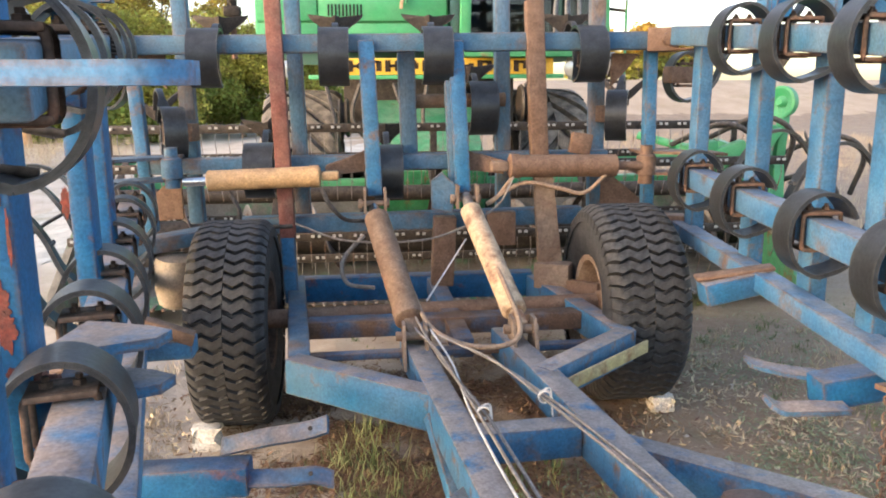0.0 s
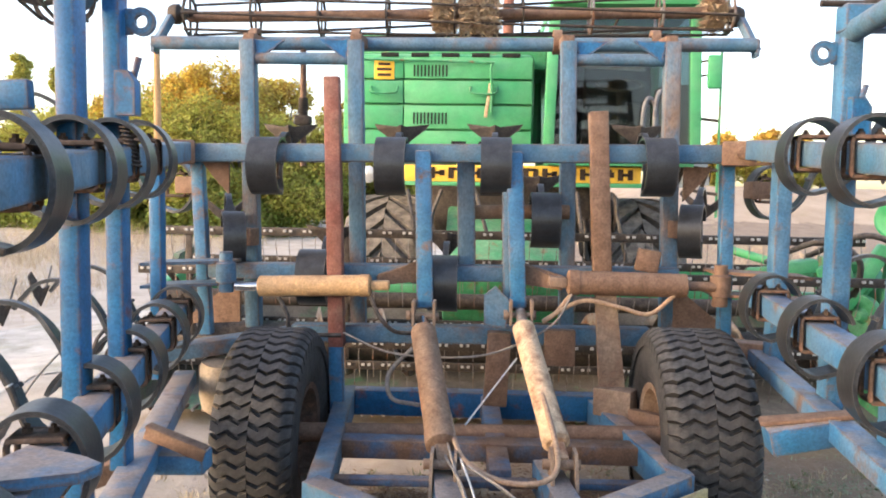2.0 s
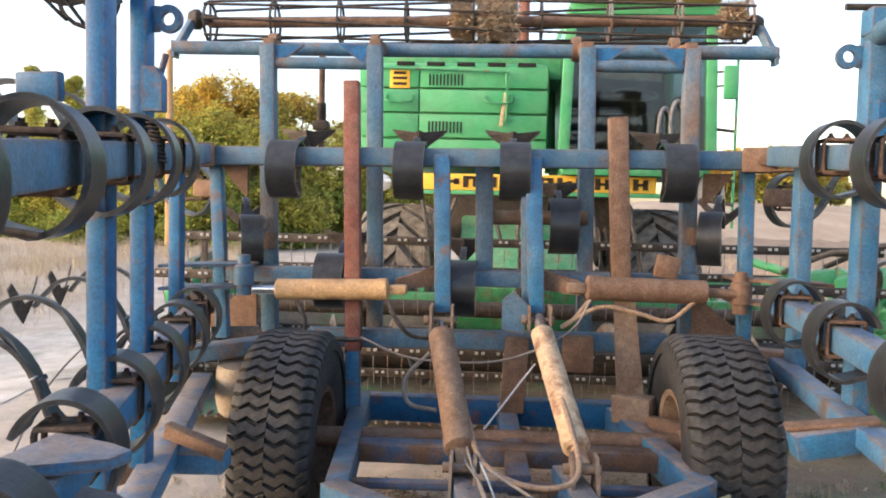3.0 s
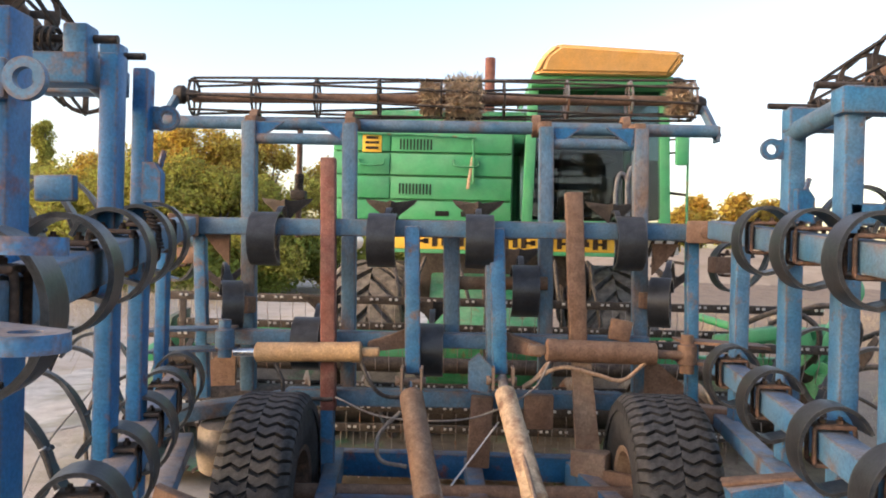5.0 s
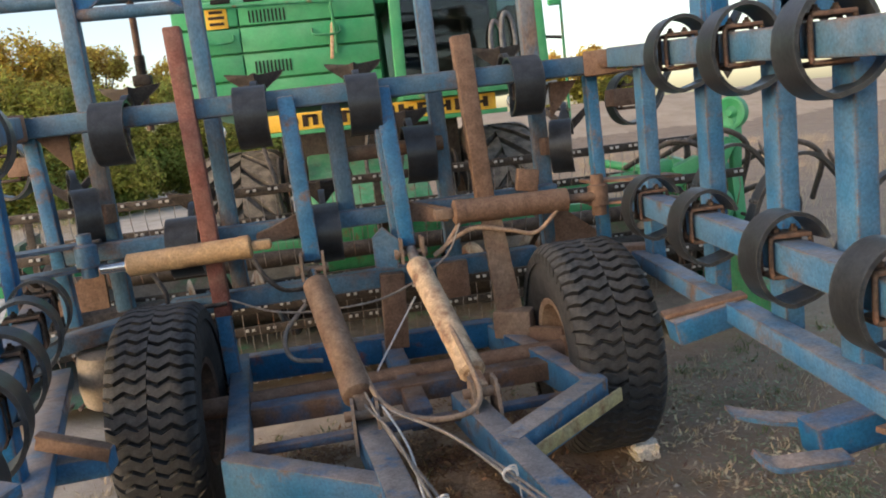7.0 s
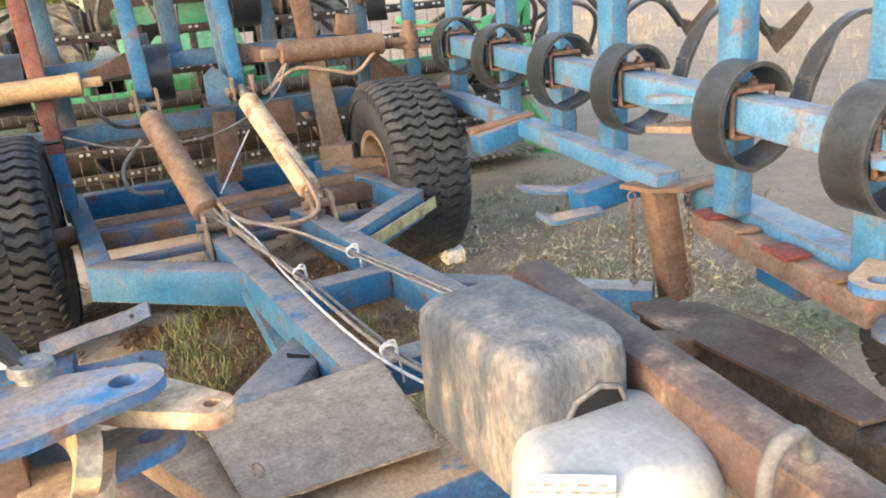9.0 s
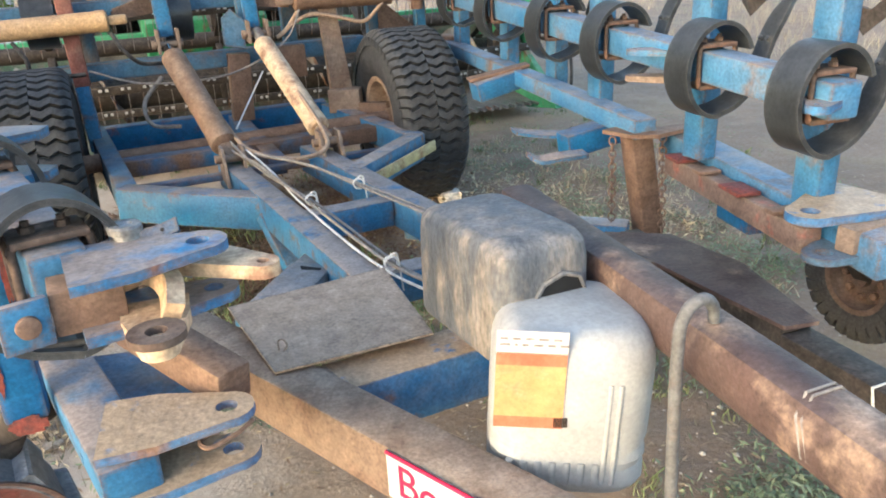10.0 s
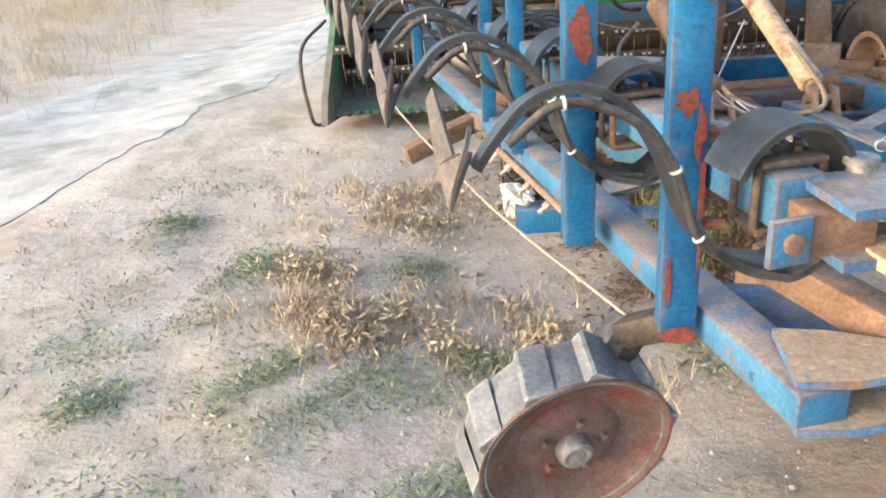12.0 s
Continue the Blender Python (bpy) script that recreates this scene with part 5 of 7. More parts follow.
part("tool_jaw", bm, BLUE_D, left_wing)
# dark discs laid on the jaws paint the shade of bolt holes
for x, z, y in ((-0.5, 0.63, 2.455), (-0.5, 0.493, 2.4)):
    bm = bmesh.new()
    n = Vector((0, -0.7, 0.72))
    add_ring(bm, Vector((x, y, z)) + n * 0.009, n, 0.001, 0.008, 0.003, 12)
    part("bolt_hole", bm, DARK, left_wing)
# drilled lugs at the front of the upper beam
lug(left_wing, (-0.86, 0.96), (-0.56, 0.868), 0.19, 1.897, 0.024, LUGB)
lug(left_wing, (-0.86, 0.9), (-0.515, 0.79), 0.19, 1.781, 0.024, LUGB)
bm = bmesh.new()
add_ring(bm, (-0.925, 1.5, 2.235), (0, 1, 0), 0.024, 0.047, 0.02, 24)
add_box(bm, (-1.08, 1.5, 2.235), (-0.965, 1.5, 2.235), 0.02, 0.088)
part("ring_lug", bm, BLUE, left_wing)
bar("sticker", left_wing, (-1.02, 1.488, 2.255), (-0.99, 1.488, 2.22), 0.003, 0.03, CREAM, up=(1, 0, 0), bev=0)
# chipped primer patches on the near posts
PATCHES = ((1.57, 1.335, 0.045, 0.06, 0.0), (1.57, 1.29, 0.035, 0.05, 0.005), (1.57, 1.2, 0.014, 0.022, 0.01), (1.57, 1.55, 0.02, 0.012, 0.02), (1.095, 1.25, 0.03, 0.045, -0.005),
           (1.095, 1.19, 0.06, 0.022, 0.022), (1.095, 1.06, 0.022, 0.02, -0.01), (1.095, 0.86, 0.05, 0.014, -0.028), (1.095, 0.725, 0.02, 0.07, 0.0), (2.62, 1.4, 0.05, 0.03, 0.0), (1.095, 1.47, 0.04, 0.01, 0.026), (1.095, 1.07, 0.075, 0.012, 0.032), (1.095, 0.93, 0.05, 0.008, 0.034), (1.57, 1.47, 0.05, 0.008, 0.034))
for k, (y, z, h, w, o) in enumerate(PATCHES):
    x = lx(y) + front_lean(y) + (0.031 if y < 1.3 else 0.022)
    ang = [2 * math.pi * i / 72 for i in range(72)]

    def rim(t, f):
        q = Vector((math.cos(t) * 1.5, math.sin(t) * 1.5, k * 3.1 + f))
        return 0.8 + 0.4 * noise.noise(q) + 0.28 * noise.noise(q * 2.7) + 0.14 * noise.noise(q * 8.0)

    bm = bmesh.new()
    add_plate(bm, [(x + max(-0.039, min(0.039, o + math.cos(t) * w * 0.62 * rim(t, 0))), y - 0.0515 - 0.0007 * (k % 3), z + math.sin(t) * h * 1.25 * rim(t, 0)) for t in ang], 0.001)
    part("primer_patch", bm, OXIDE, left_wing, "chipped red primer patch", 0)
# pale pipe with bolts below the bottom beam
pipe("lower_pipe", left_wing, [(-1.24, 2.95, 0.665), (-0.985, 1.98, 0.65)], 0.016, DUSTY, "dusty pale pipe")
for f in (0.16, 0.34, 0.58, 0.8):
    c = Vector((-1.24, 2.95, 0.665)).lerp(Vector((-0.985, 1.98, 0.65)), f)
    bm = bmesh.new()
    add_lathe(bm, c + Vector((0.03, -0.02, 0.02)), (-0.75, -0.3, -0.55), [(0, 0.008), (0.05, 0.008), (0.051, 0.016), (0.07, 0.016), (0.071, 0.009), (0.1, 0.009)], 6)
    part("pipe_bolt", bm, STONE, left_wing, "pale corroded bolt")
# rubber-tyred depth wheel of the other wing
wheel_parts(right_wing, (1.74, 1.15, 0.46), 0.23, 0.15, 0.12, 26, TYRE, CLAMPM, -1, chev=0.3, name="support_wheel")
bar("wheel_arm", right_wing, (1.72, 1.15, 0.46), (1.36, 1.1, 0.86), 0.06, 0.05, DARK)
bar("outer_bar", left_wing, (-1.62, 2.97, 0.61), (-1.28, 3.12, 0.72), 0.09, 0.08, RUST, "rusty brown square bar")
bar("outer_bar", left_wing, (-1.28, 3.12, 0.72), (-1.2, 2.9, 0.76), 0.08, 0.08, RUST)
# brown inner beam and blue web behind the lower lugs
bar("inner_beam", left_wing, (-0.638, 1.202, 0.840), (-0.454, 0.884, 0.790), 0.085, 0.085, RUST, "red-brown inner beam")
bm = bmesh.new()
add_plate(bm, [(-0.83, 1.28, 0.745), (-0.56, 1.22, 0.745), (-0.5, 0.9, 0.735), (-0.76, 0.86, 0.735)], 0.02)
part("web_plate", bm, BLUE_D, left_wing)


# ---- combine harvester ----
harv = thing("combine_harvester", (0.4, 8.0, 0.0), "green combine harvester with faded orange cab roof", "combine harvester")
for x, s in ((-0.85, 1), (1.55, -1)):
    wheel_parts(harv, (x, 8.0, 0.88), 0.87, 0.72, 0.4, 20, TYRE_OLD, RIM, -s, chev=0.0, slope=1.5, deep=0.06)
YB = 7.2
bar("hazard_plate", harv, (1.9, 7.16, 1.98), (2.08, 7.16, 1.98), 0.012, 0.15, YELLOW, "yellow plate with slanting black stripes", bev=0.002)
for k in range(4):
    bm = bmesh.new()
    x = 1.905 + k * 0.048
    add_plate(bm, [(x, 7.152, 1.908), (x + 0.02, 7.152, 1.908), (min(2.078, x + 0.075), 7.152, 2.052), (min(2.078, x + 0.055), 7.152, 2.052)], 0.002)
    part("stripe", bm, INK, harv)
bm = bmesh.new()
add_box(bm, (-0.35, YB + 0.03, 2.56), (-0.35, 11.5, 2.56), 1.72, 0.92, bev=0.05)
part("body", bm, GREEN, harv)
bm = bmesh.new()
add_box(bm, (-0.2, 7.6, 3.1), (-0.2, 10.5, 3.1), 1.9, 0.34, bev=0.06)
part("grain_tank", bm, GREEN_D, harv)
for z0, z1 in ((2.15, 2.33), (2.345, 2.555), (2.57, 2.775), (2.79, 2.985)):
    for x0, x1 in ((-1.19, -0.66), (-0.648, 0.49)):
        bm = bmesh.new()
        add_box(bm, (x0, YB, (z0 + z1) / 2), (x1, YB, (z0 + z1) / 2), 0.03, z1 - z0 - 0.006, bev=0.006)
        part("body_panel", bm, GREEN, harv)
# black bars on the panels paint the shade of louvre gaps and slots
for z in (2.44, 2.86):
    for k in range(10):
        bar("louvre", harv, (-0.56 + k * 0.032, YB - 0.014, z - 0.05), (-0.56 + k * 0.032, YB - 0.014, z + 0.05), 0.014, 0.012, SHADE_BLACK, bev=0)
for x0 in (-0.22, 0.02):
    bar("vent_slot", harv, (x0, YB - 0.016, 2.215), (x0 + 0.13, YB - 0.016, 2.215), 0.012, 0.05, SHADE_BLACK, bev=0.004)
for k in range(5):
    bar("vent_slot", harv, (-0.86 + k * 0.27, YB - 0.012, 3.0), (-0.7 + k * 0.27, YB - 0.012, 3.0), 0.03, 0.035, SHADE_BLACK, bev=0.004)
bar("badge", harv, (-0.92, YB - 0.018, 2.87), (-0.74, YB - 0.018, 2.87), 0.006, 0.18, YELLOW, "yellow badge with dark emblem bars")
for dz, w in ((0.045, 0.11), (-0.0, 0.13), (-0.05, 0.12)):
    bar("badge_bar", harv, (-0.83 - w / 2, YB - 0.024, 2.87 + dz), (-0.83 + w / 2, YB - 0.024, 2.87 + dz), 0.004, 0.024, INK, bev=0)
for x, z in ((-0.83, 2.66), (0.06, 2.66)):
    pipe("grab_handle", harv, curve([(x - 0.12, YB - 0.02, z + 0.06), (x - 0.1, YB - 0.06, z), (x + 0.1, YB - 0.06, z), (x + 0.12, YB - 0.02, z + 0.06)], 4), 0.009, GREEN_D, seg=6)
pipe("hand_rail", harv, curve([(-1.0, YB - 0.06, 2.95), (0.05, YB - 0.06, 2.93), (0.12, YB - 0.06, 2.88), (0.13, YB - 0.05, 2.5)], 5), 0.012, GREEN_D, seg=6)
bar("strap", harv, (0.08, YB - 0.05, 2.45), (0.12, YB - 0.04, 2.75), 0.03, 0.012, CREAM)
# name panel: plain bars stand for the lettering
bm = bmesh.new()
add_box(bm, (-0.63, YB - 0.1, 1.95), (1.45, YB - 0.1, 1.955), 0.06, 0.145, bev=0.01)
part("name_panel", bm, YELLOW, harv, "yellow panel with dark lettering bars")
bar("panel_edge", harv, (-0.75, YB - 0.08, 1.86), (1.55, YB - 0.08, 1.865), 0.08, 0.04, GREEN)
for k in range(11):
    x = -0.37 + k * 0.165
    for dx, w, h in ((0.0, 0.028, 0.1), (0.05, 0.06, 0.026), (0.085, 0.026, 0.09 if k % 3 else 0.05)):
        bm = bmesh.new()
        zc = 1.955 + (0.035 if w > 0.05 and k % 2 else 0)
        add_box(bm, (x + dx - w / 2 - 0.02, YB - 0.134, zc), (x + dx + w / 2, YB - 0.134, zc), 0.004, h, bev=0)
        part("lettering_bar", bm, INK, harv)
for x in (-0.95, 1.62):
    bm = bmesh.new()
    add_lathe(bm, (x, YB - 0.1, 1.93), (0, -1, 0), [(0, 0.05), (0.02, 0.075), (0.03, 0.075), (0.035, 0.06)], 20)
    part("headlight", bm, LENS, harv, "round clear headlight")
# underside, feeder house, axle
bar("front_axle", harv, (-0.9, 8.0, 0.86), (1.6, 8.0, 0.86), 0.3, 0.3, DARK)
bar("chassis", harv, (0.35, 7.4, 1.6), (0.35, 11, 1.5), 1.6, 0.5, DARK)
bm = bmesh.new()
add_box(bm, (0.25, 7.7, 1.5), (0.25, 6.5, 0.85), 1.0, 0.55, bev=0.03)
part("feeder_house", bm, GREEN_D, harv)
for x in (-0.28, 0.78):
    pipe("lift_ram", harv, [(x, 7.5, 0.9), (x, 6.6, 0.7)], 0.05, DARK)
for k in range(7):
    rng = random.Random(k)
    x = -0.6 + k * 0.3
    pipe("drive_hose", harv, curve([(x, 7.1, 1.8), (x + rng.uniform(-.1, .1), 6.95, 1.5), (x + rng.uniform(-.2, .2), 7.0, 1.2)], 5), 0.018, HOSE, seg=6)
for x, z in ((-0.5, 1.5), (0.95, 1.4), (1.15, 1.62)):
    bm = bmesh.new()
    add_lathe(bm, (x, 7.15, z), (1, 0, 0), [(0, 0.16), (0.02, 0.18), (0.05, 0.14), (0.08, 0.18), (0.1, 0.16)], 24)
    part("pulley", bm, DARK, harv)
# cab
cab = new("cab")
cab.parent = harv
CX0, CX1, CY0, CY1 = 0.62, 1.87, 6.95, 8.5
for x0, x1, y, t in ((CX0, CX0, CY0, 0.0), (CX1, CX1, CY0, 0.0), (CX0, CX0, CY1, 0), (CX1, CX1, CY1, 0)):
    s = -0.06 if x0 == CX0 else 0.06
    bar("cab_pillar", cab, (x0, y, 2.1), (x0 + s * -0.6, y + 0.02, 3.4), 0.09, 0.09, GREEN)
bar("cab_floor", cab, ((CX0 + CX1) / 2, CY0, 2.1), ((CX0 + CX1) / 2, CY1, 2.1), CX1 - CX0, 0.14, GREEN_D)
# back wall in plain black: the cab's inner shade put into its colour
bar("cab_back", cab, ((CX0 + CX1) / 2, CY1 + 0.03, 2.1), ((CX0 + CX1) / 2, CY1 + 0.03, 3.5), CX1 - CX0, 0.04, SHADE_BLACK)
bar("roof_rim", cab, ((CX0 + CX1) / 2, CY0 - 0.2, 3.4), ((CX0 + CX1) / 2, CY1 + 0.1, 3.4), 1.24, 0.1, GREEN)
bm = bmesh.new()
o = [(0.62, 3.44), (1.84, 3.44), (1.93, 3.58), (1.9, 3.63), (0.8, 3.68), (0.68, 3.57)]
rows = []
for y, k in ((CY0 - 0.42, 0.9), (CY0 - 0.36, 1.0), (CY1 + 0.1, 1.0), (CY1 + 0.16, 0.93)):
    rows.append([bm.verts.new((1.28 + (x - 1.28) * k, y + (0.1 if z < 3.5 else 0), 3.44 + (z - 3.44) * k)) for x, z in o])
for a, b in zip(rows, rows[1:]):
    for k in range(6):
        bm.faces.new((a[k], a[(k + 1) % 6], b[(k + 1) % 6], b[k]))
bm.faces.new(rows[0][::-1])
bm.faces.new(rows[-1])
bmesh.ops.bevel(bm, geom=[e for e in bm.edges], offset=0.025, segments=2, affect="EDGES")
part("roof", bm, ROOFY, cab, "faded orange plastic roof")
bm = bmesh.new()
add_plate(bm, [(CX0 + 0.05, CY0 - 0.02, 2.2), (CX1 - 0.05, CY0 - 0.02, 2.2), (CX1 - 0.08, CY0, 3.38), (CX0 + 0.08, CY0, 3.38)], 0.006)
ws = part("windscreen", bm, GLASS, cab, smooth=0)
ws.visible_shadow = False
for x in (CX0 + 0.01, CX1 - 0.01):
    bm = bmesh.new()
    add_plate(bm, [(x, CY0 + 0.06, 2.2), (x, CY1 - 0.06, 2.2), (x, CY1 - 0.06, 3.46), (x, CY0 + 0.06, 3.46)], 0.006)
    g = part("side_window", bm, GLASS, cab, smooth=0)
    g.visible_shadow = False
bm = bmesh.new()
add_box(bm, (1.3, 7.9, 2.2), (1.3, 7.9, 2.65), 0.5, 0.5, bev=0.05)
add_box(bm, (1.3, 8.15, 2.6), (1.3, 8.2, 3.2), 0.46, 0.14, bev=0.05)
part("driver_seat", bm, DARK, cab)
bm = bmesh.new()
add_tube(bm, [(1.3, 7.2, 2.2), (1.3, 7.4, 2.75)], 0.04, 10)
add_ring(bm, (1.3, 7.42, 2.78), (0, -0.4, 1), 0.19, 0.22, 0.03, 24)
part("steering_column", bm, DARK, cab)
bar("dash_console", cab, (1.75, 7.3, 2.2), (1.75, 7.3, 2.75), 0.25, 0.35, DARK)
bar("sun_visor", cab, (0.9, CY0 + 0.06, 3.05), (1.45, CY0 + 0.06, 3.02), 0.03, 0.36, GREY)
pipe("wiper", cab, [(1.3, CY0 - 0.04, 3.5), (1.1, CY0 - 0.05, 3.1)], 0.01, DARK, seg=6)
for x, dz in ((1.42, 0), (1.52, 0.06)):
    pipe("lever", cab, curve([(x, 6.9, 2.12), (x - 0.01, 6.88, 2.45 + dz), (x + 0.03, 6.88, 2.6 + dz), (x + 0.1, 6.9, 2.5 + dz), (x + 0.11, 6.9, 2.15)], 6), 0.02, LUGSTEEL)
pipe("exhaust_stack", harv, [(0.29, 7.9, 3.0), (0.29, 7.9, 3.86)], 0.055, RED, "red-brown exhaust stack")
bm = bmesh.new()
add_box(bm, (1.98, 6.85, 2.68), (1.98, 6.85, 2.96), 0.11, 0.06, bev=0.03)
part("mirror", bm, GREEN, harv, "green mirror housing")
for z in (2.8, 2.92):
    pipe("mirror_arm", harv, [(1.87, 6.98, z), (1.98, 6.86, z)], 0.01, DARK, seg=6)
pipe("ladder_rail", harv, [(2.05, 6.9, 3.05), (2.07, 6.95, 1.6)], 0.012, GREEN_D, seg=6)
for z in (2.42, 2.0, 1.8):
    pipe("ladder_rung", harv, [(1.87, 7.0, z + 0.03), (2.07, 6.93, z)], 0.014, DARK, seg=6)
bm = bmesh.new()
add_lathe(bm, (1.95, 7.0, 3.42), (0, 0, 1), [(0, 0.05), (0.03, 0.09), (0.05, 0.09), (0.07, 0.05)], 16)
part("work_light", bm, DARK, harv)
bm = bmesh.new()
add_box(bm, (1.6, 7.15, 1.93), (2.05, 7.15, 1.98), 0.015, 0.2, bev=0.004)
part("hazard_plate", bm, LAB_W, harv, "white and dark striped hazard plate")
for k in range(4):
    bar("hazard_stripe", harv, (1.66 + k * 0.11, 7.138, 1.86), (1.72 + k * 0.11, 7.138, 2.04), 0.004, 0.035, INK, up=(1, 0, 0), bev=0)

CLIPM = mat("pale_galvanised_clip", (0.55, 0.55, 0.54), (0.4, 0.4, 0.39), 0.4, 0.3, 14, bump=0)

# ---- grain header in front of the harvester ----
hd = thing("grain_header", (0.3, 6.1, 0.0), "green grain header with dark pick-up reel", "harvester header")
HX0, HX1 = -2.45, 2.95
bm = bmesh.new()
prof = [(6.75, 0.98), (6.72, 0.8), (6.62, 0.45), (6.35, 0.28), (6.0, 0.26), (5.62, 0.22), (5.6, 0.19), (6.35, 0.2), (6.7, 0.3), (6.8, 0.8), (6.8, 0.98)]
a = [bm.verts.new((HX0, y, z)) for y, z in prof]
b = [bm.verts.new((HX1, y, z)) for y, z in prof]
for k in range(len(prof)):
    bm.faces.new((a[k], a[(k + 1) % len(prof)], b[(k + 1) % len(prof)], b[k]))
part("trough", bm, TROUGH, hd)
bar("top_tube", hd, (HX0, 6.75, 0.95), (HX1, 6.75, 0.95), 0.12, 0.09, GREEN)
bar("upper_tube", hd, (HX0, 6.8, 1.16), (HX1, 6.8, 1.16), 0.1, 0.08, GREEN)
for k in range(7):
    x = HX0 + 0.25 + k * 0.82
    bar("tube_strut", hd, (x, 6.8, 0.98), (x, 6.82, 1.13), 0.05, 0.04, GREEN_D)
for x in (HX0, HX1):
    bm = bmesh.new()
    s = 1 if x > 0 else -1
    add_plate(bm, [(x, 6.85, 1.3), (x, 6.85, 0.2), (x, 5.7, 0.15), (x, 5.2, 0.22), (x, 5.35, 0.4), (x, 6.1, 0.85), (x, 6.4, 1.25)], 0.05 * s)
    part("end_divider", bm, TROUGH if x < 0 else GREEN_D, hd)
    pipe("divider_rod", hd, curve([(x, 5.9, 0.9), (x + s * 0.1, 5.3, 0.75), (x + s * 0.05, 5.15, 0.3), (x, 5.3, 0.2)], 6), 0.014, DARK, seg=6)
bm = bmesh.new()
add_tube(bm, [(HX0 + 0.05, 6.3, 0.58), (HX1 - 0.05, 6.3, 0.58)], 0.15, 20)
part("auger_tube", bm, DARK, hd)
for x0, x1, dr in ((HX0 + 0.1, -0.3, 1), (HX1 - 0.1, 0.8, -1)):
    bm = bmesh.new()
    n = 150
    prev = None
    for i in range(n + 1):
        t = i / n
        x = x0 + (x1 - x0) * t
        ang = abs(x1 - x0) * t / 0.5 * 2 * math.pi * dr
        q = [bm.verts.new((x, 6.3 + math.cos(ang) * r, 0.58 + math.sin(ang) * r)) for r in (0.145, 0.27)]
        if prev:
            bm.faces.new((prev[0], prev[1], q[1], q[0]))
        prev = q
    fl = part("auger_flight", bm, GREY, hd, smooth=60)
    so = fl.modifiers.new("solid", "SOLIDIFY")
    so.thickness = 0.006
RY, RZ, RR = 5.95, 0.97, 0.5
pipe("reel_tube", hd, [(HX0 + 0.1, RY, RZ), (HX1 - 0.1, RY, RZ)], 0.06, DARK)
for k in range(6):
    ang = radians(30 + 60 * k)
    by, bz = RY + math.cos(ang) * RR, RZ + math.sin(ang) * RR
    bat = bar("reel_bat", hd, (HX0 + 0.1, by, bz), (HX1 - 0.1, by, bz), 0.03, 0.065, DARK, bev=0.01)
    bm = bmesh.new()
    for j in range(52):
        x = HX0 + 0.17 + j * 0.1
        add_tube(bm, [(x, by, bz), (x, by - 0.02, bz - 0.1), (x, by + 0.04, bz - 0.24)], 0.0035, 4)
    tagged(part("pickup_comb", bm, GREY, bat, "", 60), "thin steel pick-up fingers", kind="stuff")
    bm = bmesh.new()
    for j in range(70):
        x = HX0 + 0.14 + (j // 2) * 0.15 + (j % 2) * 0.045
        add_box(bm, (x - 0.014, by - 0.021, bz + 0.008), (x + 0.008, by - 0.021, bz + 0.008), 0.014, 0.018, bev=0)
    tagged(part("chain_strip", bm, CLIPM, bat), "small pale finger clips", kind="stuff")
for i in range(5):
    x = HX0 + 0.3 + i * 1.2
    for k in range(6):
        ang = radians(30 + 60 * k)
        bar("reel_spoke", hd, (x, RY, RZ), (x, RY + math.cos(ang) * RR, RZ + math.sin(ang) * RR), 0.012, 0.05, DARK, up=(1, 0, 0), bev=0.002)
bm = bmesh.new()
for j in range(70):
    x = HX0 + 0.1 + j * 0.076
    add_box(bm, (x, 5.64, 0.215), (x, 5.5, 0.215), 0.018, 0.02, bev=0)
tagged(part("knife_guard_row", bm, GREY, hd), "pointed steel knife guards", kind="stuff")
# drive side with pulleys and hoses
bm = bmesh.new()
add_plate(bm, [(HX1 + 0.06, 6.3, 0.5), (HX1 + 0.06, 5.75, 0.7), (HX1 + 0.06, 5.8, 1.15), (HX1 + 0.06, 6.2, 1.35), (HX1 + 0.06, 6.4, 1.2)], 0.08)
part("drive_guard", bm, GREEN, hd)
for px, y, z, r, m in ((3.03, 5.9, 1.64, 0.125, GREEN), (HX1 - 0.12, 5.95, 1.2, 0.13, GREEN), (HX1 - 0.12, 5.85, 0.95, 0.15, GREEN_D), (HX1 - 0.12, 5.95, 0.7, 0.16, DARK)):
    bm = bmesh.new()
    add_lathe(bm, (px, y, z), (-1, -0.5, 0), [(0, r * 0.96), (0.02, r), (0.06, r), (0.065, r * 0.85), (0.04, r * 0.4), (0.08, r * 0.2)], 28)
    part("pulley", bm, m, hd)
for p, q, w, h in (((2.25, 5.95, 1.26), (2.5, 5.95, 1.3), 0.16, 0.1), ((2.5, 5.9, 1.2), (2.72, 5.88, 1.28), 0.12, 0.16), ((2.05, 6.1, 1.22), (2.3, 6.0, 1.25), 0.08, 0.07), ((2.7, 5.9, 1.0), (2.95, 5.85, 1.45), 0.12, 0.1), ((3.0, 5.88, 1.2), (3.02, 5.88, 1.6), 0.08, 0.08)):
    bar("drive_casting", hd, p, q, w, h, GREEN, bev=0.02)
bar("reel_arm", hd, (HX1 - 0.1, 6.75, 1.1), (HX1 - 0.05, 5.9, 1.0), 0.08, 0.1, GREEN)
bar("reel_arm", hd, (HX0 + 0.05, 6.75, 1.1), (HX0 + 0.05, 5.9, 1.0), 0.08, 0.1, GREEN)
pipe("reel_ram", hd, [(2.1, 6.6, 1.35), (2.8, 6.0, 1.15)], 0.035, GREEN)
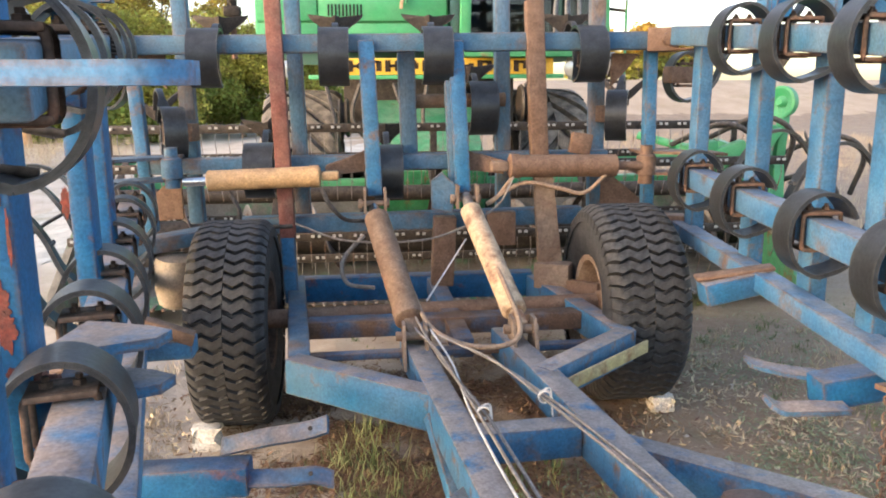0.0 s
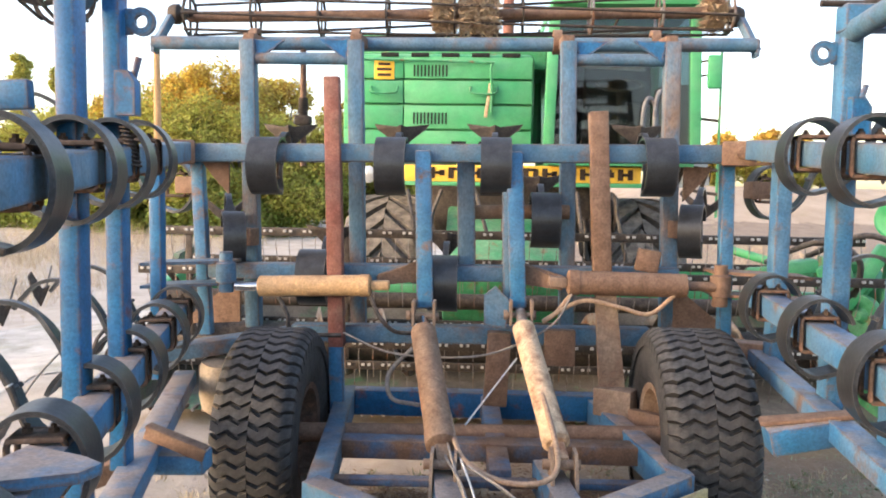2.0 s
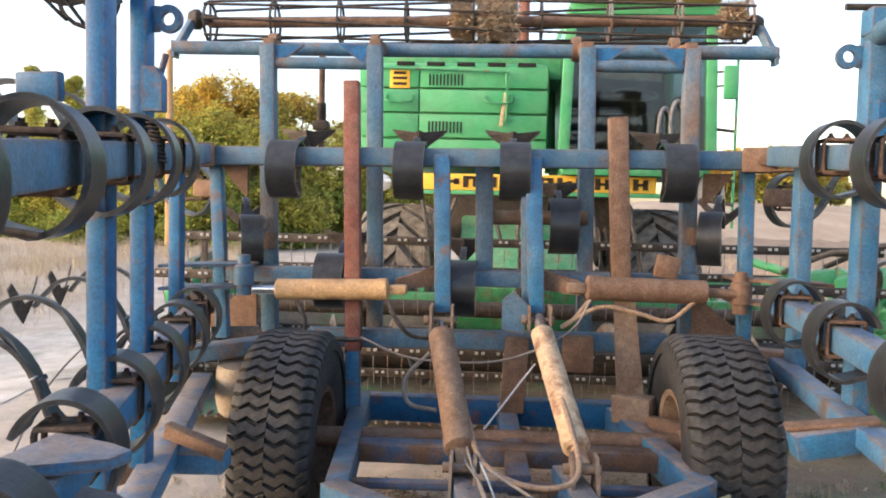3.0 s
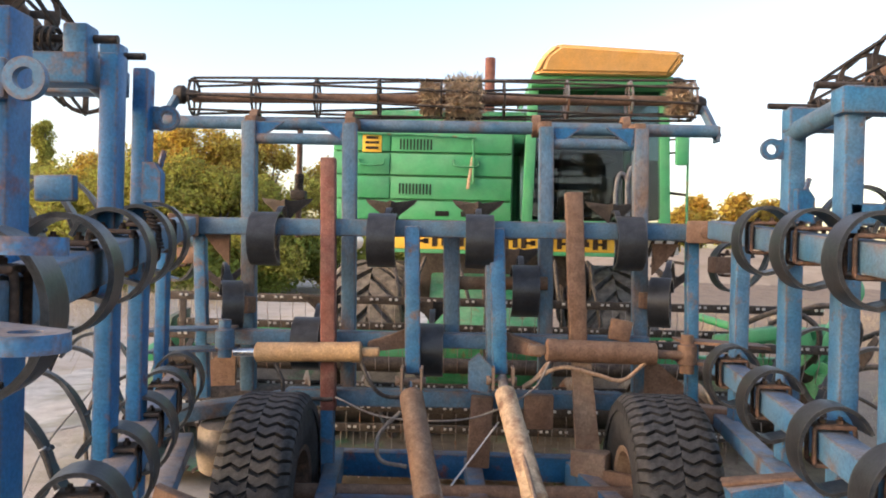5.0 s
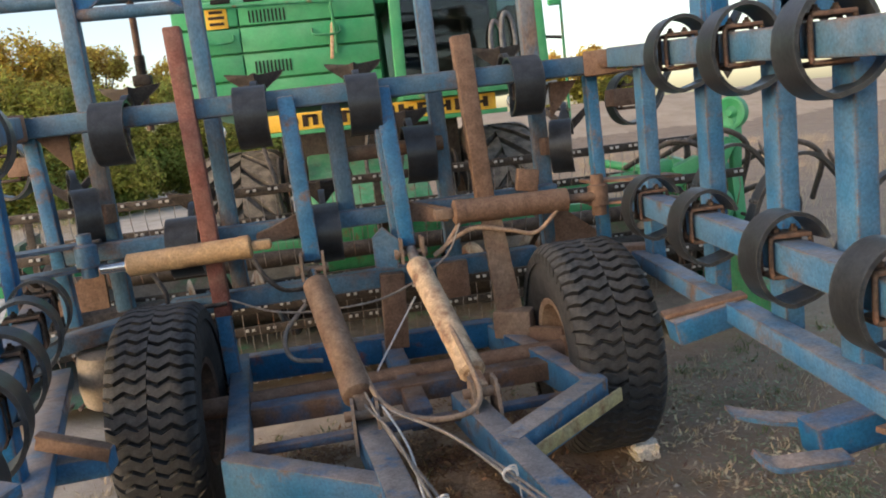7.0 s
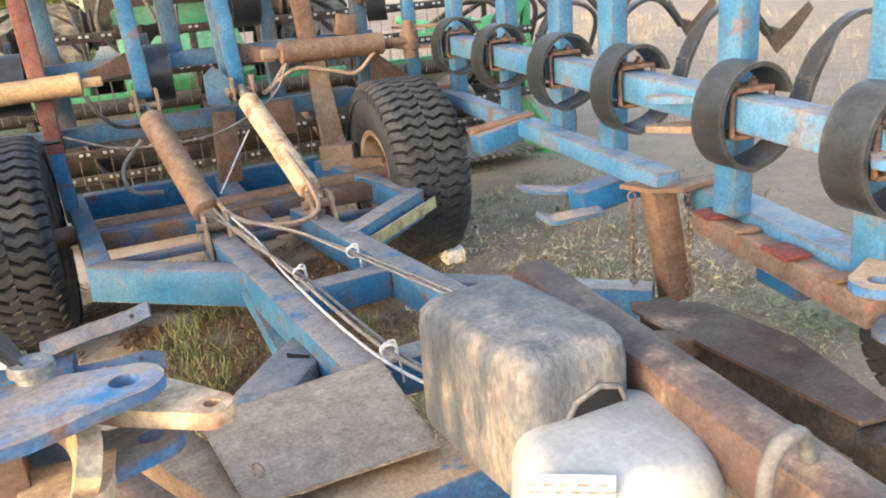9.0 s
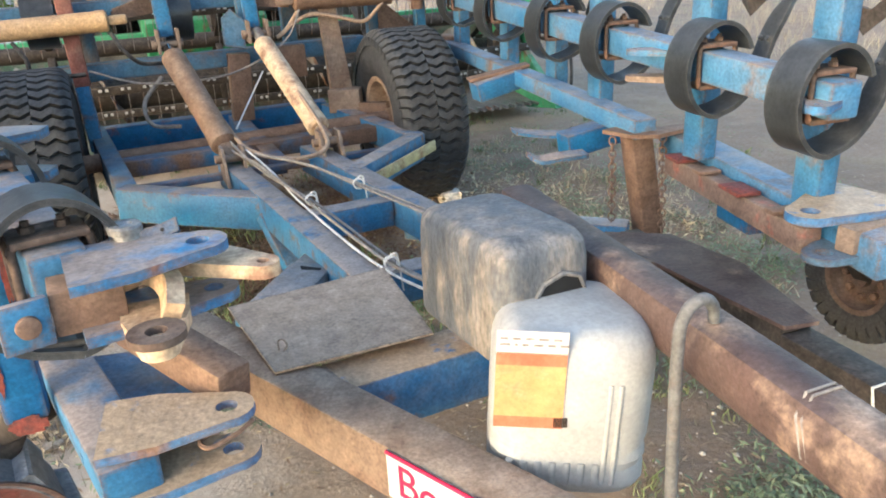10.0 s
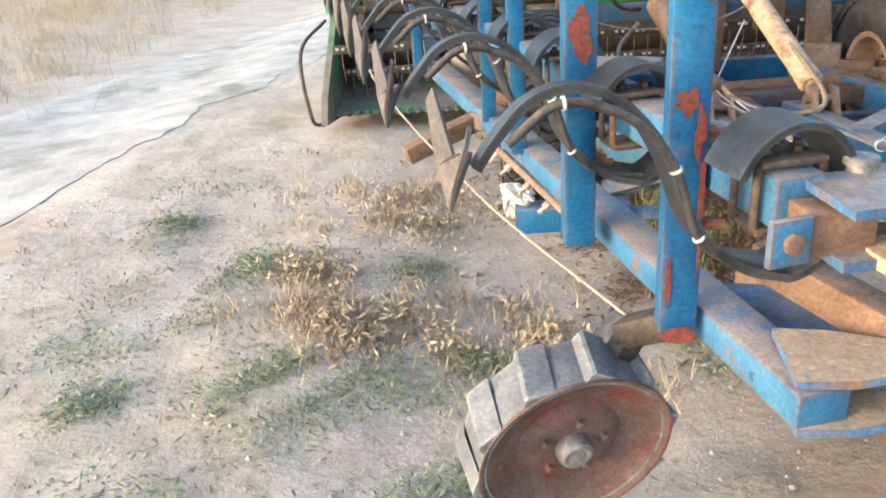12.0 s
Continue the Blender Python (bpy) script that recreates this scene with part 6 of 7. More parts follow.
for k, (x, z) in enumerate(((2.2, 1.3), (2.5, 1.35), (3.1, 1.2), (2.9, 0.9))):
    pipe("drive_hose", hd, curve([(x, 6.1, z), (x + 0.25, 5.75, z + 0.18), (x + 0.5, 5.7, z + 0.05), (x + 0.55, 5.9, z - 0.3)], 6), 0.022, HOSE, seg=8)

# ---- loose things near the hitch ----
cn = thing("canister", (0.17, 0.66, 0.6), "dusty white plastic canister with an orange label", "canister")
U, V = Vector((0.894, -0.447, 0)), Vector((0.447, 0.894, 0))


def rounded_box(bm, c, u, v, w, d, prof, rad, seg=5, bulge=0.0):
    """A box with rounded upright edges: prof gives (height, scale)."""
    rings = []
    for z, k in prof:
        ring = []
        for sx, sy, a0 in ((1, 1, 0), (-1, 1, 90), (-1, -1, 180), (1, -1, 270)):
            for i in range(seg + 1):
                a = radians(a0 + 90 * i / seg)
                px = sx * (w * k / 2 - rad) + math.cos(a) * rad
                py = sy * (d * k / 2 - rad) + math.sin(a) * rad
                ring.append(bm.verts.new(c + u * px + v * py + Vector((0, 0, z))))
        rings.append(ring)
    n = len(rings[0])
    for a, b in zip(rings, rings[1:]):
        for i in range(n):
            bm.faces.new((a[i], a[(i + 1) % n], b[(i + 1) % n], b[i]))
    bm.faces.new(rings[0][::-1])
    bm.faces.new(rings[-1])


CC = Vector((0.0, 0.65, 0.518)) + U * 0.174 + V * 0.15
bm = bmesh.new()
prof = [(0, 0.86), (0.012, 0.95), (0.03, 1.0)] + [(0.05 + 0.02 * i, 1.0 - (0.025 if i % 2 else 0.0)) for i in range(4)] + [(0.14, 1.0), (0.3, 1.0), (0.322, 0.99), (0.348, 0.955), (0.368, 0.89), (0.38, 0.8), (0.384, 0.7)]
rounded_box(bm, CC, U, V, 0.34, 0.315, prof, 0.085, 4)
part("body", bm, PLASTIC, cn, smooth=24)
LC = CC - V * 0.159 - U * 0.027 + Vector((0, 0, 0.078))
for z, h, w, m, dx, nm in ((0.292, 0.05, 0.14, LAB_W, -0.045, "label_head"), (0.255, 0.03, 0.14, LAB_R, -0.045, "label_band"), (0.182, 0.118, 0.14, LAB_O, -0.045, "label"), (0.11, 0.026, 0.14, LAB_R, -0.045, "label_foot")):
    bar(nm, cn, LC + U * (dx - w / 2 - 0.02) + Vector((0, 0, z)), LC + U * (dx + w / 2 - 0.02) + Vector((0, 0, z)), 0.003, h, m, bev=0)
for k in range(9):
    x = -0.012 + k * 0.0032
    bar("barcode_bar", cn, LC - V * 0.002 + U * x + Vector((0, 0, 0.101)), LC - V * 0.002 + U * x + Vector((0, 0, 0.123)), 0.0016, 0.002, INK, up=(0, 1, 0), bev=0)
rng = random.Random(5)
for k in range(2):
    x = -0.128
    while x < -0.01:
        w = rng.uniform(0.006, 0.02)
        z = 0.3 - k * 0.013
        bar("label_writing", cn, LC - V * 0.002 + U * x + Vector((0, 0, z)), LC - V * 0.002 + U * (x + w) + Vector((0, 0, z)), 0.002, 0.004, LINE, bev=0)
        x += w + 0.009
# moulded ribs of the canister wall
for k in range(7):
    x = -0.125 + k * 0.03
    bm = bmesh.new()
    p = CC - V * 0.1545 + U * x
    add_tube(bm, [p + Vector((0, 0, 0.035)), p + Vector((0, 0, 0.09))], 0.008, 8)
    part("rib", bm, PLASTIC, cn, smooth=60)
for x in (0.07, 0.09):
    bm = bmesh.new()
    p = CC - V * 0.1545 + U * x
    add_tube(bm, [p + Vector((0, 0, 0.04)), p + Vector((0, 0, 0.28))], 0.006, 8)
    part("rib", bm, PLASTIC, cn, smooth=60)
cn.rotation_euler = Matrix.Rotation(radians(3.5), 4, V).to_euler()

# battered dark container; a black plate paints the shade of its cut opening
bx = thing("plastic_container", (0.2, 0.95, 0.64), "upturned dark plastic container with dried mud and a cut opening", "container")
bu, bv = Vector((0.995, 0.1, 0)).normalized(), Vector((-0.1, 0.995, 0)).normalized()
bm = bmesh.new()
BC = Vector((0.195, 0.955, 0.745))
rounded_box(bm, BC, bu, bv, 0.25, 0.41, [(0, 0.97), (0.015, 1.0), (0.12, 1.0), (0.22, 0.99), (0.255, 0.96), (0.272, 0.88), (0.28, 0.74)], 0.05)
part("shell", bm, BOXM, bx)
bm = bmesh.new()
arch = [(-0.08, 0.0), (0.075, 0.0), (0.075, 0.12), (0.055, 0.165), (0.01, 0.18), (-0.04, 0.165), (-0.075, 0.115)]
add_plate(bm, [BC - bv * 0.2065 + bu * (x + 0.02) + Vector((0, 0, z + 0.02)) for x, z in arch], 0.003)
part("opening", bm, SHADE_BLACK, bx, "black plate painting the shade of a cut opening")
bm = bmesh.new()
add_tube(bm, [BC - bv * 0.208 + bu * (x + 0.02) + Vector((0, 0, z + 0.02)) for x, z in arch[2:] + arch[:1]], 0.006, 6)
part("opening_rim", bm, BOXM, bx)

# ---- drawbar at the front ----
db = thing("drawbar", (0.3, 0.8, 0.05), "heavy brown drawbar with dusty cross beams", "drawbar")
bar("main_tube", db, (0.461, 1.38, 0.89), (0.239, -1.3, 0.88), 0.11, 0.12, MAROON, "long maroon-brown square tube", bev=0.03)
bar("left_beam", db, (-0.5, 1.62, 0.56), (0.32, -0.15, 0.54), 0.13, 0.14, BEAMT)
bar("cross_beam", db, (-0.24, 1.13, 0.525), (0.6, 1.2, 0.525), 0.15, 0.16, LUGT)
bar("link_beam", db, (-0.5, 1.55, 0.5), (0.1, 1.75, 0.5), 0.1, 0.1, RUST)
bm = bmesh.new()
add_plate(bm, [(-0.345, 1.22, 0.612), (-0.2, 1.18, 0.612), (-0.15, 0.96, 0.612), (-0.2, 0.9, 0.612), (-0.26, 0.98, 0.612)], 0.012)
part("gusset_plate", bm, DUSTY, db)
bar("rest_block", db, (0.24, 1.13, 0.6), (0.24, 1.13, 0.745), 0.1, 0.1, RUST)
bar("rear_bracket", db, (0.44, 1.36, 0.6), (0.46, 1.36, 0.86), 0.16, 0.14, RUST)
bar("side_beam", db, (1.07, 1.66, 0.545), (1.04, 0.82, 0.545), 0.11, 0.1, DARK, "black side beam under a bent brown plate")
bar("side_beam", db, (1.035, 0.82, 0.53), (0.985, -0.6, 0.53), 0.105, 0.1, DARK, "black wrapped side beam")
bm = bmesh.new()
add_plate(bm, [(0.98, 1.66, 0.606), (1.17, 1.52, 0.606), (1.2, 1.2, 0.606), (1.09, 0.79, 0.606), (0.985, 0.81, 0.606), (0.965, 1.26, 0.606), (0.945, 1.6, 0.606)], 0.012)
part("side_beam_cap", bm, MAROON, db)
bm = bmesh.new()
cs = [Vector((1.018 + a * 0.056, 0.5 + b * 0.012, 0.53 + b * 0.054)) for a, b in ((-1, -1), (1, -1), (1, 1), (-1, 1), (-1, -1))]
add_tube(bm, cs, 0.004, 6)
part("cable_tie", bm, CHALK, db, "white cable tie")
bar("side_support", db, (0.5, 1.25, 0.72), (1.0, 1.4, 0.56), 0.1, 0.06, RUST)
bm = bmesh.new()
for dy in (0.0, 0.012):
    cs = [Vector((0.362 + a * 0.06, 0.14 + dy + 0.02 * b, 0.885 + b * 0.064)) for a, b in ((-0.95, -0.5), (-0.5, -0.97), (0.5, -0.97), (0.95, -0.5), (0.95, 0.5), (0.5, 0.97), (-0.5, 0.97), (-0.95, 0.5), (-0.95, -0.5))]
    add_tube(bm, cs, 0.0028, 5)
part("wire_wrap", bm, LINE, db)
# lettered board on the beam
sx, sy = Vector((0.82, -1.77, 0)).normalized(), 0
sn = Vector((-0.907, -0.42, 0)).normalized()
SO = Vector((-0.5, 1.62, 0.56)) + sx * 0.912 + sn * 0.069
bm = bmesh.new()
add_box(bm, SO + Vector((0, 0, 0.0)), SO + sx * 0.42, 0.006, 0.12, bev=0.002)
part("sign_board", bm, LAB_W, db, "white board with crimson lettering")
bar("board_edge", db, SO + Vector((0, 0, 0.056)) + sn * 0.002, SO + sx * 0.42 + Vector((0, 0, 0.056)) + sn * 0.002, 0.006, 0.008, SIGN_R, bev=0)
fc = bpy.data.curves.new("lettering", "FONT")
fc.body, fc.size, fc.extrude, fc.align_x, fc.align_y = "Bost", 0.115, 0.0008, "LEFT", "CENTER"
fo = bpy.data.objects.new("lettering", fc)
scene.collection.objects.link(fo)
bpy.context.view_layer.update()
lm = bpy.data.meshes.new_from_object(fo.evaluated_get(bpy.context.evaluated_depsgraph_get()))
bpy.data.objects.remove(fo)
lm.materials.clear()
lm.materials.append(SIGN_R)
face = Matrix((sx, Vector((0, 0, 1)), sn)).transposed().to_4x4()
lm.transform(Matrix.Translation(SO + sx * 0.03 + sn * 0.0045 - db.location + Vector((0, 0, -0.004))) @ face)
lo = new("lettering", lm)
lo.parent = db
tagged(lo, "crimson painted letters")

bm = bmesh.new()
add_plate(bm, [(-0.385, 1.56, 0.662), (0.115, 1.615, 0.662), (0.1, 1.17, 0.64), (-0.332, 1.17, 0.636)], 0.006)
add_tube(bm, curve([(-0.3, 1.26, 0.645), (-0.3, 1.262, 0.672), (-0.288, 1.25, 0.68), (-0.28, 1.25, 0.66), (-0.29, 1.255, 0.645)], 4), 0.0025, 5)
lone("steel_sheet", bm, SHEET, "loose dusty steel sheet lying on the drawbar", "metal sheet")

pk = bmesh.new()
add_tube(pk, curve([(0.3, 0.385, 0.05), (0.285, 0.4, 0.5), (0.275, 0.405, 0.9), (0.29, 0.41, 0.985), (0.33, 0.415, 1.005), (0.36, 0.42, 0.985), (0.368, 0.42, 0.95)], 7), 0.012, 12)
lone("bent_pipe", pk, PIPEG, "grey bent pipe hook standing beside the drawbar", "pipe", smooth=60)


def rock(x, y, r, seed, label, m=None):
    rng = random.Random(seed)
    bm = bmesh.new()
    bmesh.ops.create_cube(bm, size=1)
    bmesh.ops.subdivide_edges(bm, edges=bm.edges[:], cuts=4, use_grid_fill=True)
    for v in bm.verts:
        v.co *= 1 - 0.13 * (v.co.length - 0.5)
        v.co += Vector((noise.noise(v.co * 2.3 + Vector((seed, 0, 0))), noise.noise(v.co * 2.3 + Vector((0, seed, 0))), noise.noise(v.co * 2.3 + Vector((0, 0, seed))))) * 0.07
        v.co = Vector((v.co.x * r[0], v.co.y * r[1], v.co.z * r[2]))
        v.co.rotate(Euler((0, 0, rng.uniform(-0.4, 0.4))))
        v.co += Vector((x, y, ground_h(x, y) + r[2] * 0.46))
    return lone("stone_block", bm, m or STONE, label, "stone", "stones on the ground")


rock(1.245, 3.72, (0.12, 0.1, 0.09), 3, "pale stone block chocking the tyre", CHALK)
rock(-1.09, 3.63, (0.13, 0.11, 0.12), 5, "pale stone block chocking the tyre", CHALK)


# ---- hoses and cords ----
def hose(name, pts, r, m, label, cat="hose", n=8):
    bm = bmesh.new()
    add_tube(bm, curve(pts, n), r, 8)
    return lone(name, bm, m, label, cat, smooth=60)


hose("hydraulic_hose", [(-0.2, 4.15, 1.1), (-0.12, 3.9, 0.92), (-0.1, 3.5, 0.7), (0.0, 3.1, 0.66), (0.08, 2.5, 0.64), (0.17, 1.7, 0.63), (0.3, 1.2, 0.66)], 0.0065, LINE, "grey hydraulic hose lashed along the drawbar")
hose("hydraulic_hose", [(-0.1, 3.6, 0.74), (0.0, 3.1, 0.64), (0.11, 2.5, 0.63), (0.2, 1.7, 0.62), (0.3, 1.25, 0.64)], 0.006, LINE, "grey hydraulic hose lashed along the drawbar")
hose("hydraulic_hose", [(0.0, 3.35, 0.66), (0.2, 3.0, 0.66), (0.34, 2.63, 0.63), (0.48, 2.1, 0.62), (0.56, 1.6, 0.63)], 0.006, LINE, "grey hydraulic hose lashed along the drawbar")
hose("hydraulic_hose", [(0.02, 3.3, 0.67), (0.22, 2.98, 0.65), (0.37, 2.6, 0.63), (0.51, 2.1, 0.62), (0.58, 1.62, 0.63)], 0.006, LINE, "grey hydraulic hose lashed along the drawbar")
hose("cord", [(-0.15, 4.0, 0.98), (-0.06, 3.55, 0.74), (0.05, 3.05, 0.63), (0.06, 2.5, 0.63), (0.14, 1.7, 0.62), (0.27, 1.2, 0.65)], 0.005, CORD, "thin white cord lashed along the drawbar", "cord")
hose("hydraulic_hose", [(-0.08, 3.65, 0.8), (0.0, 3.35, 0.68), (0.2, 3.2, 0.64), (0.38, 3.25, 0.68), (0.36, 3.6, 0.85), (0.3, 4.0, 1.0)], 0.012, TANLINE, "tan dusty hose looped between the rams")
hose("hydraulic_hose", [(0.55, 4.3, 1.27), (0.45, 4.28, 1.15), (0.4, 4.28, 1.12), (0.6, 4.28, 1.23), (0.8, 4.27, 1.2), (0.95, 4.27, 1.17), (1.08, 4.28, 1.27)], 0.012, TANLINE, "tan dusty hose looped under the cylinder")
hose("hydraulic_hose", [(-1.03, 4.3, 1.21), (-0.98, 4.28, 1.12), (-0.96, 4.3, 1.02), (-0.8, 4.35, 1.0), (-0.7, 4.36, 1.0)], 0.012, HOSE, "black rubber hose below the yellow cylinder")
hose("hydraulic_hose", [(-0.53, 4.3, 1.22), (-0.48, 4.28, 1.12), (-0.4, 4.3, 1.04), (-0.28, 4.36, 1.02)], 0.012, HOSE, "black rubber hose below the yellow cylinder")
hose("cord", [(-0.68, 4.32, 1.02), (-0.4, 4.25, 0.93), (0.0, 4.2, 0.93), (0.25, 4.2, 1.0), (0.45, 4.22, 1.12), (0.54, 4.25, 1.27)], 0.006, LINE, "thin grey cord slung between the cylinders", "cord")
hose("cord", [(0.0, 3.7, 0.72), (0.25, 4.1, 0.95)], 0.005, CORD, "thin pale cord tied to the ram", "cord")
hose("hydraulic_hose", [(-0.3, 4.3, 0.95), (-0.42, 4.25, 0.82), (-0.4, 4.2, 0.7), (-0.25, 4.15, 0.68)], 0.012, LINE, "grey hose coiled behind the ram")
for p in ((0.1, 2.5, 0.64), (0.345, 2.62, 0.64), (0.165, 1.69, 0.64)):
    bm = bmesh.new()
    add_ring(bm, p, (0.12, 1, 0), 0.02, 0.026, 0.016, 12)
    add_tube(bm, curve([(p[0], p[1], p[2] + 0.03), (p[0] + 0.012, p[1] - 0.01, p[2] + 0.035), (p[0] + 0.024, p[1], p[2] + 0.015), (p[0] + 0.03, p[1] - 0.02, p[2] - 0.1)]), 0.0035, 6)
    lone("twine_tie", bm, CORD, "white twine tie round the hoses", "twine", "hose ties", smooth=60)
hose("rope", [(-0.9, 1.28, 0.62), (-1.3, 2.0, 0.75), (-1.75, 3.1, 0.95), (-1.9, 3.9, 1.1)], 0.005, ROPE, "pale tan rope stretched along the wing", "rope")
# black hoses strapped along the tine shanks of the near wing
for y, z in ((0.915, lzm(0.915)), (1.47, lzm(1.47)), (1.97, lzm(1.97)), (2.42, lzm(2.42)), (1.25, lzu(1.25)), (1.75, lzu(1.75))):
    M = Matrix.Translation(Vector(LP(y, z, 0.12))) @ pose(0, 0, 0, 0, 0, 180 + math.degrees(math.atan(0.225)))
    pts = [M @ Vector(p) for p in ((-0.02, 0.03, -0.152), (0.08, 0.03, -0.13), (0.172, 0.035, -0.06), (0.222, 0.03, 0.075), (0.302, 0.03, 0.172), (0.43, 0.03, 0.217), (0.525, 0.02, 0.155))]
    hose("rubber_hose", pts, 0.009, HOSE, "black rubber hose strapped along a tine")
    for k in (2, 3, 5):
        bm = bmesh.new()
        d = (pts[min(6, k + 1)] - pts[k - 1]).normalized()
        add_ring(bm, pts[k], d, 0.009, 0.0125, 0.005, 10)
        lone("hose_clip", bm, CORD, "small white plastic clip on a hose", "clip", "hose clips", smooth=60)


# crumpled rag caught on the lower pipe
bm = bmesh.new()
bmesh.ops.create_icosphere(bm, subdivisions=4, radius=1.0)
for v in bm.verts:
    f = 1 + 0.5 * noise.noise(v.co * 1.7) + 0.3 * noise.noise(v.co * 4.1 + Vector((3, 1, 0)))
    v.co = Vector((-1.13, 2.44, 0.585)) + Vector((v.co.x * 0.062, v.co.y * 0.04, v.co.z * 0.036 - 0.02 * v.co.x)) * f
lone("rag", bm, CORD, "crumpled off-white rag caught on the lower pipe", "rag", smooth=30)

# dust-covered outrigger tube with an open end beside the long beam
bm = bmesh.new()
add_box(bm, (-0.01, 2.08, 0.49), (-0.2, 1.8, 0.51), 0.17, 0.09, bev=0.012)
part("outrigger_tube", bm, TUBEM, cult, "grey-blue dusty square tube")
# black plate on the closed tube: the slot's shade put into colour
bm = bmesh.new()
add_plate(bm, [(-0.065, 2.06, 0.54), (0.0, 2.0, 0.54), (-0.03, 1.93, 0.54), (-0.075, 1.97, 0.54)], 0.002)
part("tube_slot", bm, SHADE_BLACK, cult, "black plate painting the shade of a slot")

# cream vessel by the wheel
bm = bmesh.new()
add_lathe(bm, (-1.335, 4.2, 0.6), (0.1, -0.1, 1), [(0, 0.06), (0.02, 0.085), (0.1, 0.105), (0.25, 0.108), (0.28, 0.1), (0.285, 0.03)], 24)
lone("tank", bm, TANKM, "cream plastic tank beside the wheel", "tank")

# utility pole
bm = bmesh.new()
ux, uy = -10.6, 25.5
add_tube(bm, [(ux, uy, -0.1), (ux, uy, 6.6)], 0.12, 12, radii=[0.15, 0.1])
lone("utility_pole", bm, WOOD, "plain wooden utility pole beyond the track", "utility pole", smooth=60)

# ---- trees and grass ----
TREES = ((-12.6, 32, 6.4, 2.1, "yellow"), (-10.4, 31, 7.0, 2.1, "yellow"), (-8.2, 33, 6.4, 1.8, "yellow"), (-14.8, 33, 5.6, 2.1, "yellow"), (-5.9, 34, 5.8, 1.5, "yellow"),
         (-17.2, 34, 5.2, 2.1, "green"), (-13.4, 29.5, 4.4, 2.2, "green"), (-11.2, 28.8, 4.9, 2.2, "green"), (-9.0, 29, 4.6, 2.1, "green"), (-7.0, 30, 4.3, 1.9, "green"), (-4.8, 31, 4.4, 1.8, "green"),
         (-15.9, 30, 4.0, 2.1, "green"), (-18.6, 31, 4.0, 2.1, "green"), (-24.5, 45, 9.4, 1.2, "poplar"), (-26.8, 45, 10.0, 1.3, "poplar"), (-21.4, 36, 5.0, 2.2, "green"), (-25.5, 38, 5.2, 2.2, "green"),
         (-2.4, 32, 4.0, 1.8, "green"), (-10.0, 27.6, 2.6, 1.7, "green"), (-12.4, 27.8, 2.6, 1.7, "green"), (-7.8, 28.2, 2.5, 1.6, "green"), (-14.8, 28.4, 2.6, 1.8, "green"), (-28.5, 40, 5.5, 2.3, "green"))
TREE_LABEL = {"yellow": "bushy tree with yellow autumn leaves", "green": "dense green roadside bush", "poplar": "tall slim poplar in leaf"}
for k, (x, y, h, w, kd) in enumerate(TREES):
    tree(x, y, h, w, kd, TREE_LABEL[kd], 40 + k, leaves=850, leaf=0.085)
for k, (x, y, h, w) in enumerate(((12.7, 45, 2.3, 1.0), (14.3, 46, 2.9, 1.4), (15.9, 45, 3.1, 1.4), (17.4, 46, 2.6, 1.2), (18.9, 47, 2.9, 1.3), (20.8, 49, 2.3, 1.1))):
    tree(x, y, h, w, "yellow", "yellow autumn shrub on the bank", 80 + k, "shrubs on the bank", leaves=120, leaf=0.16)

GRASS_Y = mat("dry_yellow_grass", (0.46, 0.38, 0.26), (0.36, 0.28, 0.19), 0.8, 0, 3, rand=0.3, rand_island=True, bump=0, grain=0)
GRASS_D = mat("short_green_grass", (0.1, 0.14, 0.05), (0.17, 0.19, 0.09), 0.8, 0, 3, rand=0.35, rand_island=True, bump=0, grain=0)
GRASS_G = mat("grey_green_weeds", (0.18, 0.21, 0.11), (0.26, 0.28, 0.18), 0.8, 0, 3, rand=0.35, rand_island=True, bump=0, grain=0)
rng = random.Random(11)
spots = [(-1.75 + rng.gauss(0, 0.2), 2.3 + rng.gauss(0, 0.2), rng.uniform(0.5, 1)) for _ in range(22)]
spots += [(-1.7 + rng.gauss(0, 0.25), 3.7 + rng.gauss(0, 0.4), rng.uniform(0.4, 0.9)) for _ in range(26)]
spots += [(-1.1 + rng.gauss(0, 0.2), 2.2 + rng.gauss(0, 0.2), rng.uniform(0.4, 0.9)) for _ in range(14)]
spots += [(rng.uniform(1.4, 3.2), rng.uniform(1.5, 5), rng.uniform(0.3, 0.8)) for _ in range(60)]
spots += [(rng.uniform(-3.8, -1.2), rng.uniform(0.5, 5), rng.uniform(0.2, 0.5)) for _ in range(50)]
for cx, cy, n in ((-2.1, 2.45, 9), (-1.85, 2.27, 7), (-1.1, 2.55, 7), (-2.02, 4.05, 6), (-1.66, 3.9, 6), (-2.0, 2.6, 5)):
    spots += [(cx + rng.gauss(0, 0.11), cy + rng.gauss(0, 0.13), rng.uniform(0.5, 1.0)) for _ in range(n)]
blades("dry_grass", spots, "dry yellow grass tufts on the soil", GRASS_Y, 1, n=52, h=0.085)
spots = [(rng.uniform(-0.4, 0.6), rng.uniform(1.9, 3.2), rng.uniform(0.5, 0.9)) for _ in range(30)]
spots += [(rng.uniform(-1.3, 3.2), rng.uniform(4.6, 6), rng.uniform(0.3, 0.8)) for _ in range(40)]
spots += [(rng.uniform(1.4, 3.5), rng.uniform(1.8, 5.2), rng.uniform(0.2, 0.6)) for _ in range(40)]
spots += [(rng.uniform(0.45, 1.5), rng.uniform(-0.3, 1.6), rng.uniform(0.3, 0.9)) for _ in range(46)]
blades("green_grass", spots, "short green grass between the beams", GRASS_D, 2, n=60, h=0.07)
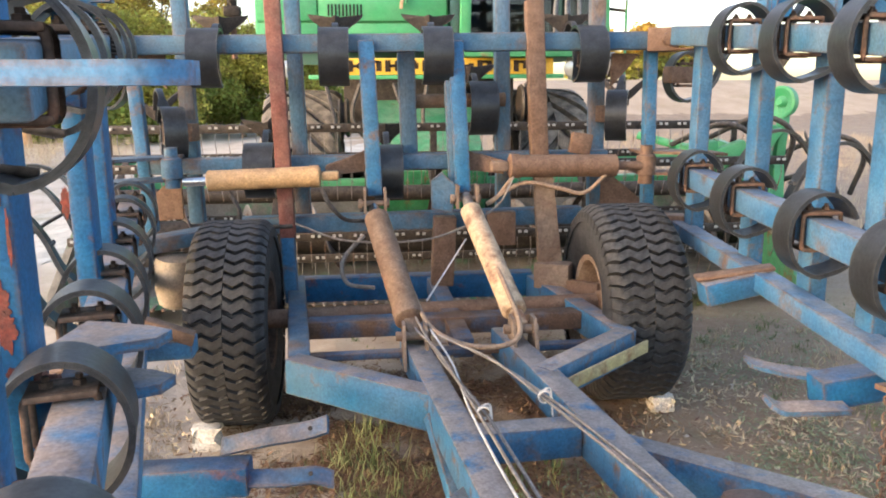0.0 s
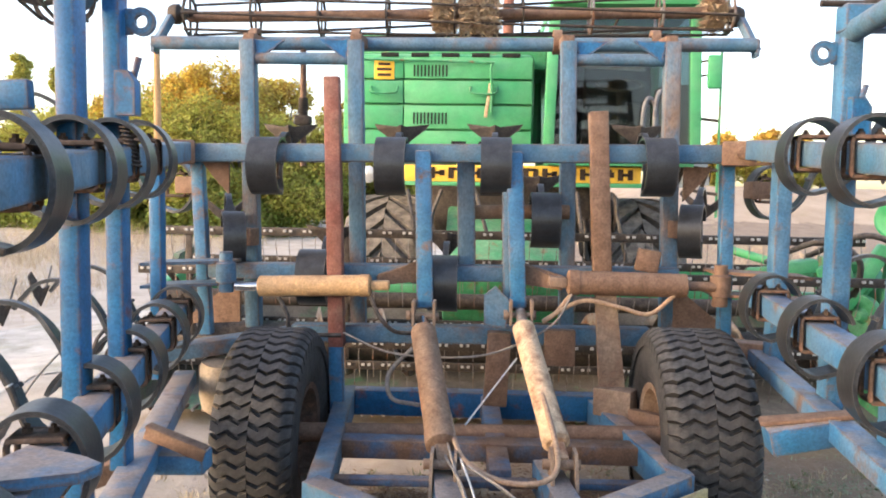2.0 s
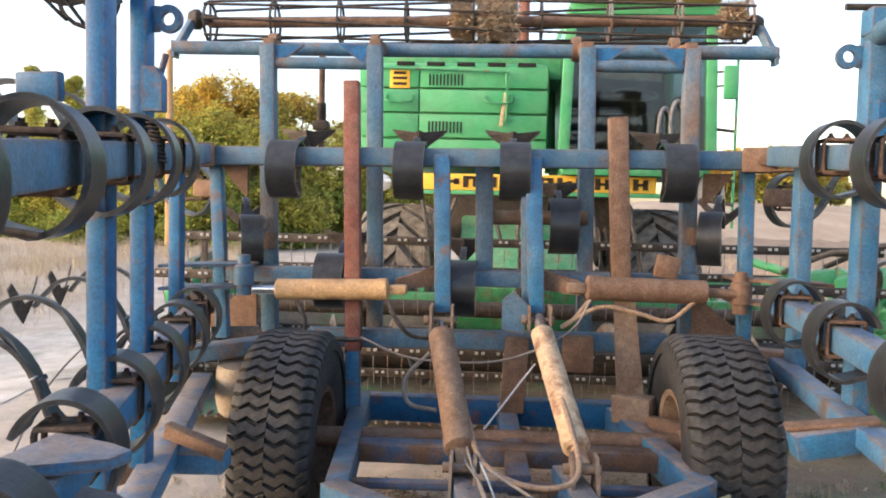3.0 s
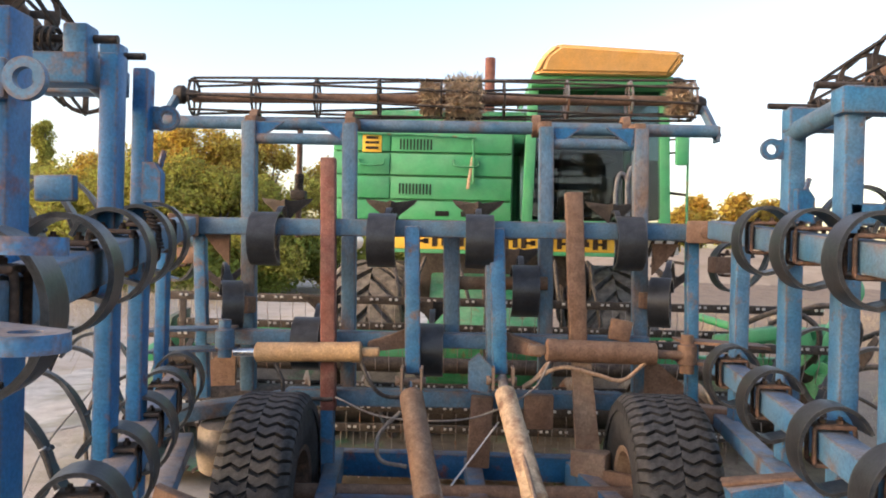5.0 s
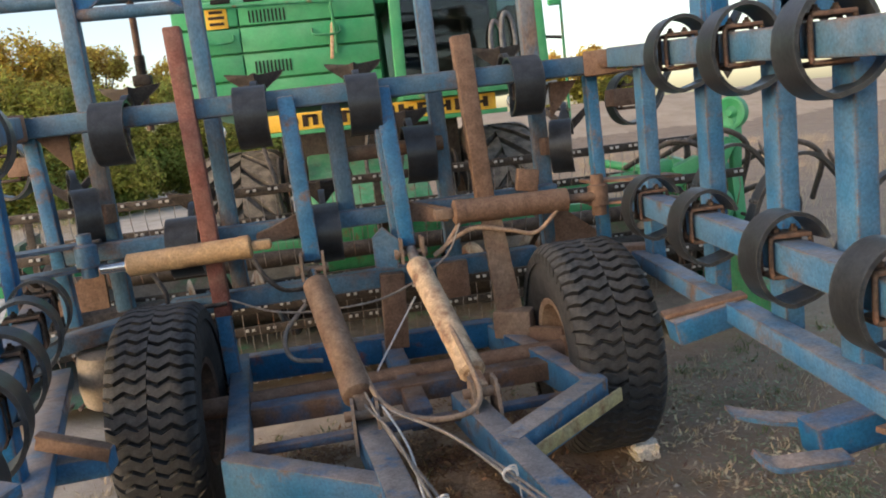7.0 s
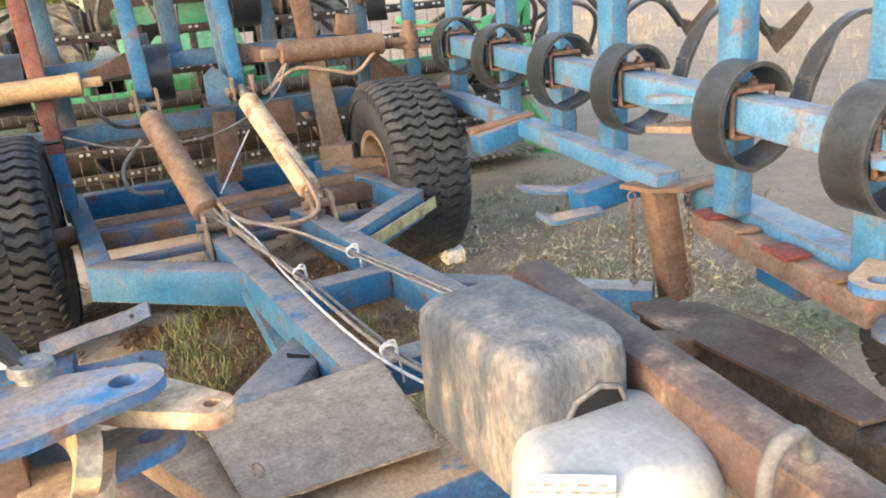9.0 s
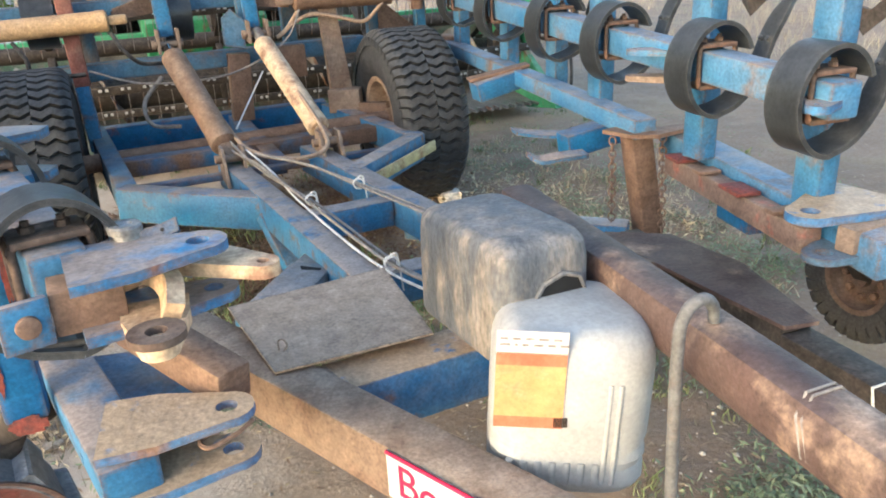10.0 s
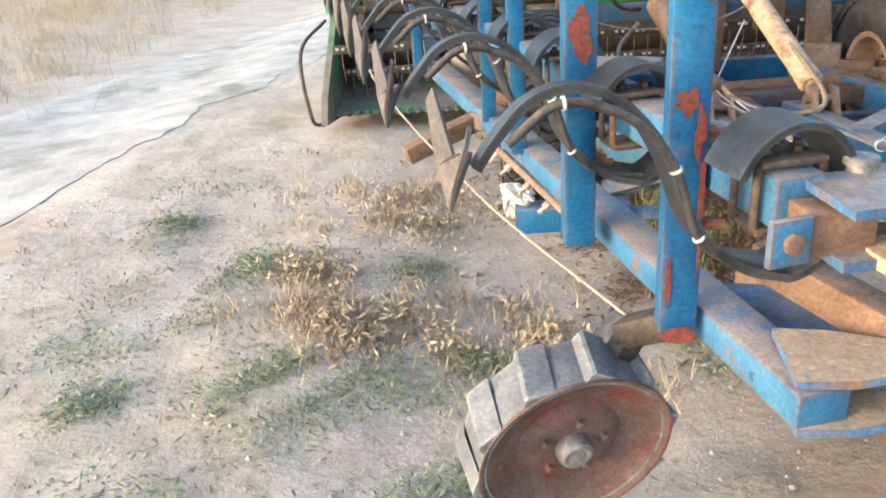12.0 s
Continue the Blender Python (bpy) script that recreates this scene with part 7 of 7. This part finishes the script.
spots = [(rng.uniform(-20, -6.8), rng.uniform(6, 26), rng.uniform(0.8, 1.8)) for _ in range(900)]
spots += [(rng.uniform(2.6, 16), rng.uniform(5.5, 26), rng.uniform(0.4, 0.9)) for _ in range(800)]
blades("meadow_grass", spots, "dry meadow grass beyond the track", GRASS_Y, 3, n=26, h=0.3, r=0.4)


def leafy_mat(name, patches, n, m, seed, size, zmax, label, category, flat=0.35):
    """Small leaves scattered low over the soil in patches."""
    rng = random.Random(seed)
    bm = bmesh.new()
    for _ in range(n):
        px, py, r = rng.choice(patches)
        x, y = px + rng.gauss(0, r), py + rng.gauss(0, r * 0.8)
        if noise.noise(Vector((x * 3.5, y * 3.5, seed))) < rng.uniform(-0.35, 0.25):
            continue
        p = Vector((x, y, ground_h(x, y) + zmax * rng.random() ** 2 + 0.004))
        a = Vector((rng.gauss(0, 1), rng.gauss(0, 1), rng.gauss(0, flat))).normalized() * size * rng.uniform(0.5, 1.4)
        b = a.cross(Vector((rng.gauss(0, flat), rng.gauss(0, flat), 1))).normalized() * size * rng.uniform(0.12, 0.3)
        bm.faces.new([bm.verts.new(q) for q in (p - a, p - b, p + a, p + b)])
    return tagged(new(name, finish(name, bm, m, smooth=0)), label, category, kind="stuff")


W_L = [(-2.17, 1.82, 0.12), (-2.0, 1.95, 0.13), (-3.04, 3.6, 0.12), (-2.77, 1.82, 0.1), (-2.34, 2.97, 0.13), (-2.7, 2.76, 0.15), (-1.57, 3.46, 0.07), (-1.34, 2.09, 0.08), (-1.82, 2.09, 0.1), (-2.0, 1.75, 0.22), (-1.6, 1.9, 0.15), (-2.5, 2.4, 0.25), (-2.3, 3.0, 0.2), (-3.0, 2.2, 0.25), (-2.9, 3.4, 0.25), (-1.6, 2.9, 0.12), (-1.1, 1.75, 0.14), (-2.4, 1.2, 0.2), (-3.1, 4.2, 0.3), (-1.45, 1.35, 0.12)]
W_R = [(1.7, 3.0, 0.3), (2.2, 3.6, 0.4), (2.6, 2.7, 0.35), (1.8, 2.2, 0.25), (2.4, 1.9, 0.3), (1.9, 4.5, 0.4), (2.9, 4.4, 0.5), (1.5, 1.5, 0.2), (0.9, 2.4, 0.2), (0.3, 2.7, 0.2), (-0.35, 2.1, 0.15), (1.0, 0.7, 0.2)]
leafy_mat("low_weeds", W_L, 17000, GRASS_G, 21, 0.018, 0.035, "low creeping grey-green weeds on the soil", "weeds")
leafy_mat("low_weeds", W_R, 30000, GRASS_G, 22, 0.019, 0.05, "low creeping grey-green weeds on the soil", "weeds")
leafy_mat("dry_weeds", [(-1.75, 2.35, 0.2), (-1.65, 3.6, 0.3), (-1.2, 2.2, 0.15), (-2.1, 2.9, 0.12), (1.6, 3.5, 0.25), (2.2, 2.8, 0.25), (1.5, 4.4, 0.25)], 16000, GRASS_Y, 23, 0.022, 0.1, "tangled dry brown weeds on the soil", "weeds", 0.8)
# brown litter under the frame also stands in for the shade there
LITTER_SHADE = mat("dead_leaves_as_shade", (0.15, 0.085, 0.05), (0.24, 0.15, 0.09), 0.85, 0, 3, rand=0.35, rand_island=True, bump=0, grain=0)
leafy_mat("leaf_litter", [(-0.5, 3.9, 0.3), (-0.1, 3.5, 0.3), (0.2, 3.0, 0.3), (-0.3, 3.2, 0.25), (0.5, 3.7, 0.3), (0.3, 4.4, 0.4), (-0.6, 4.3, 0.3), (0.8, 4.3, 0.3), (-0.2, 2.6, 0.25)], 40000, LITTER_SHADE, 26, 0.028, 0.012, "brown dead leaves, also painting the shade on the soil under the frame", "leaves", 0.25)
WEED_G = mat("fresh_green_weeds", (0.09, 0.13, 0.04), (0.19, 0.2, 0.09), 0.7, 0, 3, rand=0.35, rand_island=True, bump=0, grain=0)
rng = random.Random(77)
spots = [(x + rng.gauss(0, 0.07), y + rng.gauss(0, 0.09), rng.uniform(0.5, 1.0)) for x, y in ((-0.26, 3.74), (-0.34, 3.44), (-0.15, 3.93), (-0.4, 3.1), (-0.3, 3.25), (-0.05, 3.85), (-0.42, 3.35), (0.1, 3.3), (0.35, 3.1), (-0.38, 2.85)) for _ in range(4)]
blades("green_weeds", spots, "taller green weeds growing beneath the frame", WEED_G, 5, n=30, h=0.13, r=0.14)
AREA = [(-2.2, 2.0, 0.9), (-3.0, 3.2, 0.9), (2.0, 3.0, 0.9), (0.5, 1.6, 0.7), (-1.2, 0.8, 0.6), (1.0, 0.5, 0.5)]
leafy_mat("straw_litter", AREA, 9000, STRAW, 24, 0.02, 0.006, "scattered straw and dry stalks on the soil", "straw", 0.1)
rng = random.Random(31)
bm = bmesh.new()
for _ in range(2600):
    px, py, r = rng.choice(AREA)
    x, y = px + rng.gauss(0, r), py + rng.gauss(0, r)
    s = 0.004 + 0.012 * rng.random() ** 4
    c = Vector((x, y, ground_h(x, y) + s * 0.3))
    v = [bm.verts.new(c + Vector((math.cos(t) * s * rng.uniform(0.7, 1.2), math.sin(t) * s * rng.uniform(0.7, 1.2), 0))) for t in (0, 1.26, 2.5, 3.8, 5)]
    top = bm.verts.new(c + Vector((0, 0, s * 0.7)))
    for k in range(5):
        bm.faces.new((v[k], v[(k + 1) % 5], top))
tagged(new("pebbles", finish("pebbles", bm, STONE, smooth=0)), "small pale stones and clods on the soil", "stones", kind="stuff")
for k, (x, y, r) in enumerate(((-1.25, 2.6, 0.04), (-1.12, 2.35, 0.03), (-1.36, 2.85, 0.035), (-1.0, 2.1, 0.03))):
    rock(x, y, (r * 2.2, r, r * 0.8), 60 + k, "small pale stone lying under the wing")
